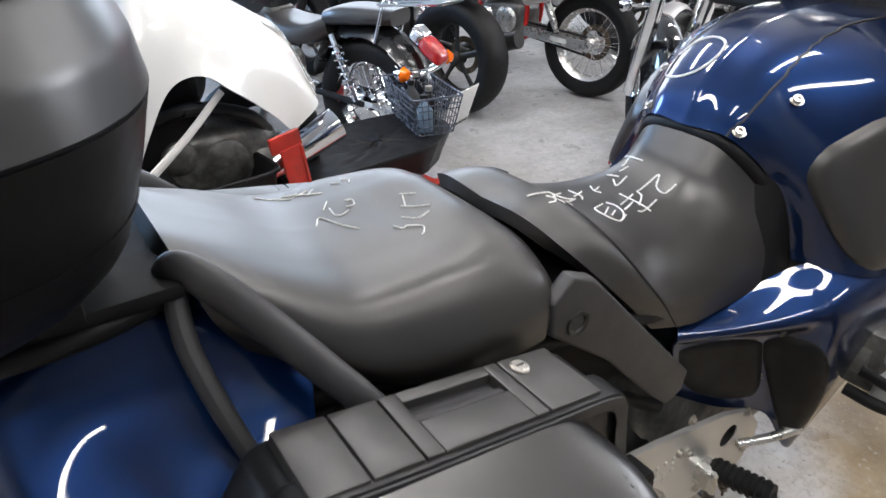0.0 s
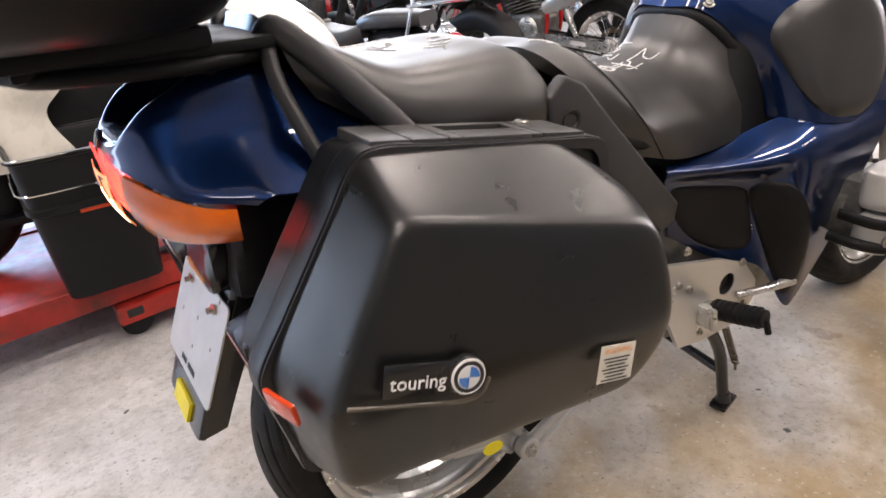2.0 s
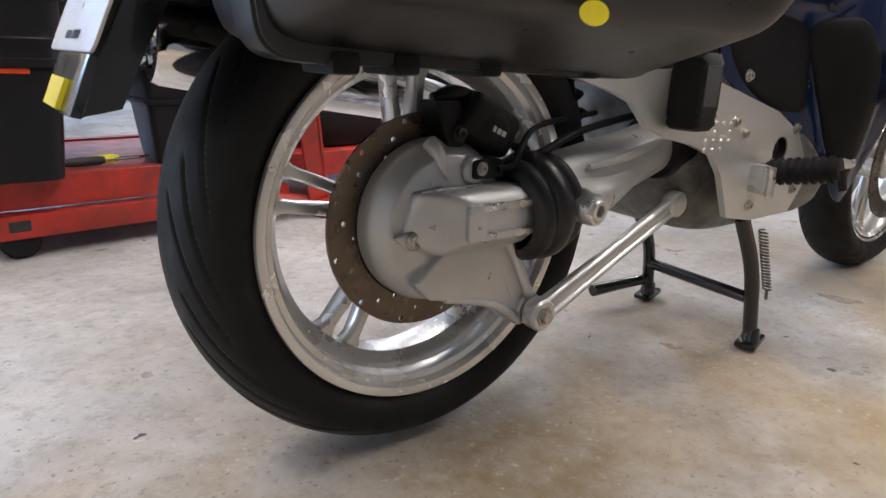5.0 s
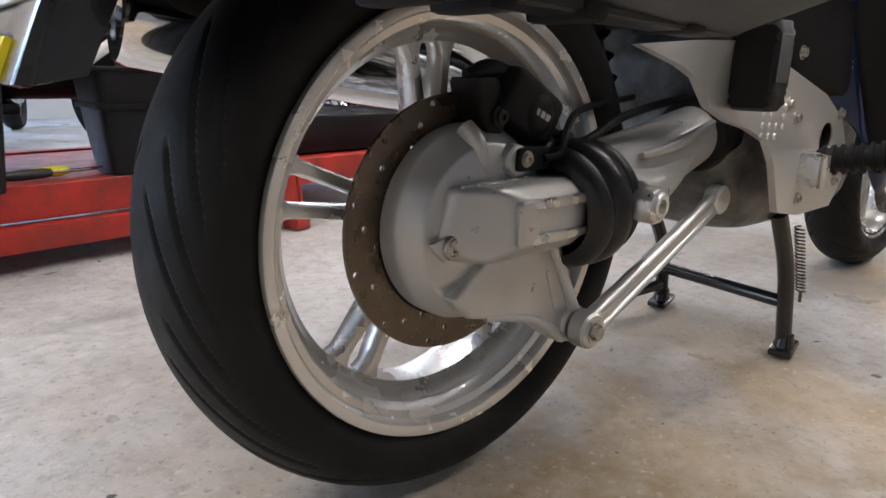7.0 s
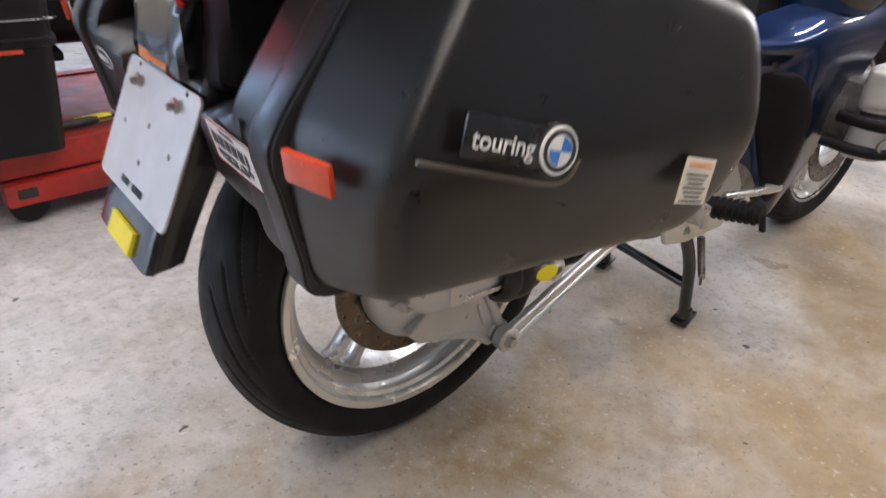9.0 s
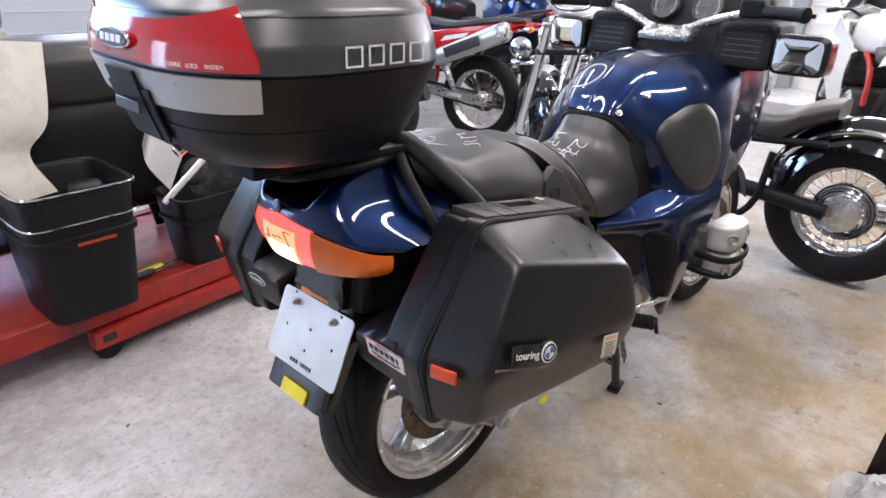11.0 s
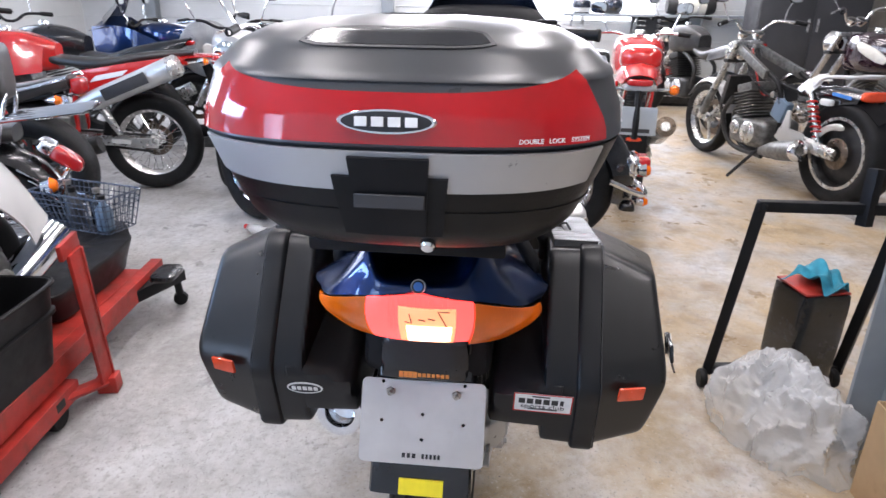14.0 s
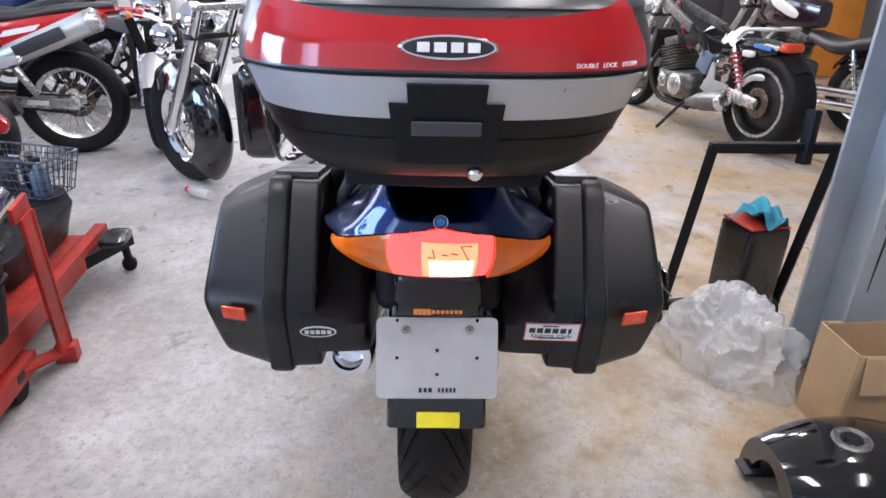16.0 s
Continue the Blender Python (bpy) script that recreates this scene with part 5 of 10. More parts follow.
# seats
RIDER = [
    [(0.193, 0, 0.890), (0.195, 0.075, 0.892), (0.215, 0.130, 0.866), (0.285, 0.163, 0.790), (0.368, 0.160, 0.702)],
    [(0.262, 0, 0.893), (0.264, 0.075, 0.887), (0.282, 0.135, 0.855), (0.345, 0.172, 0.770), (0.410, 0.165, 0.690)],
    [(0.345, 0, 0.842), (0.346, 0.070, 0.840), (0.360, 0.130, 0.815), (0.405, 0.172, 0.740), (0.460, 0.168, 0.678)],
    [(0.450, 0, 0.822), (0.450, 0.065, 0.820), (0.462, 0.120, 0.795), (0.495, 0.166, 0.735), (0.530, 0.165, 0.672)],
    [(0.545, 0, 0.842), (0.548, 0.058, 0.836), (0.565, 0.108, 0.800), (0.592, 0.155, 0.740), (0.615, 0.168, 0.680)],
    [(0.597, 0, 0.900), (0.603, 0.068, 0.890), (0.640, 0.112, 0.840), (0.680, 0.142, 0.770), (0.690, 0.160, 0.690)],
]
G = both_sides(sheet(RIDER, 56, 44))
rider = part("rider_seat", Form().grid(G, thick=0.02), M["seat"], bike, "black vinyl rider seat with chalk writing")
PASS = [
    [(-0.195, 0, 0.985), (-0.195, 0.060, 0.985), (-0.190, 0.100, 0.965), (-0.180, 0.118, 0.925), (-0.160, 0.125, 0.890)],
    [(-0.130, 0, 0.955), (-0.130, 0.070, 0.952), (-0.125, 0.130, 0.936), (-0.105, 0.160, 0.880), (-0.085, 0.150, 0.840)],
    [(-0.050, 0, 0.918), (-0.050, 0.075, 0.915), (-0.045, 0.146, 0.902), (-0.030, 0.180, 0.845), (-0.010, 0.168, 0.805)],
    [(0.050, 0, 0.912), (0.050, 0.075, 0.912), (0.055, 0.146, 0.901), (0.065, 0.186, 0.845), (0.075, 0.180, 0.797)],
    [(0.130, 0, 0.915), (0.130, 0.070, 0.913), (0.140, 0.134, 0.895), (0.150, 0.176, 0.845), (0.140, 0.182, 0.800)],
    [(0.190, 0, 0.870), (0.190, 0.065, 0.870), (0.185, 0.115, 0.860), (0.178, 0.155, 0.835), (0.150, 0.170, 0.800)],
]
G = both_sides(sheet(PASS, 56, 48))
passenger = part("passenger_seat", Form().grid(G, thick=0.02), M["seat"], bike, "black vinyl passenger seat, raised at the rear")
# piping along the edges of the seats
fine = sheet(RIDER, 60, 40)
for side in (-1, 1):
    sm = Form().tube([(p[0], side * (p[1] + 0.0005), p[2] + 0.0005) for p in fine[14, 6:]], 0.0018, 6)
    part("seam", sm, M["dark_mark"], rider)

gk = Form()
edge = sheet(RIDER, 60, 40)[-1]
gpts = [(p[0] + 0.006, -p[1], p[2] - 0.004) for p in edge[::-3]] + [(p[0] + 0.006, p[1], p[2] - 0.004) for p in edge[3::3]]
gk.tube(gpts, 0.013, 10, 60)
part("gasket", gk, M["matte_black"], bike, "black rubber edge between seat and tank")
# unseen black filler, added to stop light showing through the seat-tank gap
core = Form().hull([], p=6, n=18, centre=(0.78, 0, 0.78), planes=[((1, 0, 0), 0.30), ((-1, 0, 0.3), 0.165), ((0, 1, 0.2), 0.150), ((0, -1, 0.2), 0.150), ((0, 0, 1), 0.16), ((0, 0, -1), 0.2)])
part("airbox", core, M["matte_black"], bike)

# grey plastic frame covers between the seats and the cases
for side in (-1, 1):
    cv = Form()
    cvp = [(0.150, 0.842), (0.180, 0.868), (0.215, 0.852), (0.345, 0.712), (0.445, 0.606), (0.438, 0.572), (0.405, 0.560), (0.365, 0.598), (0.260, 0.712), (0.150, 0.800)]
    cv.prism(cvp, 0.022, axes((0, 0.162 if side > 0 else -0.184, 0), (1, 0, 0), (0, 0, 1)) @ Matrix.Diagonal((1, 1, -1 if side > 0 else -1, 1)), 0.006, 3)
    cover = part("frame_cover", cv, M["trim"], bike, "grey-black plastic frame cover")
    sc = Form().lathe([(0, -0.003), (0.010, -0.003), (0.012, 0.0), (0.016, 0.001), (0.017, -0.006)], (0.190, 0.186 * side, 0.803), (0, side, 0), 18)
    part("screw", sc, M["grime"], cover)

# grab rails, rack
for side in (-1, 1):
    gb = Form()
    gb.tube([(-0.205, 0.085 * side, 0.955), (-0.190, 0.105 * side, 0.972), (-0.150, 0.140 * side, 0.930), (-0.090, 0.200 * side, 0.852), (-0.060, 0.205 * side, 0.800)], [0.014, 0.016, 0.017, 0.016, 0.015], 14, 28, flat=0.75)
    gb.tube([(-0.198, 0.090 * side, 0.968), (-0.205, 0.130 * side, 0.915), (-0.190, 0.175 * side, 0.842), (-0.175, 0.180 * side, 0.80)], [0.013, 0.013, 0.012, 0.012], 12, 20, flat=0.75)
    part("grab_rail", gb, M["trim"], bike, "grey-black plastic grab rail")
rk = Form()
rk.box((0.26, 0.24, 0.014), Matrix.Translation((-0.325, 0, 0.962)), 0.005)
for side in (-1, 1):
    rk.tube([(-0.18, 0.09 * side, 0.950), (-0.28, 0.118 * side, 0.948), (-0.42, 0.118 * side, 0.955), (-0.46, 0.08 * side, 0.960)], 0.009, 10, 20)
    rk.tube([(-0.27, 0.085 * side, 0.950), (-0.255, 0.070 * side, 0.90)], 0.012, 10)
rk.tube([(-0.46, -0.08, 0.960), (-0.465, 0, 0.960), (-0.46, 0.08, 0.960)], 0.009, 10, 10)
part("luggage_rack", rk, M["matte_black"], bike, "black luggage rack plate and tubes")

# tail: blue cowl, lamp band, rear mudguard, number plate
TAIL = [
    [(-0.395, 0, 0.860), (-0.389, 0.060, 0.849), (-0.372, 0.110, 0.838), (-0.338, 0.160, 0.820), (-0.272, 0.194, 0.806)],
    [(-0.384, 0, 0.870), (-0.380, 0.058, 0.872), (-0.355, 0.092, 0.893), (-0.330, 0.152, 0.836), (-0.264, 0.200, 0.812)],
    [(-0.340, 0, 0.868), (-0.336, 0.054, 0.872), (-0.315, 0.086, 0.922), (-0.290, 0.128, 0.866), (-0.250, 0.204, 0.816)],
    [(-0.255, 0, 0.868), (-0.255, 0.050, 0.874), (-0.240, 0.082, 0.940), (-0.225, 0.128, 0.868), (-0.225, 0.204, 0.812)],
    [(-0.120, 0, 0.905), (-0.120, 0.060, 0.905), (-0.110, 0.095, 0.890), (-0.110, 0.135, 0.855), (-0.130, 0.185, 0.800)],
]
cowl = part("tail_cowl", Form().grid(both_sides(sheet(TAIL, 40, 40)), thick=0.004), M["blue"], bike, "glossy dark blue tail cowl")
rd = Form()
rd.lathe([(0, 0.002), (0.009, 0.002), (0.012, 0.0), (0.012, -0.004)], (-0.392, 0, 0.868), (-0.9, 0, 0.35), 20)
tail_badge = part("tail_badge", rd, M["dark_mark"], cowl, "small round blue and white badge")
bf = Form().lathe([(0, 0.0026), (0.0070, 0.0026), (0.0074, 0.0018)], (-0.392, 0, 0.868), (-0.9, 0, 0.35), 20)
part("badge_field", bf, M["badge_blue"], tail_badge)
bw_ = Form().lathe([(0.0098, 0.0016), (0.0108, 0.0022), (0.0116, 0.0010)], (-0.392, 0, 0.868), (-0.9, 0, 0.35), 20)
part("badge_rim", bw_, M["zinc"], tail_badge)


def lens_band(a0, a1, side=1, n=26):
    """A stretch of the lens band from angle a0 to a1 round the tail (0 at the middle, a quarter turn at the flank)."""
    rows = []
    for th in np.linspace(a0, a1, n):
        y = 0.189 * np.sin(th)
        a = abs(y)
        x = -0.394 + 0.125 * (1 - np.cos(th))
        top = 0.857 - 0.012 * np.clip(a / 0.06, 0, 1) - 0.042 * np.clip((a - 0.06) / 0.129, 0, 1) ** 1.4
        bot = 0.764 + 0.003 * (a / 0.18) ** 4
        col = []
        for s in np.linspace(0, 1, 12):
            z = top + (bot - top) * s
            k = -0.006 * np.sin(np.pi * s) + 0.018 * s ** 2
            col.append((x + k * np.cos(th), side * (y - k * np.sin(th)), z))
        rows.append(col)
    return Form().grid(np.array(rows), thick=0.006)


def lens_at(y, z, lift):
    """A place on the lens band at the sideways place y and height z, lifted off it."""
    th = np.arcsin(np.clip(y / 0.189, -1, 1))
    a = abs(y)
    top = 0.857 - 0.012 * np.clip(a / 0.06, 0, 1) - 0.042 * np.clip((a - 0.06) / 0.129, 0, 1) ** 1.4
    s = np.clip((top - z) / (top - 0.764), 0, 1)
    k = -0.006 * np.sin(np.pi * s) + 0.018 * s ** 2 - lift
    return (-0.394 + 0.125 * (1 - np.cos(th)) + k * np.cos(th), y - k * np.sin(th), z)


lamp = part("tail_lamp", lens_band(-0.462, 0.462), M["lit_lens"], bike, "lit red tail lamp lens")
for s in (-1, 1):
    part("indicator", lens_band(0.465, 1.38, s), M["orange_lens"], bike, "orange indicator lens")
rib = Form()
for k in range(14):
    rib.box((0.002, 0.0016, 0.060), pose(-0.3955, -0.046 + 0.0071 * k, 0.825, 0, -6, 0), 0.0005, 1)
part("lens_ribs", rib, M["lit_lens"], lamp)
# glowing patch laid over the tape, painting the bulb's light through it
G = np.array([[lens_at(y, z, 0.0092) for z in np.linspace(0.774, 0.806, 6)] for y in np.linspace(-0.050, 0.016, 14)])
part("lit_window", Form().grid(G, thick=0.0006), M["bulb_glow"], lamp, "glowing patch for the bulb shining through the tape")
G = np.array([[lens_at(y, z + 0.03 * y, 0.0080) for z in np.linspace(0.772, 0.838, 8)] for y in np.linspace(-0.056, 0.028, 18)])
tape = part("tape", Form().grid(G, thick=0.0005), M["tape"], lamp, "strip of masking tape with pen strokes")
pen = Form()
for pts in ([(-0.046, 0.826), (-0.030, 0.827), (-0.043, 0.800)], [(-0.026, 0.813), (-0.016, 0.815)], [(-0.012, 0.811), (-0.002, 0.813)], [(0.012, 0.822), (0.008, 0.806), (0.018, 0.808)]):
    pen.tube([lens_at(y, z + 0.006, 0.0098) for y, z in pts], 0.0009, 5)
part("pen_strokes", pen, M["dark_mark"], tape)

mgd = [
    [(-0.262, 0, 0.775), (-0.262, 0.066, 0.775), (-0.252, 0.082, 0.772), (-0.205, 0.086, 0.768)],
    [(-0.288, 0, 0.720), (-0.288, 0.068, 0.720), (-0.276, 0.083, 0.718), (-0.225, 0.087, 0.716)],
    [(-0.296, 0, 0.660), (-0.296, 0.070, 0.660), (-0.287, 0.083, 0.660), (-0.240, 0.086, 0.660)],
    [(-0.3340, 0, 0.580), (-0.3340, 0.072, 0.580), (-0.3265, 0.082, 0.580), (-0.292, 0.084, 0.582)],
    [(-0.3640, 0, 0.515), (-0.3640, 0.074, 0.515), (-0.3570, 0.083, 0.516), (-0.326, 0.085, 0.520)],
    [(-0.3860, 0, 0.462), (-0.3860, 0.076, 0.462), (-0.379, 0.084, 0.464), (-0.350, 0.086, 0.470)],
]
mud = part("rear_mudguard", Form().grid(both_sides(sheet(mgd, 24, 14)), thick=0.006), M["black"], bike, "glossy black plastic rear mudguard")
inner = Form().hull([], p=9, n=14, centre=(-0.21, 0, 0.70), planes=[((1, 0, 0), 0.10), ((-1, 0, 0.15), 0.085), ((0, 1, 0), 0.115), ((0, -1, 0), 0.115), ((0, 0, 1), 0.09), ((0, 0, -1), 0.05)])
part("under_tail", inner, M["matte_black"], bike)
plm = axes((-0.3445, 0.0005, 0.584), (0.012, -1, 0), (0.438, 0, 1))
w, h, r = 0.1095, 0.0735, 0.010
corners = []
for cx, cy, a0 in ((w - r, h - r, 0), (-w + r, h - r, 90), (-w + r, -h + r, 180), (w - r, -h + r, 270)):
    corners += [(cx + r * math.cos(radians(a0 + k * 30)), cy + r * math.sin(radians(a0 + k * 30))) for k in range(4)]
lpf = Form().prism(corners, -0.003, plm, 0.0006, 1, holes=[(-0.072, 0.068, 0.0032), (0.072, 0.068, 0.0032), (-0.072, 0.0, 0.0032), (0.072, 0.0, 0.0032), (0.0, 0.014, 0.0032), (0.0, -0.030, 0.0032)])
number_plate = part("plate_carrier", lpf, M["plate"], bike, "bare aluminium number plate carrier with bolt holes")
for s in (-1, 1):
    bo = Form()
    p = plm @ Vector((0.058 * s, 0.052, 0.001))
    bo.tube([p, p + Vector((-0.010, 0, 0))], 0.0042, 10)
    bo.lathe([(0, 0.003), (0.008, 0.003), (0.009, 0)], p, (-1, 0, 0), 6)
    part("bolt", bo, M["zinc"], number_plate)
tx = Form()
for x0, wd in ((-0.030, 0.007), (-0.021, 0.007), (-0.012, 0.008), (0.004, 0.005), (0.011, 0.005), (0.018, 0.005), (0.025, 0.005), (0.032, 0.005)):
    tx.box((wd * 0.8, 0.008, 0.0006), plm @ Matrix.Translation((x0, -0.058, 0.0008)), 0)
part("print", tx, M["dark_mark"], number_plate)
part("plate_light", Form().hull([], p=10, n=16, centre=(-0.300, 0, 0.706), planes=[((-1, 0, 0.15), 0.018), ((1, 0, 0), 0.05), ((0, 1, 0), 0.076), ((0, -1, 0), 0.076), ((0, 0, 1), 0.034), ((0, 0, -1), 0.050)]), M["black"], bike, "glossy black plate lamp housing")
part("yellow_sticker", Form().box((0.005, 0.078, 0.028), pose(-0.3880, -0.003, 0.480, 0, 22.5, 0), 0.0004, 1), M["yellow"], mud, "yellow reflective sticker")
stk = Form()
for k in range(11):
    stk.box((0.0008, 0.006 if k > 3 else 0.0075, 0.007 if k > 3 else 0.011), pose(-0.3246, 0.040 - 0.008 * k, 0.668, 0, 8.5, 0), 0)
part("printed_strip", stk, M["label_orange"], mud, "faded orange printed strip")

# silencer on the far side
sl = Form().lathe([(0.030, -0.10), (0.046, -0.10), (0.050, -0.09), (0.052, 0.0), (0.052, 0.30), (0.030, 0.38), (0.022, 0.48)], (-0.16, 0.166, 0.512), (1, -0.08, -0.14), 32)
sl.lathe([(0.044, -0.098), (0.030, -0.06), (0.0, -0.05)], (-0.16, 0.166, 0.512), (1, -0.08, -0.14), 32)
part("silencer", sl, M["chrome"], bike, "chromed silencer")


# chalk writing on the seats, as plain strokes
on_rider, on_pass = height_of(RIDER), height_of(PASS)
for word in ([[(0.232, -0.043), (0.263, -0.041), (0.300, -0.020), (0.318, -0.040)], [(0.256, -0.052), (0.275, -0.067)], [(0.245, -0.069), (0.260, -0.065), (0.280, -0.041)]],
             [[(0.340, 0.030), (0.350, 0.008), (0.372, 0.006)], [(0.348, 0.022), (0.366, 0.030)], [(0.334, -0.012), (0.372, 0.006)], [(0.392, 0.040), (0.394, 0.015), (0.384, 0.003)], [(0.380, 0.016), (0.410, 0.030)], [(0.440, 0.040), (0.433, 0.025), (0.436, 0.014)], [(0.433, 0.025), (0.449, 0.031)]],
             [[(0.492, 0.054), (0.498, 0.035)], [(0.485, 0.034), (0.475, 0.018), (0.506, 0.026)], [(0.512, 0.046), (0.529, 0.044)], [(0.528, 0.056), (0.537, 0.057), (0.551, 0.062)], [(0.566, 0.082), (0.552, 0.056), (0.548, 0.032)]],
             [[(0.481, -0.017), (0.535, -0.011), (0.510, -0.029), (0.505, -0.048), (0.532, -0.047)], [(0.457, -0.004), (0.453, -0.067)], [(0.427, -0.033), (0.470, -0.018)], [(0.418, -0.048), (0.451, -0.035)], [(0.481, -0.017), (0.476, -0.030), (0.451, -0.047)], [(0.434, -0.060), (0.444, -0.062), (0.483, -0.052)]],
             [[(0.403, -0.019), (0.371, -0.034), (0.365, -0.057), (0.376, -0.074), (0.405, -0.062)], [(0.413, -0.017), (0.417, -0.032), (0.408, -0.054), (0.389, -0.071)], [(0.399, -0.034), (0.371, -0.053)], [(0.400, -0.046), (0.380, -0.058)]]):
    for pts in word:
        stroke(rider, "chalk_stroke", pts, on_rider, "chalk")
for word in ([[(-0.062, 0.110), (-0.040, 0.100), (-0.022, 0.092)], [(-0.030, 0.104), (-0.010, 0.104)], [(-0.018, 0.096), (0.004, 0.106)], [(-0.012, 0.100), (0.015, 0.086)], [(-0.004, 0.090), (0.010, 0.104)]],
             [[(0.036, 0.106), (0.046, 0.098)], [(0.052, 0.110), (0.060, 0.103), (0.055, 0.094)]],
             [[(-0.031, 0.003), (-0.018, 0.023), (-0.008, 0.0), (0.007, -0.024)], [(-0.006, 0.039), (0.008, 0.058)], [(0.002, 0.040), (0.0, 0.021), (0.007, 0.017), (0.019, 0.023)], [(0.026, 0.048), (0.034, 0.045), (0.030, 0.032), (0.020, 0.033)]],
             [[(0.040, -0.041), (0.045, -0.052), (0.052, -0.050), (0.065, -0.060), (0.061, -0.070), (0.055, -0.075)], [(0.058, -0.028), (0.071, -0.043), (0.088, -0.039)], [(0.071, -0.005), (0.085, -0.020), (0.097, -0.028)], [(0.086, 0.015), (0.075, -0.009)], [(0.084, 0.020), (0.100, 0.007)]]):
    for pts in word:
        stroke(passenger, "chalk_stroke", pts, on_pass, "chalk", 0.0010)
# white ring drawn on the tank and a small paper sticker
on_tank = height_of(TANK_A)
ring = [(0.668 + 0.036 * math.cos(a), 0.052 + 0.042 * math.sin(a)) for a in np.arange(40) * 2 * np.pi / 40]
part("ring_mark", Form().tube([(x, y, on_tank(x, y) + 0.0005) for x, y in ring], 0.0022, 6, closed=True), M["chalk"], body, "hand-drawn white ring")
G = np.array([[(x, y, on_tank(x, y) + 0.0015) for y in np.linspace(0.062, 0.112, 8)] for x in np.linspace(0.862, 0.905, 6)])
part("paper_sticker", Form().grid(G, thick=0.0008), M["white_mark"], body, "small white paper sticker")


# ---- side cases and top case ----
def side_case(side):
    """A hard side case in two shells; built for the right side (y below zero), mirrored for the other."""
    place = "right" if side < 0 else "left"
    flip = (lambda f: f) if side < 0 else (lambda f: f.mirrored())
    case = thing("side_case", "black hard plastic side case with scuffed lid" if side < 0 else "black hard plastic side case with an oval white sticker", "side case", "side cases")
    S1, S2, S3, S4, S5, S6 = (-0.192, -0.300, 0.872), (0.136, -0.300, 0.812), (0.165, -0.300, 0.640), (0.080, -0.300, 0.512), (-0.300, -0.285, 0.520), (-0.334, -0.290, 0.665)
    O1, O2, O3, O4, O5, O6 = (-0.206, -0.394, 0.827), (0.085, -0.440, 0.764), (0.110, -0.452, 0.640), (0.060, -0.429, 0.543), (-0.296, -0.392, 0.560), (-0.305, -0.414, 0.676)
    lid = Form().hull([[S1, S2, O2, O1], [S2, O2, O3, S3], [S3, O3, O4, S4], [S4, O4, O5, S5], [S5, O5, O6, S6], [S6, O6, O1, S1],
                       [O1, O2, (-0.02, -0.457, 0.655), (-0.262, -0.418, 0.675)], [(-0.02, -0.457, 0.655), (-0.262, -0.418, 0.675), O5, O4], [(-0.1, -0.283, 0.7), (0.1, -0.283, 0.7), (0, -0.283, 0.6)]],
                      p=20, n=92, centre=(-0.09, -0.37, 0.69),
                      planes=[((0.7, -0.5, 0.5), 0.1895), ((0.75, 0, 0.66), 0.207), ((0.7, -0.7, 0), 0.194)])
    part("lid", flip(lid), M["case_lid"], case, "scuffed black outer lid")
    body = Form().hull([[(-0.187, -0.30, 0.867), (0.13, -0.30, 0.809), (0.13, -0.215, 0.809), (-0.187, -0.215, 0.867)], [(0.136, -0.30, 0.815), (0.165, -0.30, 0.64), (0.165, -0.2, 0.64)],
                        [(0.165, -0.30, 0.64), (0.08, -0.30, 0.512), (0.08, -0.2, 0.516)], [(0.08, -0.3, 0.513), (-0.300, -0.3, 0.522), (-0.300, -0.2, 0.530)],
                        [(-0.300, -0.3, 0.522), (-0.333, -0.3, 0.665), (-0.333, -0.2, 0.665)], [(-0.333, -0.3, 0.665), (-0.19, -0.3, 0.874), (-0.19, -0.2, 0.874)],
                        [(0, -0.2965, 0.6), (0.1, -0.2965, 0.6), (0.1, -0.2965, 0.7)], [(0, -0.205, 0.6), (0.1, -0.205, 0.6), (0.1, -0.205, 0.7)]], p=26, n=72, centre=(-0.09, -0.255, 0.70))
    body.hull([], p=26, n=24, centre=(-0.14, -0.185, 0.630), planes=[((1, 0, 0), 0.22), ((-1, 0, -0.23), 0.1795), ((0, 1, 0.12), 0.068), ((0, -1, 0), 0.06), ((-0.25, 0.25, 1), 0.072), ((0, 0.06, -1), 0.062)])
    part("shell", flip(body), M["case"], case, "black inner shell")
    # flush band where the shells meet, with a thin dark joint
    loop = []
    for k in range(6):
        a, b = np.array((S1, S2, S3, S4, S5, S6)[k]), np.array((S1, S2, S3, S4, S5, S6)[(k + 1) % 6])
        loop += [a + (b - a) * t for t in (0.07, 0.30, 0.70, 0.93)]
    loop = spline(np.array(loop)[:, [0, 2]], 144, closed=True)
    mid = loop.mean(0)

    def band(rows):
        return Form().grid(np.array([[(mid[0] + (q[0] - mid[0]) * g, y, mid[1] + (q[1] - mid[1]) * g) for q in loop] for g, y in rows]), wrap_v=True)

    part("lip", flip(band([(0.94, -0.258), (1.000, -0.260), (1.016, -0.263), (1.021, -0.268), (1.021, -0.2945), (1.018, -0.2975), (1.004, -0.2990), (0.94, -0.2992)])), M["case"], case, "flush lip of the inner shell")
    part("seal", flip(band([(0.94, -0.2990), (1.009, -0.2990), (1.009, -0.3015), (0.94, -0.3015)])), M["dark_mark"], case)
    # top panels parted by thin joints, with the carrying handle over a deep well
    top = axes((-0.03, -0.250, 0.8475), (1, 0, -0.178), (0, 1, 0))

    def top_panel(name, u0, u1, v0, v1, h=0.0030, mat="case_top", label=""):
        return part(name, flip(Form().box((u1 - u0, v1 - v0, 0.020), top @ Matrix.Translation(((u0 + u1) / 2, (v0 + v1) / 2, h - 0.010)), 0.0022, 2)), M[mat], case, label)

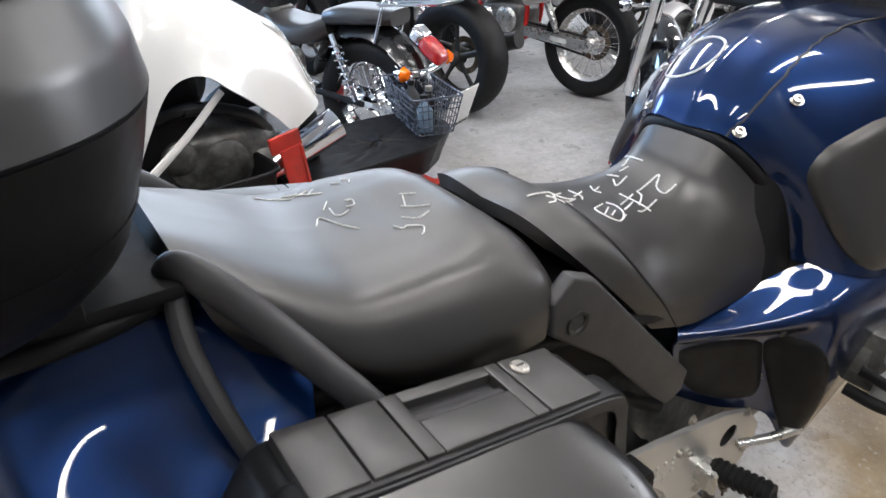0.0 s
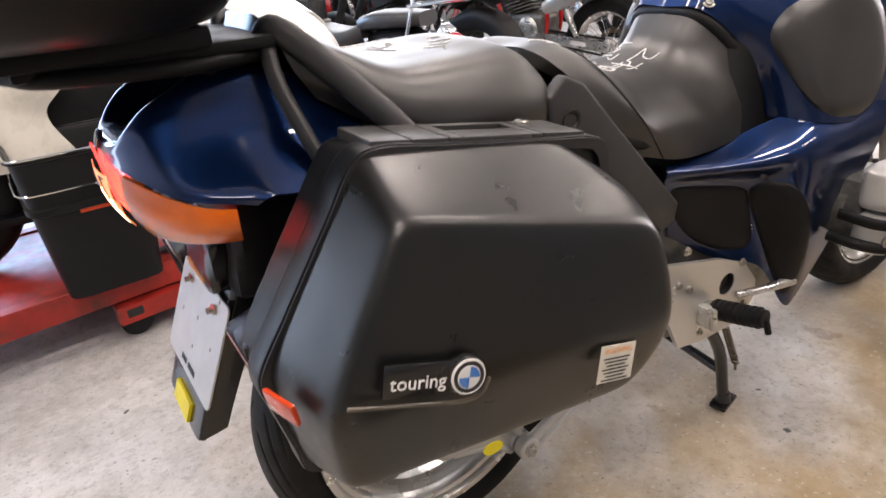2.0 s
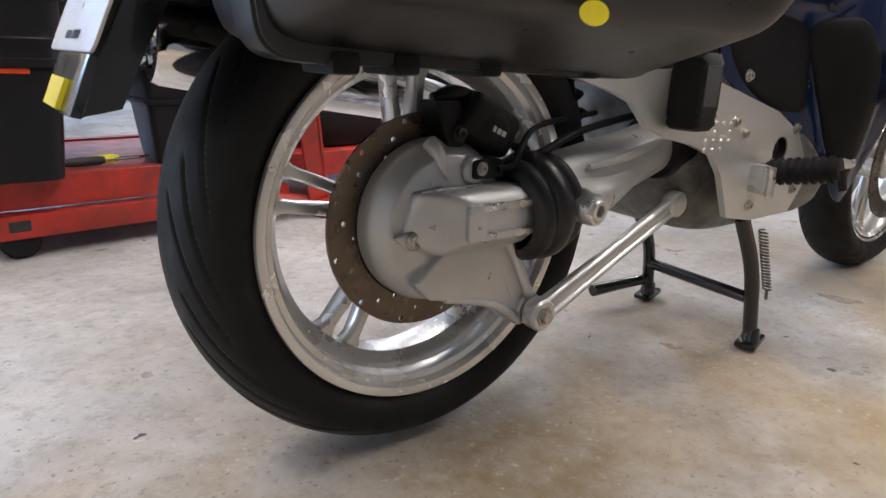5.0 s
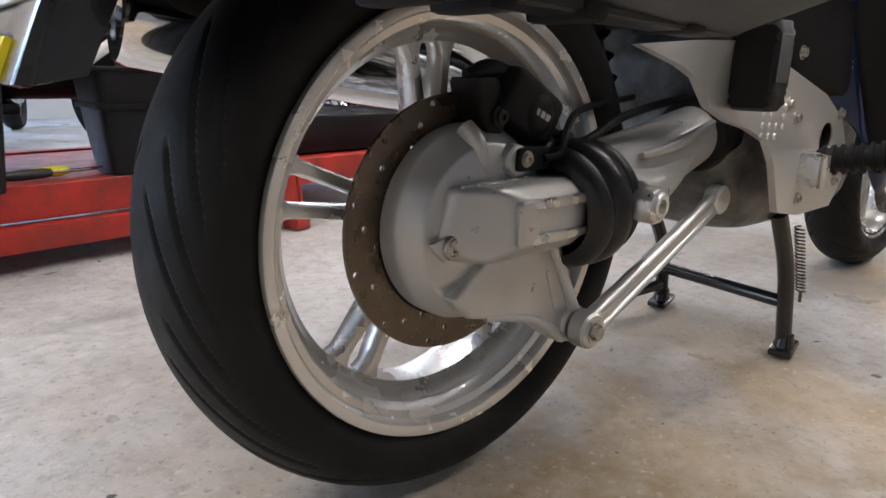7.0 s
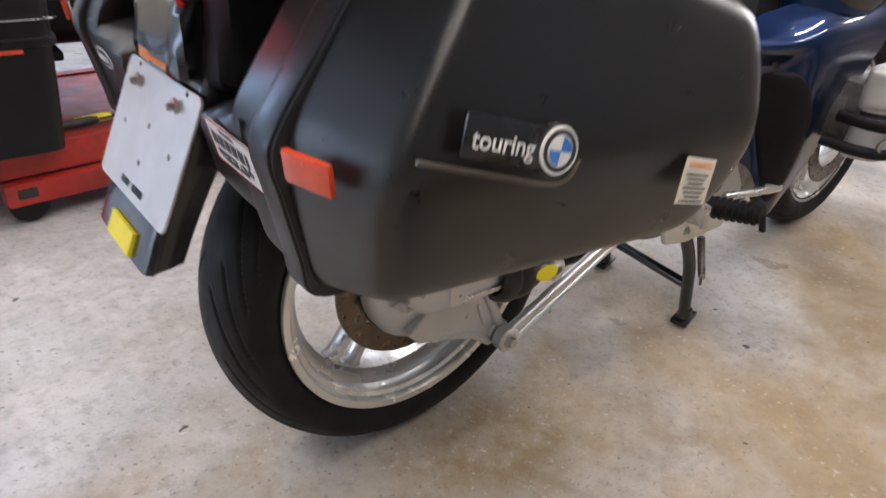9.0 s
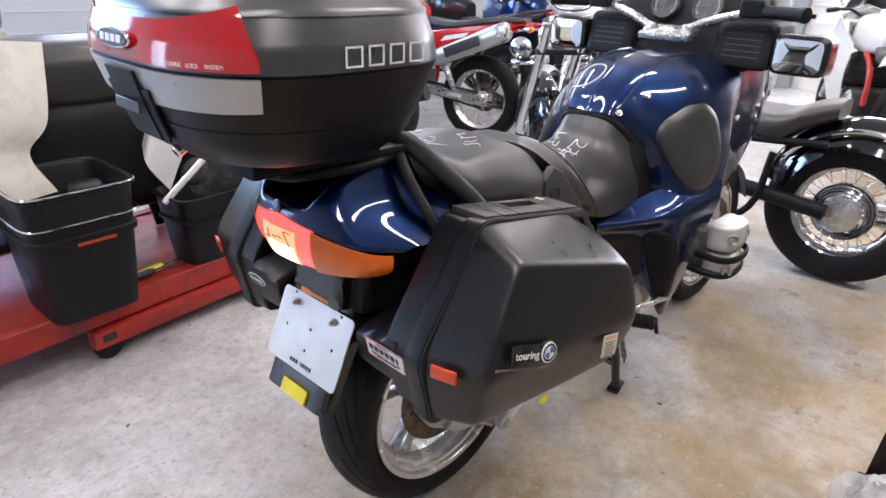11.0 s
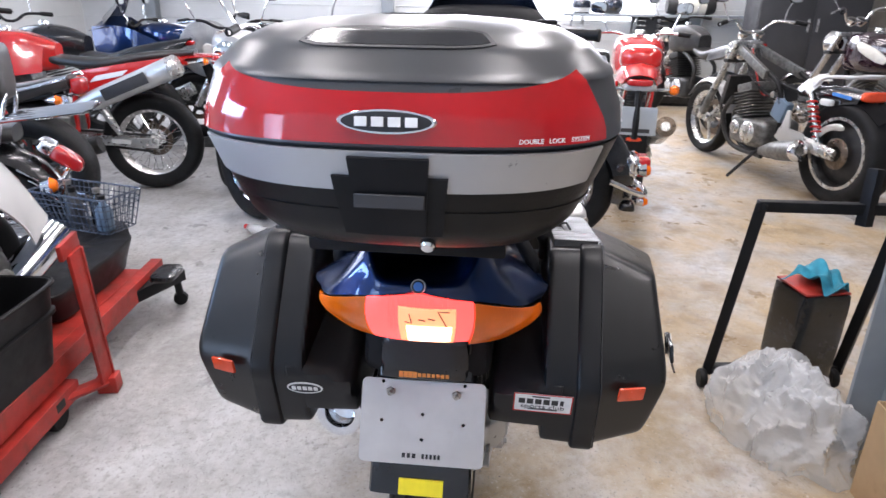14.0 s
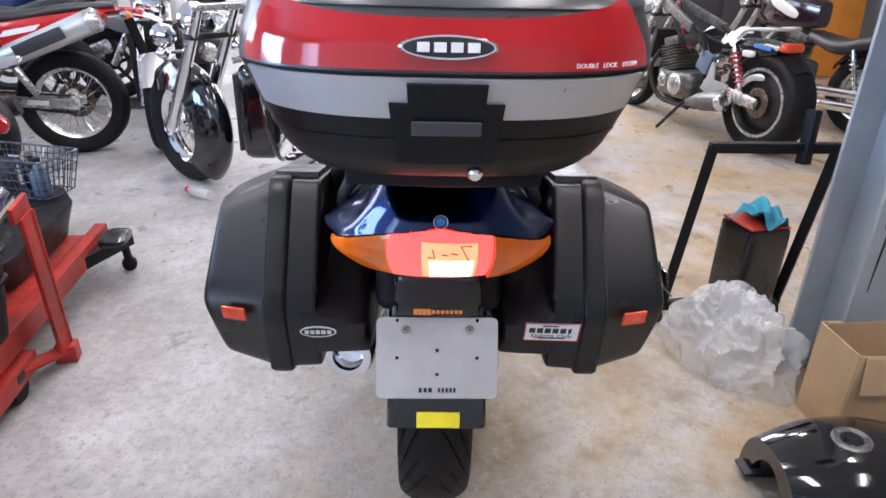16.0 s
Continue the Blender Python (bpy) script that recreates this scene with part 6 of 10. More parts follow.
    top_panel("top_panel", -0.150, -0.1035, -0.043, 0.036)
    top_panel("top_panel", -0.1015, -0.0565, -0.043, 0.036)
    top_panel("top_panel", 0.0775, 0.142, -0.043, 0.036)
    top_panel("handle_side", -0.0545, -0.0375, -0.043, 0.036)
    top_panel("handle_side", 0.0595, 0.0755, -0.043, 0.036)
    top_panel("handle_bar", -0.0375, 0.0595, 0.022, 0.036)
    top_panel("handle_front", -0.0375, 0.0595, -0.043, -0.004)
    part("handle", flip(Form().box((0.097, 0.010, 0.004), top @ Matrix.Translation((0.011, 0.003, -0.0030)) @ Matrix.Rotation(radians(-14), 4, "X"), 0.0015)), M["trim"], case, "carrying handle in its recess")
    rc = Form().box((0.106, 0.034, 0.0025), top @ Matrix.Translation((0.011, 0.010, -0.0085)), 0.0005, 1)
    part("handle_well", flip(rc), M["dark_mark"], case)
    lk = Form().lathe([(0, 0.003), (0.008, 0.003), (0.0098, 0.0015), (0.0105, -0.003)], (0.061, -0.232, 0.8355), (0.17, 0, 1), 22)
    lock = part("lock", flip(lk), M["zinc"], case, "chrome key lock")
    ks = Form().box((0.010, 0.002, 0.001), Matrix.Translation((0.061, -0.232, 0.8387)), 0)
    part("key_slot", flip(ks), M["dark_mark"], lock)
    # reflector on the rear
    rf = Form().box((0.046, 0.026, 0.006), axes((-0.330, -0.350, 0.664), (0.30, -1, -0.03), (-0.15, 0, 1)), 0.0025)
    part("reflector", flip(rf), M["reflector"], case, "orange-red reflector")
    # hinge tabs below
    for x in (-0.25, -0.20, -0.12, 0.0):
        part("hinge", flip(Form().box((0.022, 0.05, 0.016), Matrix.Translation((x, -0.28, 0.517)), 0.004)), M["matte_black"], case)
    if side < 0:
        out = axes((-0.208, -0.4352, 0.690), (1, -0.158, -0.27), (0.27, 0.10, 1))
        bp = Form().box((0.072, 0.032, 0.006), out @ Matrix.Translation((-0.016, 0.0, -0.001)), 0.003)
        bp.lathe([(0, 0.0025), (0.019, 0.0025), (0.0205, 0.0), (0.0205, -0.006)], out @ Vector((0.032, 0, 0)), out.col[2][:3], 30)
        badge = part("badge_panel", bp, M["black"], case, "gloss black badge panel")
        lettering("word", "touring", 0.0190, out @ Matrix.Translation((-0.018, -0.002, 0.0024)), M["white_mark"], badge, 0.0004)
        part("badge_ledge", Form().tube([out @ Vector(q) for q in ((-0.082, -0.0225, -0.0005), (-0.020, -0.0245, 0.0008), (0.030, -0.0255, 0.0010), (0.049, -0.0190, 0.0008), (0.0565, -0.004, 0.0005))], 0.0021, 8, 24), M["case_lid"], case, "moulded ledge below the badge")
        RC = out @ Vector((0.032, 0, 0.0022))
        ro = Form().lathe([(0.0, 0.0022), (0.0115, 0.0022), (0.012, 0.0018)], RC, out.col[2][:3], 36)
        ro.lathe([(0.0158, 0.0020), (0.0172, 0.0022), (0.018, 0.0008), (0.018, -0.002)], RC, out.col[2][:3], 36)
        roundel = part("round_badge", ro, M["white_mark"], badge, "round blue and white badge")
        rg = Form().lathe([(0.0118, 0.0019), (0.016, 0.0019)], RC, out.col[2][:3], 36)
        part("badge_ring", rg, M["dark_mark"], roundel)
        for st in (0, math.pi):
            q = Form()
            cen = RC + Vector(out.col[2][:3]) * 0.0028
            e1, e2 = Vector(out.col[0][:3]), Vector(out.col[1][:3])
            ring = [cen] + [cen + (e1 * math.cos(st + k * math.pi / 16) + e2 * math.sin(st + k * math.pi / 16)) * 0.0108 for k in range(9)]
            q.add(ring, [(0, k, k + 1) for k in range(1, 9)])
            part("badge_quarter", q, M["badge_blue"], roundel, fix=False)
        lm = axes((0.003, -0.4575, 0.624), (1, -0.02, -0.26), (0.24, 0.10, 1))
        wl = part("warning_label", Form().box((0.053, 0.043, 0.001), lm, 0.0003, 1), M["cream"], case, "cream warning label")
        lettering("word", "WARNING", 0.0088, lm @ Matrix.Translation((0, 0.0145, 0.0006)), M["label_orange"], wl, 0.0002)
        ln = Form()
        for k in range(7):
            ln.box((0.040 - 0.006 * (k % 3), 0.0016, 0.0004), lm @ Matrix.Translation((-0.001, 0.006 - 0.0041 * k, 0.0007)), 0)
        part("print", ln, M["trim"], wl)
        ys = Form().lathe([(0.0, 0.0), (0.0125, 0.0), (0.0125, -0.001)], (0, 0, 0), (0, 0, 1), 28).moved(axes((-0.137, -0.4180, 0.553), (1, -0.08, -0.01), (0, 0.05, 1)) @ Matrix.Diagonal((1, 0.62, 1, 1)))
        part("yellow_sticker", ys, M["yellow"], case, "round yellow sticker")
        # sports-shop sticker on the rear
        sm_ = axes((-0.3262, -0.206, 0.630), (0.0, -1, -0.02), (-0.24, 0, 1))
        stc = part("sticker", Form().box((0.100, 0.044, 0.001), sm_, 0.0003, 1), M["white_mark"], case, "white printed shop sticker with red border")
        bars = Form()
        for x0, wd in ((-0.036, 0.011), (-0.022, 0.011), (-0.008, 0.011), (0.006, 0.011), (0.020, 0.011), (0.032, 0.006)):
            bars.box((wd, 0.012, 0.0006), sm_ @ Matrix.Translation((x0, 0.004, 0.0006)), 0)
        lettering("word", "sports club", 0.0150, sm_ @ Matrix.Translation((0, -0.0082, 0.0010)) @ Matrix.Diagonal((1.12, 0.9, 1, 1)), M["dark_mark"], stc, 0.0002)
        bars.box((0.05, 0.003, 0.0006), sm_ @ Matrix.Translation((0, -0.0145, 0.0006)), 0)
        bars.box((0.03, 0.003, 0.0006), sm_ @ Matrix.Translation((-0.004, 0.0155, 0.0006)), 0)
        part("print", bars, M["dark_mark"], stc)
        bd = Form()
        for x0, y0, sx, sy in ((0, 0.0210, 0.100, 0.002), (0, -0.0210, 0.100, 0.002), (-0.049, 0, 0.002, 0.044), (0.049, 0, 0.002, 0.044)):
            bd.box((sx, sy, 0.0005), sm_ @ Matrix.Translation((x0, y0, 0.0006)), 0)
        part("border", bd, M["red_body"], stc)
    else:
        om = axes((-0.3248, 0.206, 0.624), (0.0, -1, 0.02), (-0.24, 0, 1))
        ov = Form().lathe([(0.0, 0.0), (0.033, 0.0), (0.033, -0.001)], (0, 0, 0), (0, 0, 1), 32).moved(om @ Matrix.Diagonal((1, 0.42, 1, 1)))
        os_ = part("oval_sticker", ov, M["white_mark"], case, "oval black and white sticker")
        rg = Form().lathe([(0.0, 0.0006), (0.030, 0.0006)], (0, 0, 0), (0, 0, 1), 32).moved(om @ Matrix.Diagonal((1, 0.36, 1, 1)))
        part("sticker_field", rg, M["dark_mark"], os_)
        br = Form()
        for k in range(5):
            br.box((0.0075, 0.009, 0.0005), om @ Matrix.Translation((-0.020 + 0.010 * k, 0, 0.0010)), 0)
        part("print", br, M["white_mark"], os_)
    return case


side_case(-1)
side_case(1).location.y += 0.009

# top case: rounded tub and lid, red lens band, silver strip, lock panel
top_case = thing("top_case", "large black and grey top case with a red lens band", "top case")
TC = -0.385


def case_ring(z, n, grow=0.0, a0=0.0, a1=2 * np.pi):
    """Outline of the top case at height z: a rounded oblong."""
    zs = np.array([0.985, 0.995, 1.022, 1.078, 1.130, 1.160, 1.200, 1.228, 1.244, 1.252, 1.256])
    ax = np.array([0.130, 0.165, 0.192, 0.212, 0.226, 0.222, 0.208, 0.180, 0.148, 0.105, 0.040])
    by = np.array([0.165, 0.195, 0.220, 0.246, 0.266, 0.262, 0.247, 0.216, 0.180, 0.130, 0.045])
    a = np.interp(z, zs, ax) + grow
    b = np.interp(z, zs, by) + grow
    t = np.linspace(a0, a1, n)
    e = 2 / 2.9
    c, s = np.cos(t), np.sin(t)
    a = np.where(c > 0, a - 0.018, a)
    return np.stack([TC + a * np.sign(c) * np.abs(c) ** e, b * np.sign(s) * np.abs(s) ** e, np.full(n, z)], -1)


def case_shell(z0, z1, rows, n=112, grow=0.0):
    zz = z0 + (z1 - z0) * np.linspace(0, 1, rows)
    G = np.array([case_ring(z, n + 1, grow)[:-1] for z in zz])
    f = Form().grid(G, wrap_v=True)
    for ring, rev in ((G[0], True), (G[-1], False)):
        o = len(f.v)
        f.v.extend([tuple(p) for p in ring])
        f.f.append(tuple(o + i for i in (reversed(range(n)) if rev else range(n))))
    return f


tub = part("tub", case_shell(0.985, 1.126, 18), M["top_base"], top_case, "black lower tub")
lid = part("lid", case_shell(1.130, 1.256, 26), M["smoke"], top_case, "dark grey satin lid")
part("seal", case_shell(1.1255, 1.1305, 2, grow=-0.003), M["dark_mark"], top_case)
part("tub_ridge", case_shell(1.046, 1.052, 3, grow=0.0014), M["top_base"], top_case)
REAR = np.pi


def case_patch(ang0, ang1, zlo, zhi, grow, n=70, rows=10, thick=0.004):
    """A panel lying on the case between two angles, with lower and upper edges given as functions of the angle."""
    tt = np.linspace(ang0, ang1, n)
    G = []
    for t in tt:
        k = (t - (ang0 + ang1) / 2) / ((ang1 - ang0) / 2)
        lo, hi = zlo(k), zhi(k)
        G.append([case_ring(z, 1, grow, t, t)[0] for z in np.linspace(lo, hi, rows)])
    return Form().grid(np.array(G), thick=thick)


W = 0.955
part("red_lens", case_patch(REAR - W, REAR + W, lambda k: 1.1335, lambda k: 1.186 + 0.030 * k * k - 0.07 * max(0, abs(k) - 0.86) / 0.14, 0.004), M["red_lens"], top_case, "glossy red lens band")
part("silver_strip", case_patch(REAR - W, REAR + W, lambda k: 1.078 + 0.004 * k * k, lambda k: 1.1245, 0.0035), M["silver_trim"], top_case, "silver painted strip")
panel = case_patch(REAR - 0.072, REAR + 0.072, lambda k: 1.022, lambda k: 1.119, 0.010)
latch = part("lock_panel", panel, M["matte_black"], top_case, "stepped black lock panel")
pn2 = case_patch(REAR - 0.132, REAR + 0.132, lambda k: 1.022, lambda k: 1.096, 0.008)
part("lock_panel_base", pn2, M["matte_black"], latch)
rp = Form().box((0.003, 0.078, 0.016), Matrix.Translation((TC - 0.2260, 0, 1.070)), 0.001, 1)
part("mesh_plate", rp, M["trim"], latch, "grey dotted plate")
kl = Form().lathe([(0, 0.006), (0.007, 0.006), (0.0095, 0.003), (0.0095, -0.01)], (-0.566, -0.037, 1.0045), (-0.85, 0, -0.5), 20)
part("key_lock", kl, M["chrome"], top_case, "chrome key lock")
# oval badge
om = axes((TC - 0.2310, 0, 1.158), (0, -1, 0), (0.10, 0, 1))
ov = Form().lathe([(0.0, 0.002), (0.050, 0.002), (0.0525, 0.0)], (0, 0, 0), (0, 0, 1), 40).moved(om @ Matrix.Diagonal((1, 0.25, 1, 1)))
obadge = part("oval_badge", ov, M["chrome"], top_case, "oval chrome badge")
ov = Form().lathe([(0.0, 0.0034), (0.0475, 0.0034), (0.048, 0.002)], (0, 0, 0), (0, 0, 1), 40).moved(om @ Matrix.Diagonal((1, 0.22, 1, 1)))
part("badge_field", ov, M["dark_mark"], obadge)
br = Form()
for k in range(4):
    br.box((0.013, 0.010, 0.001), om @ Matrix.Translation((-0.0265 + 0.0177 * k, 0, 0.0040)), 0.0003, 1)
part("badge_print", br, M["white_mark"], obadge)
def band_x(y, z=1.1405):
    """Rear face of the red band at the sideways place y."""
    a, b = 0.2330, 0.2730
    return TC - a * (1 - (abs(y) / b) ** 2.9) ** (1 / 2.9)


for text, y in (("DOUBLE", -0.150), ("LOCK", -0.177), ("SYSTEM", -0.202)):
    slope = (band_x(y - 0.01) - band_x(y + 0.01)) / 0.02
    lettering("word", text, 0.0070, axes((band_x(y) - 0.0050, y, 1.1405), (slope, -1, 0.0), (0.0, 0, 1)), M["white_mark"], top_case, 0.0004)
# white outlined mark on the flanks, as plain strokes
for s in (-1, 1):
    sg = Form()
    for k in range(4):
        x0 = -0.425 + 0.036 * k
        for (dx, dz, sx, sz) in ((0, 0.012, 0.026, 0.0025), (0, -0.012, 0.026, 0.0025), (-0.0118, 0, 0.0025, 0.026), (0.0118, 0, 0.0025, 0.026)):
            y = np.interp(x0 + dx, [-0.48, -0.42, -0.30], [0.255, 0.263, 0.263])
            sg.box((sx, 0.0012, sz), Matrix.Translation((x0 + dx, s * (y + 0.0035), 1.148 + dz)), 0)
    part("side_print", sg, M["white_mark"], top_case)
# raised top plate; a black patch on its rim paints the shaded handle slot
tp = Form()
zz = np.linspace(1.196, 1.2575, 14)
G = np.array([case_ring(z, 97, 0.0025)[:-1] * np.array([1, 1, 1]) for z in zz])
tp.grid(G, wrap_v=True)
top_plate = part("top_plate", tp, M["smoke"], top_case, "satin grey top plate")
rim = case_patch(REAR - 0.39, REAR + 0.39, lambda k: 1.2285 + 0.004 * k ** 4, lambda k: 1.2475 - 0.005 * k ** 4, 0.0055, thick=0.004)
slot_rim = part("handle_rim", rim, M["trim"], top_plate, "raised rim round the handle slot")
wn = case_patch(REAR - 0.36, REAR + 0.36, lambda k: 1.2310 + 0.003 * k ** 4, lambda k: 1.2460 - 0.004 * k ** 4, 0.0064, thick=0.002)
part("handle_slot", wn, M["black"], slot_rim, "black patch in place of the shaded handle slot")
# foot plate under the case that sits on the rack
ft = Form().box((0.24, 0.26, 0.022), Matrix.Translation((TC, 0, 0.976)), 0.006)
part("mounting_plate", ft, M["matte_black"], top_case)


# ---- parked motorcycles and workshop things round the bike ----
def simple_tyre(c, R, rim_r, half, knobs=False):
    f = Form()
    h = [(rim_r - 0.010, half * 0.72), (rim_r + 0.01, half * 0.86), (rim_r + (R - rim_r) * 0.5, half), (R - 0.022, half * 0.90), (R - 0.006, half * 0.5), (R, 0)]
    f.lathe(spline(h + [(r, -y) for r, y in h[-2::-1]], 22), c, (0, 1, 0), 72)
    if knobs:
        n = 34
        for k in range(n):
            for row, y in enumerate((-0.78, -0.40, 0.0, 0.40, 0.78)):
                a = (k + 0.5 * (row % 2)) * 2 * np.pi / n
                r = R - 0.020 * abs(y) ** 2
                m = Matrix.Translation(np.array(c) + r * np.array([np.cos(a), 0, np.sin(a)]) + np.array([0, y * half, 0])) @ Matrix.Rotation(-a, 4, "Y")
                f.box((0.018, half * 0.30, 0.030), m, 0, 1)
    return f


def road_wheel(P, name, c, R, rim_r, half, style="cast", mat="rim", knobs=False, disc=0.0, n=5, solid=0.0):
    f = Form()
    hw = half * 0.62
    prof = [(rim_r, -hw), (rim_r + 0.004, -hw + 0.004), (rim_r - 0.012, -hw * 0.7), (rim_r - 0.022, 0), (rim_r - 0.012, hw * 0.7), (rim_r + 0.004, hw - 0.004), (rim_r, hw), (rim_r - 0.012, hw * 0.8), (rim_r - 0.030, hw * 0.3), (rim_r - 0.030, -hw * 0.3), (rim_r - 0.012, -hw * 0.8)]
    f.lathe(prof, c, (0, 1, 0), 60, closed_profile=True)
    f.lathe([(0, 0.05), (0.03, 0.05), (0.045, 0.035), (0.035, 0.0), (0.045, -0.035), (0.03, -0.05), (0, -0.05)], c, (0, 1, 0), 24)
    c = np.array(c)
    if style == "cast":
        for k in range(n):
            a = k * 2 * np.pi / n + 0.3
            d = np.array([np.cos(a), 0, np.sin(a)])
            f.tube([c + 0.03 * d, c + 0.5 * rim_r * d, c + (rim_r - 0.02) * d], [0.020, 0.013, 0.016], 8, flat=0.8)
    if solid:
        f.lathe([(0.03, solid), (rim_r * 0.55, solid * 1.2), (rim_r * 0.8, solid * 0.6), (rim_r * 0.9, solid * 0.4)], c, (0, 1, 0), 36)
    w = part(name, f, M[mat], P)
    if style == "spoke":
        s = Form()
        for k in range(36):
            a = k * 2 * np.pi / 36
            b = a + (0.55 if k % 2 else -0.55)
            side = 0.03 if (k // 2) % 2 else -0.03
            s.tube([c + 0.038 * np.array([np.cos(b), 0, np.sin(b)]) + (0, side, 0), c + (rim_r - 0.012) * np.array([np.cos(a), 0, np.sin(a)])], 0.0018, 4)
        tagged(part("spokes", s, M["chrome"], w), kind="stuff")
    part("tyre", simple_tyre(c, R, rim_r + 0.004, half, knobs), M["rubber"], w)
    if disc:
        part("brake_disc", Form().lathe([(disc, 0.002), (disc, -0.002), (disc * 0.68, -0.002), (disc * 0.68, 0.002)], c + (0, -half * 0.75, 0), (0, 1, 0), 40, closed_profile=True), M["steel"], w)
    return w


def arch(P, name, c, r, a0, a1, half, mat, drop=0.03, rows=11, thick=0.004, label=""):
    """A mudguard round a wheel, from angle a0 to a1 (degrees from forward)."""
    aa = np.radians(np.linspace(a0, a1, 30))
    bb = np.linspace(-1, 1, rows)
    G = np.array([[(c[0] + (r - drop * abs(b) ** 2.5) * np.cos(a), c[1] + half * b, c[2] + (r - drop * abs(b) ** 2.5) * np.sin(a)) for b in bb] for a in aa])
    return part(name, Form().grid(G, thick=thick), M[mat], P, label)


def rounded(P, name, centre, half, mat, p=5, n=14, cuts=(), label=""):
    pl = [((1, 0, 0), half[0]), ((-1, 0, 0), half[0]), ((0, 1, 0), half[1]), ((0, -1, 0), half[1]), ((0, 0, 1), half[2]), ((0, 0, -1), half[2])] + list(cuts)
    return part(name, Form().hull([], p=p, n=n, centre=centre, planes=pl), M[mat], P, label)


def engine_lump(P, x, z, half=(0.20, 0.14, 0.17), cyl="inline", mat="engine"):
    f = Form()
    f.hull([], p=6, n=14, centre=(x, 0, z - 0.06), planes=[((1, 0, 0), half[0]), ((-1, 0, 0), half[0]), ((0, 1, 0), half[1]), ((0, -1, 0), half[1]), ((0, 0, 1), half[2] * 0.6), ((0, 0, -1), half[2] * 0.7)])
    e = part("engine", f, M[mat], P)
    for s in (-1, 1):
        part("engine_cover", Form().lathe([(0, 0.032), (0.05, 0.030), (0.078, 0.018), (0.088, 0.0), (0.090, -0.02)], (x - 0.04, s * (half[1] - 0.01), z - 0.07), (0, s, 0), 28), M["alloy"], e)
        part("engine_cover", Form().lathe([(0, 0.026), (0.04, 0.024), (0.055, 0.010), (0.058, -0.02)], (x + 0.12, s * (half[1] - 0.01), z - 0.06), (0, s, 0), 24), M["alloy"], e)
    leans = (0.35,) if cyl == "inline" else (0.75, -0.45)
    for ln in leans:
        for k in range(9):
            m = pose(x + 0.02 + ln * (0.06 + 0.022 * k), 0, z + 0.04 + 0.022 * k, 0, math.degrees(math.atan(ln)) * 0.8, 0)
            fin = Form().box((0.20 if cyl == "inline" else 0.15, half[1] * (2.0 if cyl == "inline" else 1.3), 0.007), m, 0.002, 1)
            part("cooling_fin", fin, M[mat], e)
        m = pose(x + 0.02 + ln * 0.26, 0, z + 0.25, 0, math.degrees(math.atan(ln)) * 0.8, 0)
        fin = Form().box((0.17, half[1] * (1.8 if cyl == "inline" else 1.2), 0.06), m, 0.012)
        part("cylinder_block", fin, M[mat], e)
    return e


def pipe(P, name, pts, r, mat, label="", n=24):
    return part(name, Form().tube(pts, r, 12, n), M[mat], P, label)


def bars(P, x, z, half=0.36, rise=0.05, back=0.12, mirrors=True, mat="chrome"):
    for s in (-1, 1):
        b = part("handlebar", Form().tube([(x, 0, z), (x + 0.01, 0.08 * s, z + 0.01), (x - 0.01, 0.17 * s, z + rise), (x - back * 0.6, half * 0.75 * s, z + rise), (x - back, half * s, z + rise * 0.8)], 0.011, 10, 20), M[mat], P)
        part("grip", Form().tube([(x - back * 0.62, half * 0.78 * s, z + rise), (x - back, half * s, z + rise * 0.8)], 0.018, 12), M["rubber"], b)
        part("lever", Form().tube([(x - back * 0.2, half * 0.62 * s, z + rise), (x - back * 0.5, half * 0.98 * s, z + rise * 0.7)], 0.006, 6), M["alloy"], b)
        if mirrors:
            m = part("mirror", Form().tube([(x - 0.03, half * 0.62 * s, z + rise), (x + 0.0, half * 0.72 * s, z + rise + 0.09), (x - 0.01, half * 0.80 * s, z + rise + 0.155)], 0.005, 8, 12), M["chrome"], P)
            part("mirror_head", Form().hull([], p=3, n=10, centre=(x - 0.01, half * 0.84 * s, z + rise + 0.18), planes=[((1, 0, 0), 0.016), ((-1, 0, 0), 0.014), ((0, 1, 0), 0.062), ((0, -1, 0), 0.062), ((0, 0, 1), 0.042), ((0, 0, -1), 0.042)]), M["black"], m)
            part("mirror_glass", Form().hull([], p=3, n=8, centre=(x - 0.026, half * 0.84 * s, z + rise + 0.18), planes=[((1, 0, 0), 0.002), ((-1, 0, 0), 0.002), ((0, 1, 0), 0.055), ((0, -1, 0), 0.055), ((0, 0, 1), 0.036), ((0, 0, -1), 0.036)]), M["mirror"], m)


def fork(P, axle, top, half=0.09, r=0.024, mat="chrome"):
    for s in (-1, 1):
        a, t = np.array(axle) + (0, half * s, 0), np.array(top) + (0, half * s, 0)
        f = part("fork_leg", Form().tube([a, a * 0.5 + t * 0.5, t], [r * 1.25, r * 1.2, r * 0.9], 14), M[mat], P)
    part("fork_yoke", Form().box((0.06, half * 2 + 0.06, 0.03), Matrix.Translation(top), 0.008), M["alloy"], P)
    part("fork_yoke", Form().box((0.06, half * 2 + 0.06, 0.03), Matrix.Translation(np.array(top) * 0.78 + np.array(axle) * 0.22), 0.008), M["grime"], P)


def lamp_round(P, name, at, axis, r, depth, shell, lens, label=""):
    b = part(name, Form().lathe([(0, -depth), (r * 0.55, -depth * 0.9), (r * 0.92, -depth * 0.4), (r, 0.0), (r * 0.94, 0.002)], at, axis, 28), M[shell], P, label)
    part("lens", Form().lathe([(0, 0.014), (r * 0.6, 0.010), (r * 0.93, 0.0)], at, axis, 28), M[lens], b)
    return b


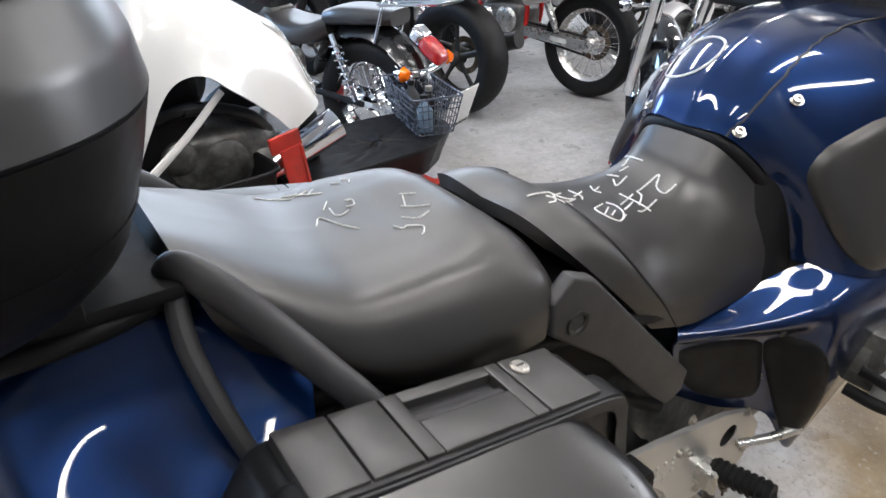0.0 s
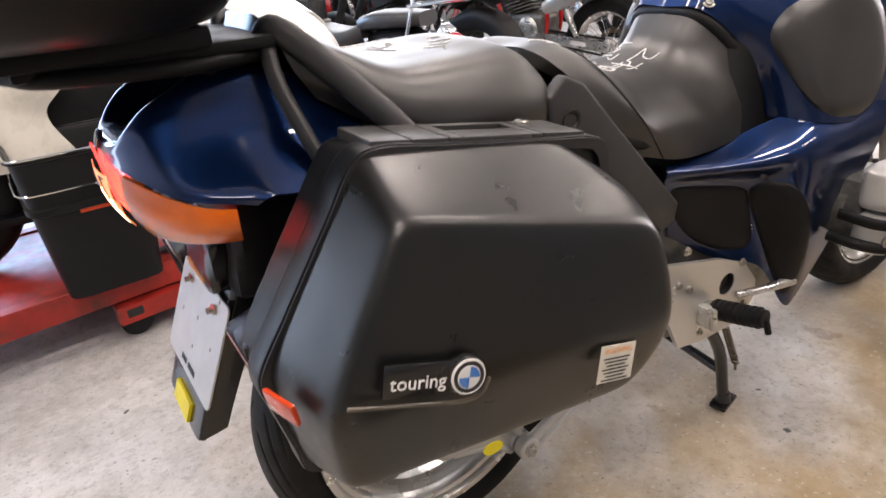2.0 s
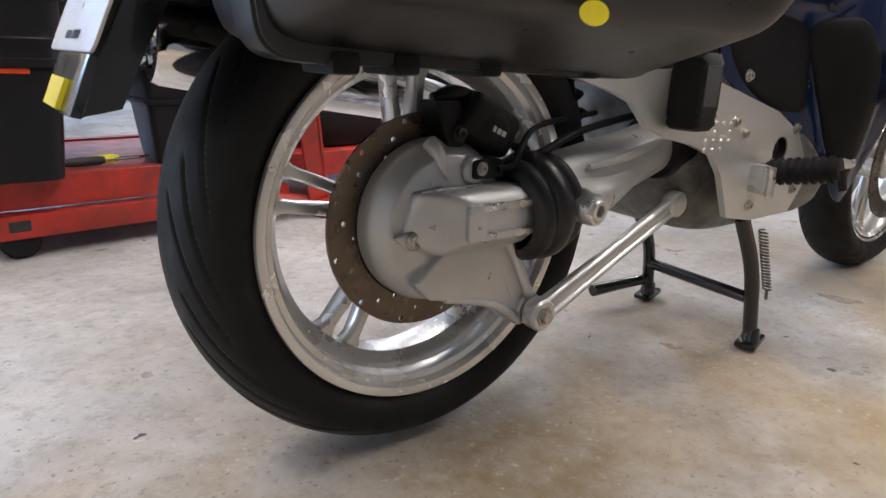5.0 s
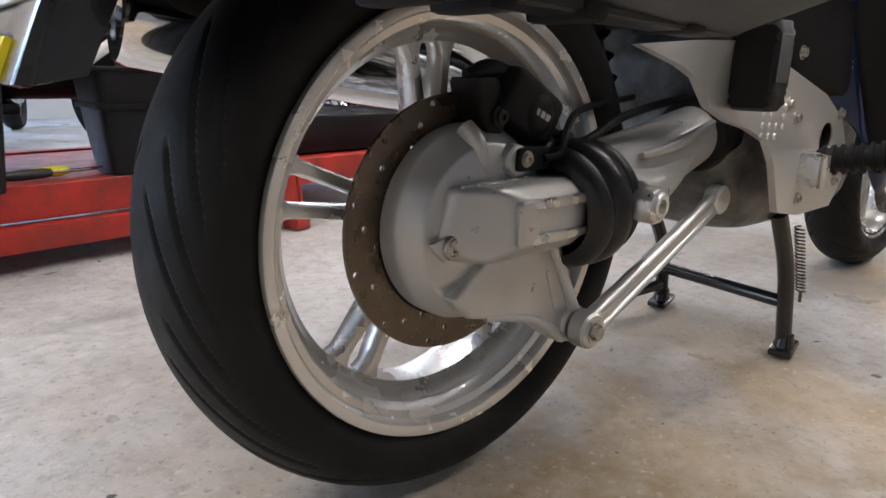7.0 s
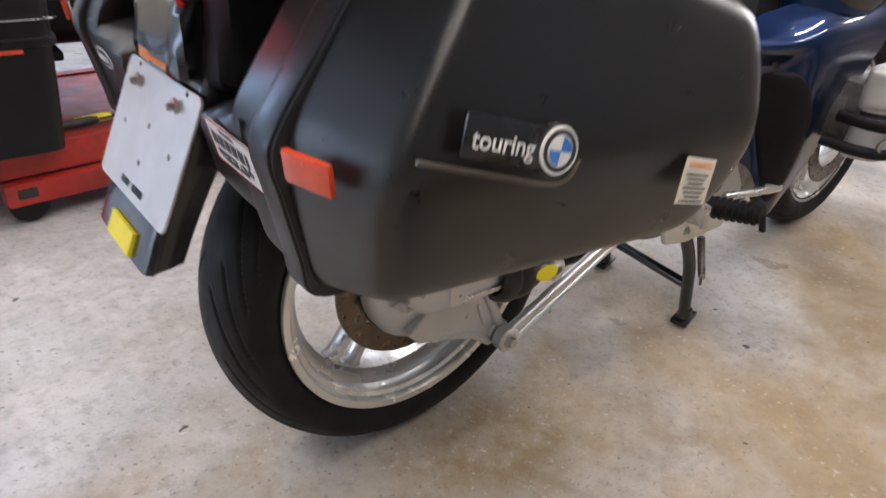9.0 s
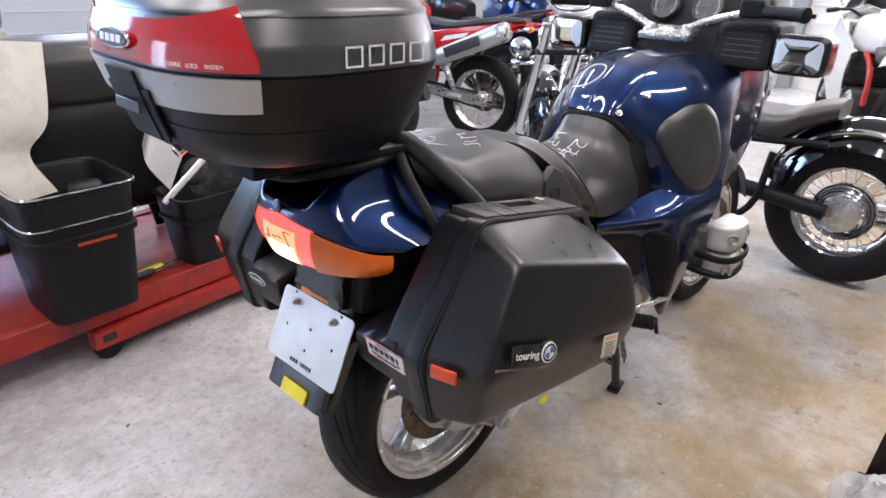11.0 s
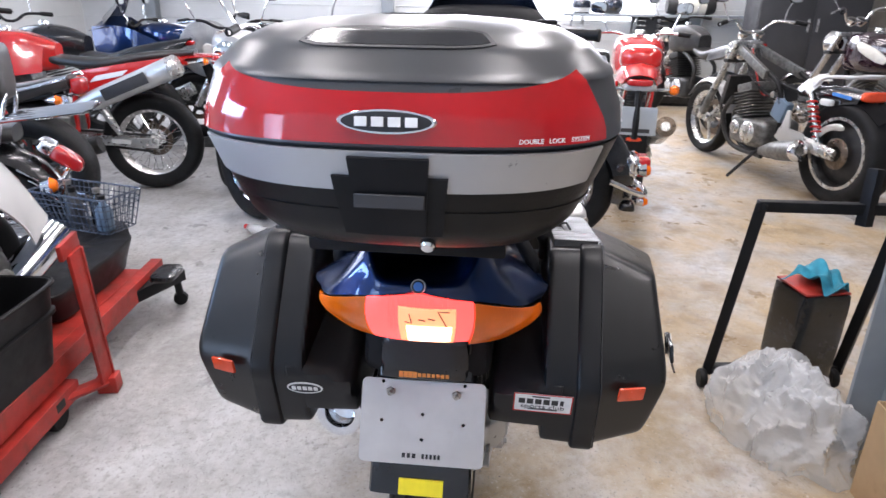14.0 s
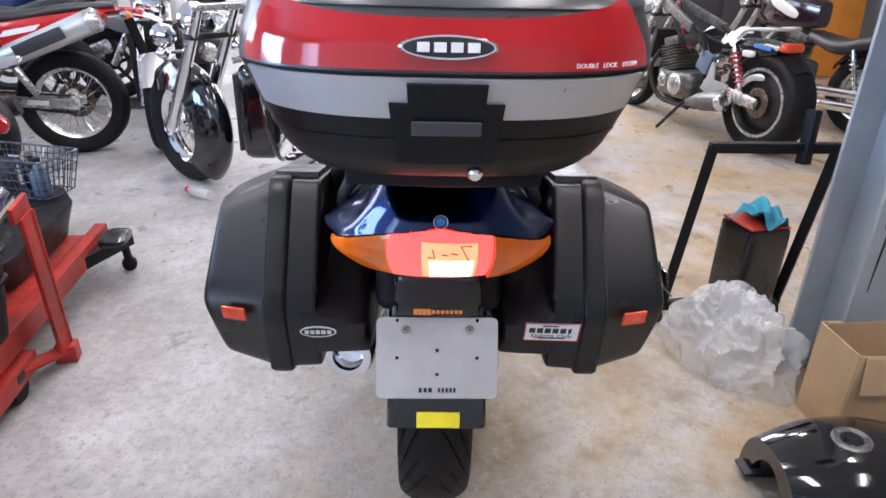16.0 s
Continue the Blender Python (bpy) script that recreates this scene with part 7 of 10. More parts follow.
def blinker(P, root, tip, r=0.032, face=(-1, 0, 0)):
    b = part("indicator", Form().tube([root, tip], 0.009, 8), M["chrome"], P)
    t = np.array(tip)
    part("indicator_bowl", Form().lathe([(0, -0.045), (r * 0.6, -0.036), (r, 0.0)], t, face, 18), M["chrome"], b)
    part("lens", Form().lathe([(0, 0.030), (r * 0.6, 0.024), (r * 0.96, 0.0)], t, face, 18), M["orange_lens"], b)


def double_shock(P, a, b, half, mat="chrome", spring="chrome"):
    for s in (-1, 1):
        p, q = np.array(a) + (0, half * s, 0), np.array(b) + (0, half * s, 0)
        sh = part("shock_absorber", Form().tube([p, q], 0.017, 10), M[mat], P)
        t = np.linspace(0.12, 0.85, 110)
        d = (q - p) / np.linalg.norm(q - p)
        u = np.cross(d, (0, 1, 0))
        co = p + np.outer(t, q - p) + 0.030 * (np.outer(np.cos(t * 62), u) + np.outer(np.sin(t * 62), (0, 1, 0)))
        part("spring", Form().tube(co, 0.0055, 6), M[spring], sh)


def teardrop_tank(P, x0, x1, z0, h, half, mat, label="", p=3.4):
    rows = []
    for s in np.linspace(0, 1, 22):
        x = x0 + (x1 - x0) * s
        w = half * (np.sin(np.pi * min(1, 0.10 + 0.62 * s + 0.18 * s * s)) ** 0.7) * (1 if s < 0.97 else 0.8)
        hh = h * (0.50 + 0.62 * np.sin(np.pi * (0.12 + 0.62 * s)) - 0.12)
        w, hh = max(w, 0.02), max(hh, 0.03)
        a = np.linspace(0, 2 * np.pi, 29)[:-1]
        e = 2 / p
        rows.append(np.stack([np.full(28, x), w * np.sign(np.cos(a)) * np.abs(np.cos(a)) ** e, z0 + hh * (0.55 * np.sign(np.sin(a)) * np.abs(np.sin(a)) ** e + 0.3)], -1))
    f = Form().grid(np.array(rows), wrap_v=True)
    o = len(f.v)
    f.f.append(tuple(range(28)))
    f.f.append(tuple(reversed(range(o - 28, o))))
    t = part("fuel_tank", f, M[mat], P, label)
    part("filler_cap", Form().lathe([(0, 0.016), (0.025, 0.015), (0.034, 0.006), (0.036, -0.01)], (x0 + 0.62 * (x1 - x0), 0, z0 + h * 0.90), (0, 0, 1), 22), M["chrome"], t)
    return t


def saddle(P, name, pts, mat="seat", label=""):
    """A padded seat: rows of (x, half width, top, thickness)."""
    rows = []
    for x, w, top, th in spline(np.array(pts), 22):
        a = np.linspace(0, 2 * np.pi, 25)[:-1]
        e = 2 / 3.2
        rows.append(np.stack([np.full(24, x), w * np.sign(np.cos(a)) * np.abs(np.cos(a)) ** e, top - th / 2 + th / 2 * np.sign(np.sin(a)) * np.abs(np.sin(a)) ** e], -1))
    f = Form().grid(np.array(rows), wrap_v=True)
    o = len(f.v)
    f.f.append(tuple(range(24)))
    f.f.append(tuple(reversed(range(o - 24, o))))
    return part(name, f, M[mat], P, label)


def frame_tubes(P, lines, r=0.015, mat="matte_black"):
    f = Form()
    for pts in lines:
        f.tube(pts, r, 10, 16)
    return part("frame", f, M[mat], P)


def blank_plate(P, at, w=0.20, h=0.12, lean=0.25, mat="grey_paint", marks=True):
    m = axes(at, (0, -1, 0), (lean, 0, 1))
    p = part("number_plate", Form().box((w, h, 0.004), m, 0.0015, 1), M[mat], P)
    if marks:
        g = Form()
        g.box((w * 0.7, h * 0.14, 0.001), m @ Matrix.Translation((0, -h * 0.34, 0.0025)), 0)
        part("print", g, M["dark_mark"], p)
    return p


# cruiser with the red teardrop lamp
c2 = thing("cruiser_motorcycle", "black cruiser motorcycle with chrome rack and red teardrop tail lamp", "motorcycle", "parked motorcycles", at=pose(1.22, 2.17, 0, 0, 0, 114))
road_wheel(c2, "rear_wheel", (0, 0, 0.30), 0.30, 0.20, 0.07, "spoke", "chrome")
road_wheel(c2, "front_wheel", (1.55, 0, 0.31), 0.31, 0.23, 0.05, "spoke", "chrome")
arch(c2, "rear_mudguard", (0, 0, 0.32), 0.355, 20, 192, 0.092, "black", 0.06, label="glossy black valanced rear mudguard")
arch(c2, "front_mudguard", (1.55, 0, 0.31), 0.345, 10, 170, 0.07, "black", 0.05)
tl = part("tail_lamp", Form().hull([], p=4, n=16, centre=(-0.350, 0, 0.580), planes=[((-0.8, 0, -0.6), 0.078), ((0.8, 0, 0.6), 0.070), ((-0.6, 0, 0.8), 0.034), ((0.6, 0, -0.8), 0.034), ((-0.75, 0, 0.35), 0.055), ((0, 1, 0), 0.046), ((0, -1, 0), 0.046)]), M["red_lens"], c2, "red teardrop tail lamp")
part("lamp_hood", Form().hull([], p=4, n=12, centre=(-0.285, 0, 0.632), planes=[((-0.8, 0, -0.6), 0.030), ((0.8, 0, 0.6), 0.045), ((-0.6, 0, 0.8), 0.036), ((0.6, 0, -0.8), 0.034), ((0, 1, 0), 0.048), ((0, -1, 0), 0.048)]), M["chrome"], tl, "chrome lamp hood")
for k in range(3):
    for s in (-1, 1):
        part("strake", Form().tube([(-0.17 - 0.035 * k, 0.092 * s, 0.560 - 0.050 * k), (-0.24 - 0.035 * k, 0.090 * s, 0.505 - 0.050 * k)], [0.005, 0.003], 8), M["chrome"], c2, "thin chrome strake")
for s in (-1, 1):
    blinker(c2, (-0.30, 0.05 * s, 0.47), (-0.31, 0.185 * s, 0.505), 0.036)
part("lamp_bar", Form().tube([(-0.30, -0.16, 0.485), (-0.305, 0, 0.475), (-0.30, 0.16, 0.485)], 0.020, 12, 10), M["chrome"], c2)
saddle(c2, "rider_seat", [(0.18, 0.10, 0.70, 0.10), (0.30, 0.15, 0.66, 0.11), (0.45, 0.15, 0.66, 0.10), (0.60, 0.08, 0.70, 0.08)])
saddle(c2, "passenger_seat", [(-0.18, 0.08, 0.74, 0.07), (-0.05, 0.11, 0.745, 0.08), (0.10, 0.12, 0.745, 0.09), (0.20, 0.10, 0.72, 0.08)])
bk = rounded(c2, "backrest", (-0.16, 0, 0.96), (0.035, 0.11, 0.115), "seat", 5, label="padded black backrest")
part("backrest_bar", Form().tube([(-0.10, -0.10, 0.60), (-0.18, -0.09, 0.84), (-0.175, 0, 0.90), (-0.18, 0.09, 0.84), (-0.10, 0.10, 0.60)], 0.009, 10, 24), M["chrome"], bk)
rack = part("luggage_rack", Form().tube([(-0.15, -0.125, 0.770), (-0.48, -0.130, 0.800), (-0.50, -0.105, 0.803), (-0.50, 0.105, 0.803), (-0.48, 0.130, 0.800), (-0.15, 0.125, 0.770)], 0.0085, 8), M["chrome"], c2, "chrome tube luggage rack")
for k in range(4):
    y = -0.072 + 0.048 * k
    part("rack_bar", Form().tube([(-0.17, y, 0.775), (-0.495, y, 0.802)], 0.0080, 8), M["chrome"], rack)
for x in (-0.18, -0.34):
    part("cross_bar", Form().tube([(x, -0.125, 0.769 - 0.08 * (x + 0.17)), (x, 0.125, 0.769 - 0.08 * (x + 0.17))], 0.0075, 8), M["chrome"], rack)
pl = blank_plate(c2, (-0.47, -0.03, 0.32), 0.24, 0.20, -0.35, "white_mark", False)
g = Form()
m = axes((-0.475, -0.03, 0.32), (0, -1, 0), (-0.35, 0, 1))
for k in range(7):
    g.box((0.022, 0.016, 0.001), m @ Matrix.Translation((-0.085 + 0.028 * k, -0.078, 0.004)), 0)
part("print", g, M["dark_mark"], pl)
part("plate_bracket", Form().tube([(-0.32, -0.02, 0.42), (-0.44, -0.03, 0.36)], 0.012, 8), M["grime"], c2)
teardrop_tank(c2, 0.55, 1.12, 0.70, 0.24, 0.16, "black")
engine_lump(c2, 0.72, 0.44, cyl="v", mat="engine")
pipe(c2, "exhaust", [(0.80, -0.16, 0.42), (0.55, -0.20, 0.25), (0.2, -0.20, 0.24), (-0.35, -0.21, 0.27)], [0.022, 0.024, 0.038, 0.042], "chrome", "chrome exhaust pipe")
fork(c2, (1.55, 0, 0.31), (1.16, 0, 0.95))
bars(c2, 1.10, 1.02, 0.40, 0.06, 0.20)
double_shock(c2, (0.02, 0, 0.32), (0.14, 0, 0.62), 0.11)
frame_tubes(c2, [[(0.0, -0.09, 0.30), (0.35, -0.08, 0.32), (0.55, -0.08, 0.22), (1.0, -0.06, 0.25), (1.12, 0, 0.75)], [(0.0, 0.09, 0.30), (0.35, 0.08, 0.32), (0.55, 0.08, 0.22), (1.0, 0.06, 0.25), (1.12, 0, 0.75)]])
lamp_round(c2, "headlamp", (1.30, 0, 0.84), (1, 0, -0.05), 0.09, 0.12, "chrome", "mirror")

# fat-tyred street motorcycle behind it
c3 = thing("street_motorcycle", "dark street motorcycle with a wide black rear tyre", "motorcycle", "parked motorcycles", at=pose(1.98, 2.52, 0, 0, 0, 104))
road_wheel(c3, "rear_wheel", (0, 0, 0.33), 0.33, 0.215, 0.095, "cast", "grime", knobs=False, disc=0.11)
road_wheel(c3, "front_wheel", (1.42, 0, 0.31), 0.31, 0.22, 0.06, "cast", "grime", disc=0.13)
fork(c3, (1.42, 0, 0.31), (1.08, 0, 0.92), mat="grime")
teardrop_tank(c3, 0.50, 1.02, 0.74, 0.26, 0.15, "grime")
saddle(c3, "seat", [(-0.28, 0.07, 0.86, 0.07), (-0.05, 0.12, 0.82, 0.10), (0.25, 0.14, 0.78, 0.11), (0.52, 0.09, 0.80, 0.09)])
engine_lump(c3, 0.66, 0.46, mat="grime")
arch(c3, "rear_mudguard", (0, 0, 0.36), 0.37, 50, 118, 0.08, "matte_black", 0.03)
rounded(c3, "tail_lamp", (-0.315, 0, 0.80), (0.035, 0.055, 0.045), "red_lens", 4, 12, label="red tail lamp")
for s in (-1, 1):
    part("grab_rail", Form().tube([(0.10, 0.12 * s, 0.77), (-0.10, 0.12 * s, 0.80), (-0.30, 0.10 * s, 0.855)], 0.010, 8, 14), M["chrome"], c3)
    blinker(c3, (-0.22, 0.06 * s, 0.74), (-0.25, 0.16 * s, 0.745), 0.028)
bars(c3, 1.04, 1.02)
pipe(c3, "silencer", [(0.55, -0.15, 0.25), (0.2, -0.17, 0.30), (-0.3, -0.19, 0.44)], [0.025, 0.05, 0.052], "grime")
part("swingarm", Form().tube([(0.0, -0.12, 0.33), (0.5, -0.11, 0.38)], 0.026, 10).tube([(0.0, 0.12, 0.33), (0.5, 0.11, 0.38)], 0.026, 10), M["grime"], c3)
lamp_round(c3, "headlamp", (1.20, 0, 0.88), (1, 0, 0), 0.09, 0.12, "black", "mirror")
frame_tubes(c3, [[(0.45, 0.1, 0.35), (0.4, 0.1, 0.65), (-0.2, 0.08, 0.76)], [(0.45, -0.1, 0.35), (0.4, -0.1, 0.65), (-0.2, -0.08, 0.76)], [(0.45, 0.09, 0.3), (0.8, 0.09, 0.25), (1.04, 0, 0.7)]])

# red and white dual-sport motorcycle, tail towards the aisle
c4 = thing("dual_sport_motorcycle", "red and white dual-sport motorcycle with spoked wheels and a silver silencer", "motorcycle", "parked motorcycles", at=pose(2.86, 2.305, 0, 0, 0, 104))
road_wheel(c4, "rear_wheel", (0, 0, 0.325), 0.325, 0.228, 0.068, "spoke", "rim", disc=0.11)
road_wheel(c4, "front_wheel", (1.46, 0, 0.345), 0.345, 0.27, 0.048, "spoke", "chrome", knobs=True, disc=0.13)
part("swingarm", Form().box((0.50, 0.028, 0.062), pose(0.20, -0.085, 0.345, 0, -5, 0), 0.006).box((0.50, 0.028, 0.062), pose(0.20, 0.085, 0.345, 0, -5, 0), 0.006), M["alloy"], c4, "bare alloy swingarm")
part("sticker", Form().box((0.12, 0.002, 0.030), pose(0.18, 0.1005, 0.345, 0, -5, 0), 0), M["white_mark"], c4)
part("chain", Form().tube([(0.0, 0.055, 0.375), (0.5, 0.055, 0.42)], 0.008, 6).tube([(0.0, 0.055, 0.265), (0.5, 0.055, 0.34)], 0.008, 6), M["grime"], c4)
sl = part("silencer", Form().tube([(0.40, 0.16, 0.575), (0.26, 0.17, 0.635), (-0.26, 0.185, 0.845)], [0.040, 0.062, 0.070], 20, flat=0.85), M["sheet_alloy"], c4, "brushed alloy silencer")
part("end_cap", Form().lathe([(0, 0.0), (0.024, 0.0), (0.028, 0.012), (0.058, 0.014), (0.069, 0.0), (0.071, -0.05)], (-0.26, 0.185, 0.845), (-0.52, 0.015, 0.21), 24), M["alloy"], sl)
part("heat_guard", Form().box((0.30, 0.010, 0.072), pose(0.06, 0.245, 0.722, 0, 22, 0), 0.004), M["trim"], sl, "dark heat guard")
tailp = [[(-0.46, 0, 0.900), (-0.46, 0.07, 0.893)], [(-0.25, 0, 0.905), (-0.25, 0.10, 0.875)], [(0.0, 0, 0.890), (0.0, 0.125, 0.800)], [(0.26, 0, 0.86), (0.26, 0.13, 0.76)]]
part("tail_panel", Form().grid(both_sides(sheet(tailp, 16, 8)), thick=0.006), M["red_body"], c4, "red tail panel")
part("rear_mudguard", Form().grid(both_sides(sheet([[(-0.60, 0, 0.83), (-0.60, 0.05, 0.81)], [(-0.44, 0, 0.885), (-0.44, 0.075, 0.862)], [(-0.2, 0, 0.86), (-0.2, 0.09, 0.83)]], 12, 8)), thick=0.005), M["white_body"], c4)
saddle(c4, "seat", [(-0.34, 0.06, 0.930, 0.035), (-0.05, 0.09, 0.915, 0.055), (0.25, 0.11, 0.875, 0.065), (0.55, 0.08, 0.90, 0.06)])
for s in (-1, 1):
    pn = part("side_panel", Form().prism([(0.44, 0.66), (0.40, 0.80), (0.05, 0.855), (-0.26, 0.895), (-0.30, 0.870), (-0.02, 0.780), (0.20, 0.700)], 0.012, axes((0, (0.128 if s > 0 else -0.116), 0), (1, 0, 0), (0, 0, 1)), 0.004), M["red_body"], c4, "red side panel with white flash")
    part("white_flash", Form().prism([(0.30, 0.735), (0.26, 0.775), (0.06, 0.812), (0.10, 0.775)], 0.003, axes((0, 0.1305 * s + (0.0015 if s < 0 else 0.0015), 0), (1, 0, 0), (0, 0, 1)), 0.0005), M["white_mark"], pn)
for s in (-1, 1):
    blinker(c4, (-0.40, 0.05 * s, 0.86), (-0.42, 0.15 * s, 0.865), 0.026)
    part("shroud", Form().grid(sheet([[(0.55, 0.10 * s, 0.95), (0.56, 0.16 * s, 0.80)], [(0.80, 0.14 * s, 0.98), (0.84, 0.20 * s, 0.76)], [(1.02, 0.12 * s, 0.90), (1.0, 0.17 * s, 0.66)]], 12, 8), thick=0.005), M["red_body"], c4)
rounded(c4, "tail_lamp", (-0.47, 0, 0.865), (0.03, 0.06, 0.03), "red_lens", 4, 10)
teardrop_tank(c4, 0.50, 0.98, 0.84, 0.24, 0.14, "red_body")
engine_lump(c4, 0.62, 0.50, half=(0.18, 0.12, 0.16))
fork(c4, (1.46, 0, 0.345), (1.06, 0, 1.02), mat="alloy")
arch(c4, "front_mudguard", (1.40, 0, 0.47), 0.34, 40, 150, 0.07, "white_body", 0.03)
bars(c4, 1.02, 1.10, 0.40, 0.05, 0.10)
part("plate_stay", Form().tube([(-0.40, 0.0, 0.83), (-0.46, 0.0, 0.62)], 0.03, 10, flat=0.3), M["matte_black"], c4)
part("footpeg_bracket", Form().tube([(0.30, 0.13, 0.66), (0.22, 0.15, 0.52), (0.16, 0.15, 0.40)], [0.02, 0.024, 0.016], 10, 10), M["alloy"], c4)
frame_tubes(c4, [[(0.45, 0.08, 0.4), (0.35, 0.09, 0.72), (-0.3, 0.07, 0.85)], [(0.45, -0.08, 0.4), (0.35, -0.09, 0.72), (-0.3, -0.07, 0.85)], [(0.4, 0.0, 0.35), (0.75, 0, 0.25), (1.0, 0, 0.75)]], 0.016, "red_body")

# long black touring cruiser standing across, behind the front wheel
c6 = thing("black_tourer", "black touring cruiser with chrome forks and deep black mudguards", "motorcycle", "parked motorcycles", at=pose(2.20, -0.375, 0, 0, 0, 91.5))
road_wheel(c6, "rear_wheel", (0, 0, 0.325), 0.325, 0.205, 0.085, "spoke", "chrome")
part("shaft_hub", Form().lathe([(0, 0.10), (0.05, 0.098), (0.085, 0.085), (0.10, 0.06), (0.125, 0.045), (0.13, 0.03)], (0, 0, 0.325), (0, 1, 0), 36), M["alloy"], c6, "ribbed bright shaft hub")
for k in range(4):
    part("hub_rib", Form().lathe([(0.080 + 0.012 * k, 0.0), (0.086 + 0.012 * k, 0.004), (0.090 + 0.012 * k, 0.0)], (0, 0.088 - 0.012 * k, 0.325), (0, 1, 0), 36), M["chrome"], c6)
arch(c6, "rear_mudguard", (-0.03, 0, 0.340), 0.390, 12, 197, 0.120, "deep_black", 0.125, label="deep glossy black rear mudguard")
part("mudguard_tip", Form().hull([], p=5, n=12, centre=(-0.395, 0, 0.225), planes=[((-1, 0, 0.2), 0.035), ((1, 0, 0), 0.05), ((0, 1, 0), 0.105), ((0, -1, 0), 0.105), ((0, 0, 1), 0.03), ((0, 0, -1), 0.02)]), M["black"], c6)
for s in (-1, 1):
    aa = np.radians(np.linspace(32, 100, 18))
    part("chrome_trim", Form().tube([(-0.03 + 0.345 * np.cos(a), 0.122 * s, 0.345 + 0.345 * np.sin(a)) for a in aa], 0.011, 8), M["chrome"], c6)
lamp = rounded(c6, "tail_lamp", (-0.45, 0.0, 0.445), (0.04, 0.075, 0.055), "red_lens", 5, 12, label="red tail lamp in chrome")
part("lamp_base", Form().hull([], p=5, n=10, centre=(-0.40, 0.0, 0.445), planes=[((1, 0, 0), 0.03), ((-1, 0, 0), 0.03), ((0, 1, 0), 0.08), ((0, -1, 0), 0.08), ((0, 0, 1), 0.06), ((0, 0, -1), 0.06)]), M["chrome"], lamp)
part("rear_bar", Form().tube([(-0.26, 0.20, 0.40), (-0.43, 0.18, 0.33), (-0.48, 0, 0.31), (-0.43, -0.18, 0.33), (-0.26, -0.20, 0.40)], 0.015, 10, 30), M["chrome"], c6, "chrome rear bumper bar")
for s in (-1, 1):
    blinker(c6, (-0.42, 0.07 * s, 0.47), (-0.44, 0.16 * s, 0.455), 0.034)
    blinker(c6, (-0.42, 0.05 * s, 0.27), (-0.46, 0.10 * s, 0.27), 0.026)
saddle(c6, "seat", [(0.10, 0.11, 0.79, 0.08), (0.20, 0.16, 0.77, 0.11), (0.35, 0.18, 0.72, 0.14), (0.75, 0.11, 0.76, 0.10)])
teardrop_tank(c6, 0.70, 1.30, 0.74, 0.28, 0.19, "deep_black")
engine_lump(c6, 0.88, 0.44, half=(0.26, 0.18, 0.18), cyl="v", mat="engine")
pipe(c6, "exhaust", [(0.8, -0.22, 0.30), (0.3, -0.24, 0.24), (-0.30, -0.25, 0.27)], [0.03, 0.05, 0.055], "chrome")
part("swingarm", Form().tube([(0.05, 0.13, 0.33), (0.50, 0.14, 0.38), (0.62, 0.14, 0.42)], 0.035, 12), M["matte_black"], c6)
frame_tubes(c6, [[(0.3, 0.16, 0.55), (0.34, 0.17, 0.30), (0.5, 0.16, 0.22), (1.0, 0.15, 0.22), (1.30, 0.03, 0.80)], [(0.1, 0.15, 0.62), (0.5, 0.16, 0.60), (0.7, 0.14, 0.70)]], 0.016)
for s in (-1, 1):
    part("crash_bar", Form().tube([(1.28, 0.04 * s, 0.66), (1.24, 0.26 * s, 0.60), (1.20, 0.33 * s, 0.42), (1.18, 0.24 * s, 0.26), (1.16, 0.05 * s, 0.22)], 0.013, 10, 30), M["deep_black"], c6)
    part("footboard", Form().box((0.24, 0.09, 0.018), Matrix.Translation((1.02, 0.25 * s, 0.27)), 0.006), M["black"], c6)
part("side_stand", Form().tube([(0.60, 0.16, 0.26), (0.62, 0.27, 0.02)], 0.013, 8), M["matte_black"], c6)
rounded(c6, "radiator_cowl", (1.30, 0, 0.46), (0.10, 0.15, 0.25), "deep_black", 6, 14, label="black radiator cowl")
part("radiator_core", Form().box((0.02, 0.24, 0.40), Matrix.Translation((1.405, 0, 0.46)), 0.004), M["grime"], c6)
# front end, turned on its steering head
fixed = set(c6.children)
AX = 1.84
road_wheel(c6, "front_wheel", (AX, 0, 0.325), 0.325, 0.22, 0.068, "spoke", "chrome", disc=0.14)
arch(c6, "front_mudguard", (AX, 0, 0.325), 0.358, 55, 232, 0.104, "deep_black", 0.15, label="deep glossy black front mudguard")
fork(c6, (AX, 0, 0.325), (AX - 0.40, 0, 0.98), 0.105, 0.028)
lamp_round(c6, "headlamp", (AX - 0.18, 0, 0.90), (1, 0, -0.03), 0.095, 0.14, "chrome", "mirror", "chrome headlamp")
for s in (-1, 1):
    lamp_round(c6, "spot_lamp", (AX - 0.18, 0.19 * s, 0.84), (1, 0, -0.03), 0.06, 0.09, "chrome", "mirror")
    blinker(c6, (AX - 0.22, 0.12 * s, 0.76), (AX - 0.21, 0.22 * s, 0.76), 0.03, (1, 0, 0))
bars(c6, AX - 0.44, 1.06, 0.44, 0.07, 0.26)
steer = Matrix.Translation((AX - 0.30, 0, 0)) @ Matrix.Rotation(radians(-40), 4, "Z") @ Matrix.Translation((0.30 - AX, 0, 0))
for ob in c6.children:
    if ob not in fixed:
        ob.matrix_basis = steer @ ob.matrix_basis

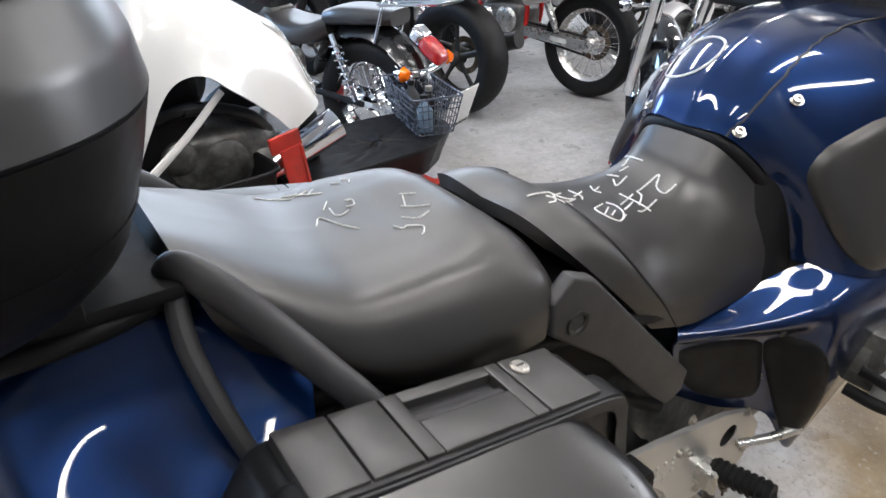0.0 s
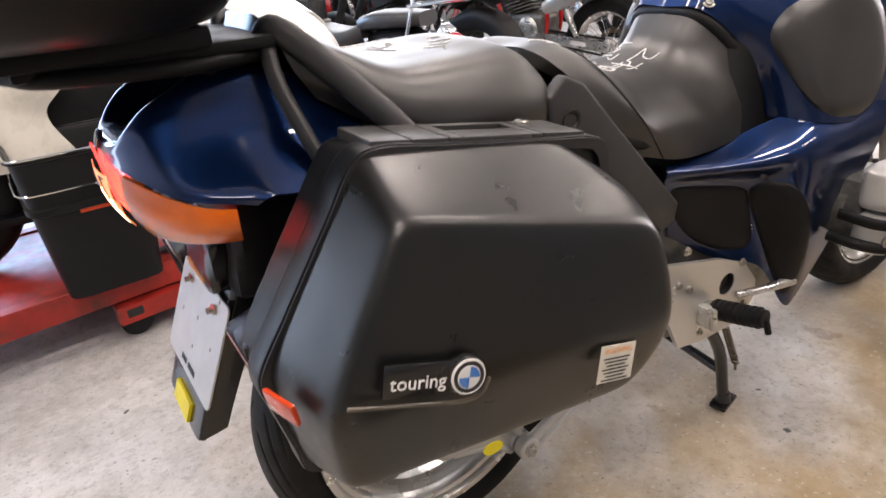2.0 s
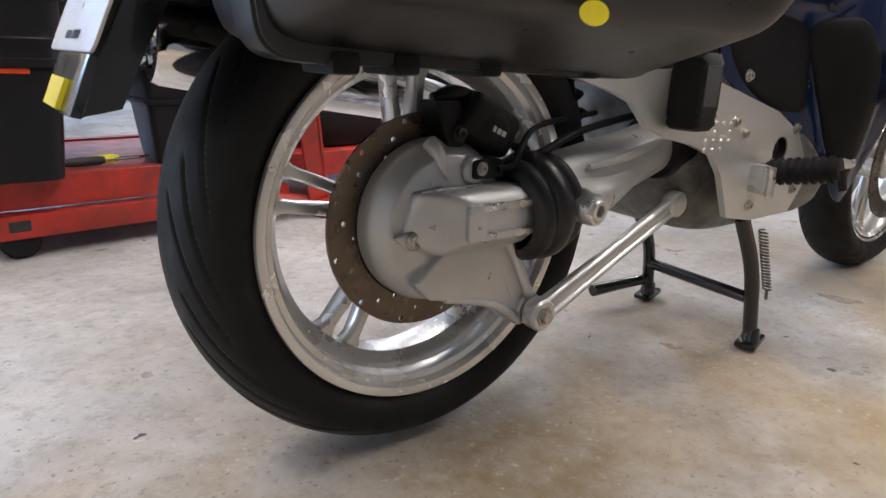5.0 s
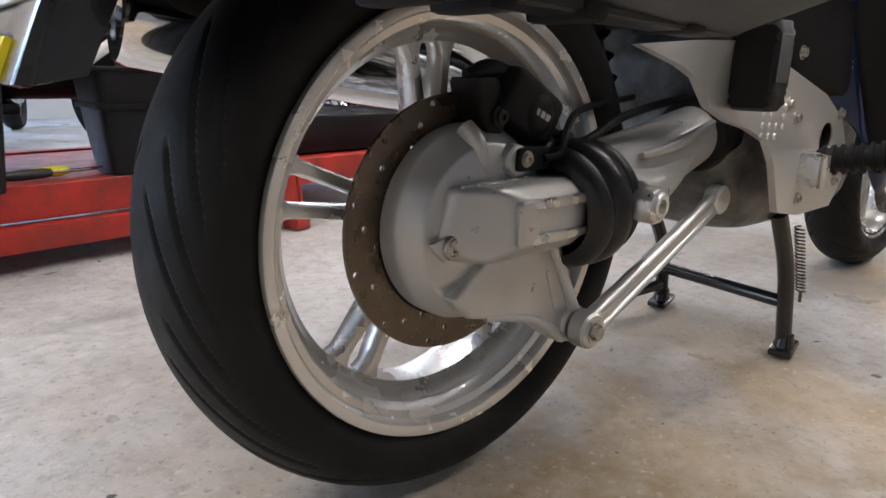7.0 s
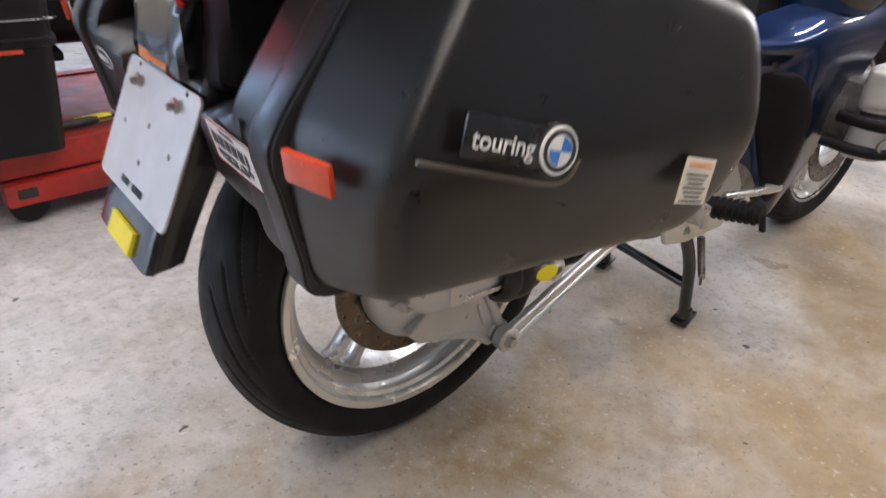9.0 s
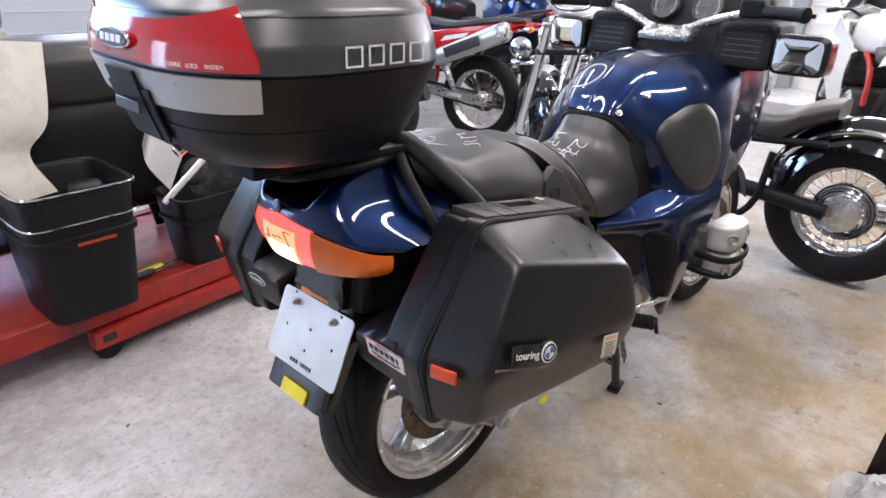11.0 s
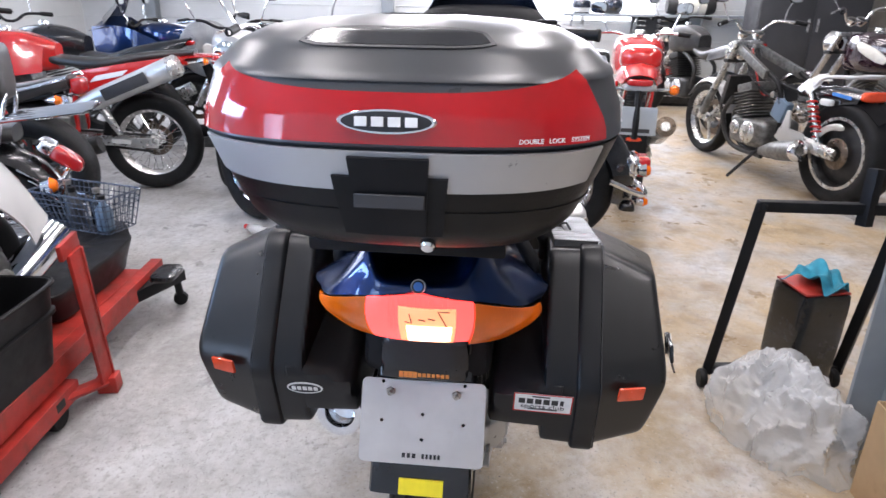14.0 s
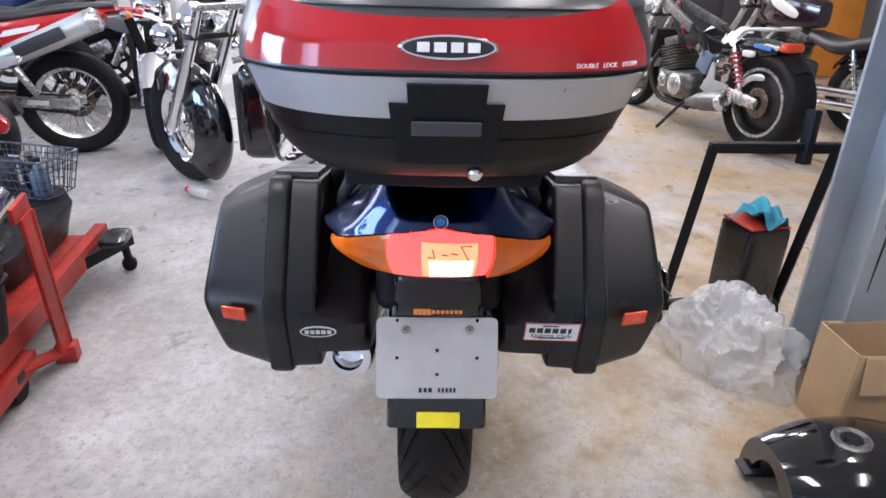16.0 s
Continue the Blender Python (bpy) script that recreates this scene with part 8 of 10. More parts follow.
# red naked sports motorcycle seen from behind
c7 = thing("red_sports_motorcycle", "red naked sports motorcycle with a grey blank plate", "motorcycle", "parked motorcycles", at=pose(3.06, -0.91, 0, 0, 0, -8))
road_wheel(c7, "rear_wheel", (0, 0, 0.315), 0.315, 0.215, 0.092, "cast", "rim", disc=0.11)
road_wheel(c7, "front_wheel", (1.42, 0, 0.30), 0.30, 0.215, 0.06, "cast", "rim", disc=0.15)
tailr = [[(-0.34, 0, 0.86), (-0.33, 0.07, 0.845), (-0.30, 0.105, 0.80)], [(-0.12, 0, 0.92), (-0.12, 0.10, 0.89), (-0.10, 0.145, 0.80)], [(0.18, 0, 0.88), (0.18, 0.12, 0.85), (0.20, 0.15, 0.76)]]
part("tail_cowl", Form().grid(both_sides(sheet(tailr, 18, 14)), thick=0.005), M["red_body"], c7, "rounded red tail cowl")
rounded(c7, "seat_hump", (0.02, 0, 0.93), (0.17, 0.13, 0.075), "red_body", 3.2, 16, label="red single-seat hump")
rounded(c7, "tail_lamp", (-0.335, 0, 0.815), (0.03, 0.075, 0.020), "red_lens", 4, 12)
rounded(c7, "lamp_surround", (-0.30, 0, 0.785), (0.04, 0.10, 0.022), "silver_trim", 4, 12)
for s in (-1, 1):
    blinker(c7, (-0.28, 0.06 * s, 0.77), (-0.30, 0.20 * s, 0.775), 0.030)
blank_plate(c7, (-0.40, 0.0, 0.60), 0.235, 0.165, 0.15, "grey_paint", True)
part("plate_stay", Form().tube([(-0.28, 0, 0.76), (-0.38, 0, 0.62), (-0.38, 0, 0.50)], [0.05, 0.05, 0.055], 10, 10, flat=0.4), M["matte_black"], c7)
rounded(c7, "red_reflector", (-0.395, 0, 0.49), (0.008, 0.045, 0.012), "reflector", 4, 8)
for s in (-1, 1):
    sl = part("silencer", Form().tube([(0.30, 0.15 * s, 0.36), (0.05, 0.17 * s, 0.44), (-0.24, 0.185 * s, 0.55)], [0.035, 0.058, 0.060], 18), M["alloy"], c7, "round alloy silencer")
    part("tailpipe", Form().lathe([(0.062, -0.04), (0.062, 0.0), (0.030, 0.004), (0.028, -0.03), (0, -0.03)], (-0.24, 0.185 * s, 0.55), (-0.29, 0.015 * s, 0.11), 22), M["steel"], sl)
teardrop_tank(c7, 0.30, 0.84, 0.80, 0.28, 0.18, "red_body", "red fuel tank")
saddle(c7, "seat", [(0.05, 0.12, 0.86, 0.08), (0.20, 0.13, 0.82, 0.08), (0.36, 0.10, 0.84, 0.08)])
engine_lump(c7, 0.62, 0.48, cyl="v")
fork(c7, (1.42, 0, 0.30), (1.06, 0, 0.90), mat="alloy")
bars(c7, 1.00, 0.99, 0.37, 0.04, 0.08)
part("swingarm", Form().tube([(0, 0.12, 0.315), (0.45, 0.10, 0.40)], 0.024, 10).tube([(0, -0.12, 0.315), (0.45, -0.10, 0.40)], 0.024, 10), M["alloy"], c7)
frame_tubes(c7, [[(0.45, 0.09, 0.38), (0.62, 0.13, 0.66), (0.98, 0.06, 0.85)], [(0.45, -0.09, 0.38), (0.62, -0.13, 0.66), (0.98, -0.06, 0.85)], [(0.4, 0.08, 0.5), (-0.2, 0.07, 0.8)], [(0.4, -0.08, 0.5), (-0.2, -0.07, 0.8)]], 0.014, "red_body")
lamp_round(c7, "headlamp", (1.18, 0, 0.84), (1, 0, 0), 0.085, 0.12, "black", "mirror")

# stripped naked motorcycle with red rear springs
c8 = thing("naked_motorcycle", "partly stripped naked motorcycle with red rear springs", "motorcycle", "parked motorcycles", at=pose(3.17, -2.325, 0, 0, 0, 17))
wheel8 = road_wheel(c8, "rear_wheel", (0, 0, 0.345), 0.345, 0.235, 0.112, "cast", "grime", disc=0.12, n=3, solid=0.045)
for y in (-0.086, 0.086):
    part("rim_edge", Form().lathe([(0.218, -0.006), (0.238, -0.005), (0.238, 0.005), (0.218, 0.006)], (0, y, 0.345), (0, 1, 0), 60, closed_profile=True), M["alloy"], wheel8, "bright machined rim edge")
part("sprocket", Form().lathe([(0.05, 0.008), (0.098, 0.004), (0.103, 0.0), (0.098, -0.004), (0.05, -0.008)], (0, 0.088, 0.345), (0, 1, 0), 44), M["steel"], wheel8)
road_wheel(c8, "front_wheel", (1.60, 0, 0.31), 0.31, 0.235, 0.06, "cast", "alloy", disc=0.15, n=3)
arch(c8, "front_mudguard", (1.60, 0, 0.31), 0.335, 30, 165, 0.065, "silver_trim", 0.03, label="narrow silver front mudguard")
double_shock(c8, (0.10, 0, 0.40), (0.26, 0, 0.70), 0.15, "chrome", "red_body")
for s in (-1, 1):
    part("swingarm", Form().tube([(-0.04, 0.135 * s, 0.345), (0.10, 0.140 * s, 0.355), (0.55, 0.12 * s, 0.40)], [0.036, 0.046, 0.034], 12, flat=0.45), M["alloy"], c8, "bright alloy swingarm")
    part("axle_nut", Form().lathe([(0, 0.016), (0.016, 0.016), (0.018, 0.0)], (0, 0.152 * s, 0.345), (0, s, 0), 6), M["chrome"], c8)
    part("arm_brace", Form().tube([(-0.03 + 0.215 * math.cos(a) * 0.9, 0.130 * s, 0.345 + 0.18 * math.sin(a)) for a in np.linspace(0.25, 1.75, 12)], [0.022] * 11 + [0.012], 10, flat=0.4), M["sheet_alloy"], c8, "curved alloy arm brace")
    sl = part("silencer", Form().tube([(0.66, 0.14 * s, 0.22), (0.46, 0.19 * s, 0.27), (0.38, 0.205 * s, 0.285), (0.16, 0.235 * s, 0.330)], [0.030, 0.060, 0.070, 0.070], 20), M["engine"], c8, "short fat grey silencer")
    cap = part("end_cap", Form().lathe([(0.071, -0.012), (0.073, 0.0), (0.062, 0.012), (0.040, 0.020), (0.030, 0.020), (0.028, -0.01), (0, -0.01)], (0.16, 0.235 * s, 0.330), (-0.22, 0.03 * s, 0.045), 26), M["chrome"], sl, "chrome end cap")
    bolts(cap, [(0.150, 0.236 * s + 0.050 * math.cos(a), 0.333 + 0.050 * math.sin(a)) for a in (0.5, 2.6, 4.7)], (-0.22, 0.03 * s, 0.045), 0.006, 0.006)
    part("foot_bracket", Form().prism([(0.22, 0.40), (0.44, 0.33), (0.52, 0.36), (0.47, 0.42), (0.43, 0.56), (0.40, 0.56), (0.38, 0.44), (0.24, 0.43)], 0.014, axes((0, 0.165 * s, 0), (1, 0, 0), (0, 0, 1)), 0.004), M["sheet_alloy"], c8, "webbed alloy footrest bracket")
    part("frame_spar", Form().box((0.52, 0.034, 0.072), pose(0.98, 0.115 * s, 0.845, 0, -18, -9 * s), 0.010), M["engine"], c8, "flat grey frame spar")
    part("frame_post", Form().tube([(0.74, 0.13 * s, 0.78), (0.60, 0.135 * s, 0.70), (0.53, 0.13 * s, 0.50), (0.55, 0.12 * s, 0.36)], 0.018, 10, 16), M["matte_black"], c8)
    part("subframe", Form().tube([(0.64, 0.11 * s, 0.72), (0.36, 0.11 * s, 0.69), (0.05, 0.09 * s, 0.72)], 0.015, 10, 12), M["matte_black"], c8)
    part("side_cover", Form().prism([(0.30, 0.66), (0.52, 0.60), (0.60, 0.72), (0.30, 0.75)], 0.010, axes((0, 0.120 * s, 0), (1, 0, 0), (0, 0, 1)), 0.003), M["matte_black"], c8)
    part("carburettor", Form().lathe([(0, 0.05), (0.030, 0.048), (0.038, 0.02), (0.038, -0.03), (0.026, -0.05), (0, -0.05)], (0.66, 0.075 * s, 0.62), (0.2, 0, 1), 18), M["alloy"], c8)
    part("carburettor_cap", Form().lathe([(0, 0.022), (0.022, 0.020), (0.028, 0.0)], (0.66, 0.112 * s, 0.635), (0, s, 0), 16), M["zinc"], c8)
engine_lump(c8, 0.86, 0.40, half=(0.22, 0.17, 0.17), mat="engine")
for k in range(4):
    pipe(c8, "header_pipe", [(1.08, -0.15 + 0.1 * k, 0.56), (1.18, -0.15 + 0.1 * k, 0.40), (1.06, -0.12 + 0.08 * k, 0.19), (0.68, -0.10 + 0.07 * k, 0.17)], 0.019, "grime", n=16)
part("radiator", Form().box((0.05, 0.32, 0.24), pose(1.20, 0, 0.60, 0, -12, 0), 0.008), M["grime"], c8)
part("heat_box", Form().box((0.13, 0.06, 0.15), pose(0.545, 0.120, 0.545, 0, -22, 0), 0.010), M["badge_grey"], c8, "blue-grey plastic box")
for k in range(5):
    pipe(c8, "cable", [(1.18, 0.05 - 0.03 * k, 0.92), (1.00, 0.10 - 0.02 * k, 0.74 + 0.02 * k), (0.82, 0.12 - 0.01 * k, 0.66 - 0.02 * k), (0.64, 0.12, 0.60 + 0.02 * k)], 0.006, "matte_black" if k != 2 else "red_body", n=16)
tailn = [[(-0.10, 0, 0.745), (-0.10, 0.085, 0.73), (-0.09, 0.10, 0.68)], [(0.12, 0, 0.76), (0.12, 0.115, 0.735), (0.12, 0.130, 0.64)], [(0.40, 0, 0.735), (0.40, 0.12, 0.715), (0.40, 0.13, 0.62)]]
part("tail_cowl", Form().grid(both_sides(sheet(tailn, 14, 12)), thick=0.005), M["deep_black"], c8, "gloss black tail section")
for s in (-1, 1):
    part("blue_flash", Form().box((0.15, 0.004, 0.022), pose(0.02, 0.122 * s, 0.715, 0, -4, 4 * s), 0.001), M["badge_blue"], c8, "blue stripe")
    rounded(c8, "side_lamp", (0.10, 0.150 * s, 0.665), (0.050, 0.022, 0.022), "white_body", 4, 10)
part("rear_guard", Form().grid(both_sides(sheet([[(-0.26, 0, 0.60), (-0.26, 0.07, 0.575)], [(-0.10, 0, 0.705), (-0.10, 0.09, 0.67)], [(0.15, 0, 0.70), (0.15, 0.10, 0.66)]], 12, 8)), thick=0.005), M["matte_black"], c8)
rounded(c8, "tail_lamp", (-0.11, 0, 0.725), (0.030, 0.092, 0.032), "reflector", 4, 10, label="orange-red tail lamp")
part("grab_rail", Form().tube([(0.26, 0.13, 0.74), (0.18, 0.13, 0.81), (-0.02, 0.12, 0.835), (-0.06, 0, 0.835), (-0.02, -0.12, 0.835), (0.18, -0.13, 0.81), (0.26, -0.13, 0.74)], 0.012, 10, 40), M["silver_trim"], c8, "silver grab rail")
G = sheet([[(0.22, 0.02, 0.78), (0.22, 0.12, 0.77), (0.24, 0.16, 0.69)], [(0.30, 0.02, 0.82), (0.29, 0.11, 0.80), (0.30, 0.16, 0.71)], [(0.38, 0.02, 0.77), (0.38, 0.12, 0.76), (0.37, 0.16, 0.70)]], 16, 16)
part("crumpled_cloth", Form().grid(G + 0.008 * np.sin(G[..., [1, 2, 0]] * 90), thick=0.004), M["white_body"], c8, "crumpled white cloth")
fork(c8, (1.60, 0, 0.31), (1.24, 0, 0.96), mat="alloy")
for s in (-1, 1):
    part("fork_cover", Form().tube([(1.565, 0.095 * s, 0.36), (1.45, 0.095 * s, 0.58)], [0.040, 0.034], 12, flat=0.7), M["engine"], c8)
    lamp_round(c8, "instrument", (1.22, 0.065 * s, 1.04), (-0.5, 0, 1), 0.046, 0.06, "chrome", "dial")
bars(c8, 1.20, 1.04, 0.38, 0.08, 0.12)
lamp_round(c8, "headlamp", (1.38, 0, 0.88), (1, 0, 0), 0.095, 0.13, "chrome", "mirror", "chrome headlamp")
part("side_stand", Form().tube([(0.66, 0.16, 0.24), (0.70, 0.36, 0.02)], 0.013, 8), M["matte_black"], c8)

# maroon cruiser further right
c9 = thing("maroon_cruiser", "dark maroon cruiser motorcycle with a cream flash on the tank", "motorcycle", "parked motorcycles", at=pose(3.70, -3.36, 0, 0, 0, 22))
road_wheel(c9, "rear_wheel", (0, 0, 0.31), 0.31, 0.20, 0.075, "spoke", "chrome")
road_wheel(c9, "front_wheel", (1.55, 0, 0.33), 0.33, 0.25, 0.05, "spoke", "chrome", disc=0.13)
tk = teardrop_tank(c9, 0.52, 1.14, 0.80, 0.30, 0.17, "purple_body", "dark maroon teardrop tank")
for s in (-1, 1):
    fl = Form().hull([], p=3, n=12, centre=(0.80, 0.158 * s, 0.90), planes=[((1, 0, 0.4), 0.15), ((-1, 0, -0.4), 0.17), ((0, 1, 0), 0.02), ((0, -1, 0), 0.02), ((-0.4, 0, 1), 0.045), ((0.4, 0, -1), 0.04)])
    part("cream_flash", fl, M["white_old"], tk)
saddle(c9, "seat", [(-0.25, 0.08, 0.80, 0.08), (0.0, 0.12, 0.76, 0.11), (0.25, 0.15, 0.70, 0.12), (0.55, 0.09, 0.74, 0.09)])
arch(c9, "rear_mudguard", (0, 0, 0.32), 0.35, 30, 175, 0.09, "purple_body", 0.06)
arch(c9, "front_mudguard", (1.55, 0, 0.33), 0.36, 30, 160, 0.065, "purple_body", 0.04)
engine_lump(c9, 0.74, 0.44, half=(0.2, 0.15, 0.18), cyl="v", mat="engine")
pipe(c9, "exhaust", [(0.85, 0.16, 0.5), (0.8, 0.2, 0.28), (0.4, 0.2, 0.22), (-0.35, 0.21, 0.25)], [0.022, 0.024, 0.038, 0.042], "chrome")
pipe(c9, "exhaust", [(0.7, 0.16, 0.5), (0.6, 0.2, 0.34), (0.3, 0.21, 0.32), (-0.35, 0.22, 0.35)], [0.022, 0.024, 0.036, 0.04], "chrome")
fork(c9, (1.55, 0, 0.33), (1.18, 0, 1.02))
bars(c9, 1.14, 1.10, 0.40, 0.12, 0.22)
double_shock(c9, (0.0, 0, 0.32), (0.12, 0, 0.66), 0.12)
lamp_round(c9, "headlamp", (1.34, 0, 0.94), (1, 0, 0), 0.10, 0.13, "chrome", "mirror")
for s in (-1, 1):
    lamp_round(c9, "instrument", (1.14, 0.05 * s, 1.14), (-0.5, 0, 1), 0.045, 0.06, "chrome", "dial")
rounded(c9, "tail_lamp", (-0.37, 0, 0.55), (0.04, 0.05, 0.03), "red_lens", 4, 10)
frame_tubes(c9, [[(0.3, 0.1, 0.3), (0.9, 0.1, 0.2), (1.15, 0, 0.8)], [(0.3, -0.1, 0.3), (0.9, -0.1, 0.2), (1.15, 0, 0.8)]])


# back row: simpler sport and street machines, nose to the wall
def back_row(x, y, yaw, body, trim, kind, label):
    b = thing("parked_motorcycle", label, "motorcycle", "back row motorcycles", at=pose(x, y, 0, 0, 0, yaw))
    road_wheel(b, "rear_wheel", (0, 0, 0.31), 0.31, 0.215, 0.08, "cast", "grime", disc=0.11)
    road_wheel(b, "front_wheel", (1.40, 0, 0.30), 0.30, 0.215, 0.06, "cast", "grime", disc=0.14)
    engine_lump(b, 0.66, 0.46, mat="grime")
    teardrop_tank(b, 0.42, 0.96, 0.80, 0.26, 0.17, body)
    saddle(b, "seat", [(-0.22, 0.08, 0.90, 0.06), (0.02, 0.12, 0.86, 0.09), (0.25, 0.14, 0.80, 0.10), (0.46, 0.10, 0.82, 0.08)])
    tl_ = [[(-0.42, 0, 0.93), (-0.42, 0.05, 0.915), (-0.38, 0.07, 0.87)], [(-0.18, 0, 0.90), (-0.18, 0.10, 0.88), (-0.15, 0.14, 0.78)], [(0.12, 0, 0.84), (0.12, 0.13, 0.80), (0.15, 0.16, 0.70)]]
    part("tail_cowl", Form().grid(both_sides(sheet(tl_, 14, 12)), thick=0.005), M[body], b)
    rounded(b, "tail_lamp", (-0.42, 0, 0.89), (0.03, 0.05, 0.02), "red_lens", 4, 8)
    fork(b, (1.40, 0, 0.30), (1.06, 0, 0.92), mat="alloy")
    bars(b, 1.00, 1.00 + (0.04 if kind == "street" else -0.02), 0.36, 0.05, 0.12, mat="matte_black")
    pipe(b, "silencer", [(0.4, -0.16, 0.26), (0.1, -0.18, 0.34), (-0.32, -0.19, 0.50)], [0.03, 0.052, 0.055], "alloy")
    frame_tubes(b, [[(0.4, 0.1, 0.4), (0.4, 0.12, 0.66), (0.98, 0.06, 0.86)], [(0.4, -0.1, 0.4), (0.4, -0.12, 0.66), (0.98, -0.06, 0.86)]], 0.02, trim)
    if kind == "sport":
        for s in (-1, 1):
            F = sheet([[(0.62, 0.20 * s, 0.80), (0.60, 0.22 * s, 0.55), (0.70, 0.16 * s, 0.32)], [(1.00, 0.22 * s, 0.98), (1.02, 0.25 * s, 0.62), (1.02, 0.16 * s, 0.32)], [(1.36, 0.07 * s, 0.98), (1.32, 0.14 * s, 0.76), (1.20, 0.12 * s, 0.55)]], 16, 14)
            part("side_fairing", Form().grid(F, thick=0.005), M[body], b)
        part("nose_fairing", Form().grid(both_sides(sheet([[(1.02, 0, 1.06), (1.0, 0.22, 0.98)], [(1.22, 0, 1.06), (1.20, 0.16, 0.98)], [(1.42, 0, 0.94), (1.37, 0.07, 0.95)]], 12, 8)), thick=0.005), M[body], b)
        part("screen", Form().grid(both_sides(sheet([[(1.06, 0, 1.24), (1.06, 0.10, 1.20)], [(1.16, 0, 1.16), (1.14, 0.15, 1.08)], [(1.28, 0, 1.06), (1.22, 0.15, 1.0)]], 10, 8)), thick=0.004), M["dark_glass"], b)
    else:
        lamp_round(b, "headlamp", (1.16, 0, 0.88), (1, 0, 0), 0.09, 0.12, "chrome", "mirror")
        arch(b, "front_mudguard", (1.40, 0, 0.30), 0.325, 30, 150, 0.06, body, 0.03)
    return b


back_row(3.05, 3.55, 80, "red_body", "matte_black", "sport", "red fully faired sports motorcycle in the back row")
back_row(3.95, 2.95, 96, "black", "matte_black", "street", "black street motorcycle with red trim in the back row")
back_row(4.75, 2.35, 100, "blue", "alloy", "sport", "dark blue faired motorcycle in the back row")
back_row(5.05, 1.50, 112, "black", "alloy", "street", "black street motorcycle with bright frame in the back row")
back_row(4.30, 2.16, 195, "silver_trim", "matte_black", "street", "grey street motorcycle facing the aisle beside the fan")
back_row(1.15, 3.75, 70, "black", "grime", "street", "black street motorcycle with chrome headlamp in the back row")
back_row(-0.05, 3.75, 75, "blue", "alloy", "street", "dark blue street motorcycle in the back row")
back_row(2.05, 3.95, 85, "red_body", "alloy", "sport", "red faired sports motorcycle beside the wall")
back_row(4.35, -0.15, 30, "white_body", "red_body", "sport", "white and red faired motorcycle behind the black tourer")
back_row(5.55, -2.2, 20, "grime", "grime", "street", "dark street motorcycle near the tool wall")
back_row(-0.9, 4.1, 80, "black", "grime", "sport", "black faired motorcycle by the panel wall")

# round grey fan guard standing among the back row
fan = thing("floor_fan", "round grey floor fan with a pale hub", "fan", at=pose(4.30, 2.53, 0, 0, 0, 205))
part("stand", Form().tube([(0, 0, 0.02), (0, 0, 0.77)], 0.022, 12).lathe([(0, 0.03), (0.16, 0.03), (0.20, 0.0), (0, 0.0)], (0, 0, 0), (0, 0, 1), 28), M["grime"], fan)
gd = Form()
for k in range(26):
    r = 0.03 + 0.19 * k / 25
    z = 0.05 * (1 - (r / 0.222) ** 4)
    gd.tube([(0.06 + z, r * math.cos(a), 0.825 + r * math.sin(a)) for a in np.arange(40) * 2 * np.pi / 40], 0.0035, 4, closed=True)
gd.tube([(0.03, 0.228 * math.cos(a), 0.825 + 0.228 * math.sin(a)) for a in np.arange(48) * 2 * np.pi / 48], 0.010, 8, closed=True)
tagged(part("guard", gd, M["fan_grey"], fan), kind="stuff")
part("hub_cap", Form().lathe([(0, 0.02), (0.04, 0.016), (0.05, 0.0), (0, -0.01)], (0.11, 0, 0.825), (1, 0, 0), 22), M["white_body"], fan)
part("motor", Form().lathe([(0, 0.08), (0.08, 0.08), (0.10, 0.0), (0.06, -0.10), (0, -0.10)], (-0.02, 0, 0.825), (1, 0, 0), 22), M["fan_grey"], fan)
for k in range(4):
    a = k * math.pi / 2
    G = sheet([[(0.00, 0.05 * math.cos(a), 0.825 + 0.05 * math.sin(a)), (0.05, 0.05 * math.cos(a + 0.9), 0.825 + 0.05 * math.sin(a + 0.9))], [(0.01, 0.20 * math.cos(a), 0.825 + 0.20 * math.sin(a)), (0.05, 0.20 * math.cos(a + 0.75), 0.825 + 0.20 * math.sin(a + 0.75))]], 6, 6)
    part("blade", Form().grid(G, thick=0.003), M["fan_grey"], fan)


# ---- red service lift with the stripped white scooter ----
LIFT = pose(0.0, 1.215, 0, 0, 0, 7.0)
lift = thing("service_lift", "red low service lift with worn paint and casters", "lift", at=LIFT)
part("platform", Form().box((2.00, 0.62, 0.02), Matrix.Translation((0.07, 0.36, 0.185)), 0.003), M["red_paint"], lift, "red steel platform")
for y in (0.02, 0.68):
    rl = Form().prism([(-0.026, 0.120), (0.022, 0.120), (0.022, 0.130), (-0.015, 0.130), (-0.015, 0.190), (0.022, 0.190), (0.022, 0.202), (-0.026, 0.202)], 2.12, axes((-0.95, y, 0), (0, 1, 0), (0, 0, 1)), 0.002, 1)
    part("side_rail", rl, M["red_paint"], lift, "red channel rail")
for y in (-0.01, 0.62):
    part("lower_beam", Form().box((0.80, 0.05, 0.06), Matrix.Translation((-0.03, y, 0.082)), 0.004), M["red_paint"], lift)
    for x in (-0.38, 0.26):
        cst = part("caster", Form().lathe([(0, -0.018), (0.042, -0.018), (0.048, -0.010), (0.048, 0.010), (0.042, 0.018), (0, 0.018)], (x, y, 0.048), (0, 1, 0), 26), M["rubber"], lift, "black rubber caster wheel")
        part("caster_fork", Form().box((0.05, 0.052, 0.03), Matrix.Translation((x, y, 0.085)), 0.004), M["grime"], cst)
post = Form()
post.box((0.50, 0.070, 0.012), axes((0.410, -0.095, 0.31), (-0.16, -0.05, 1), (1, 0, 0.1)), 0.002)
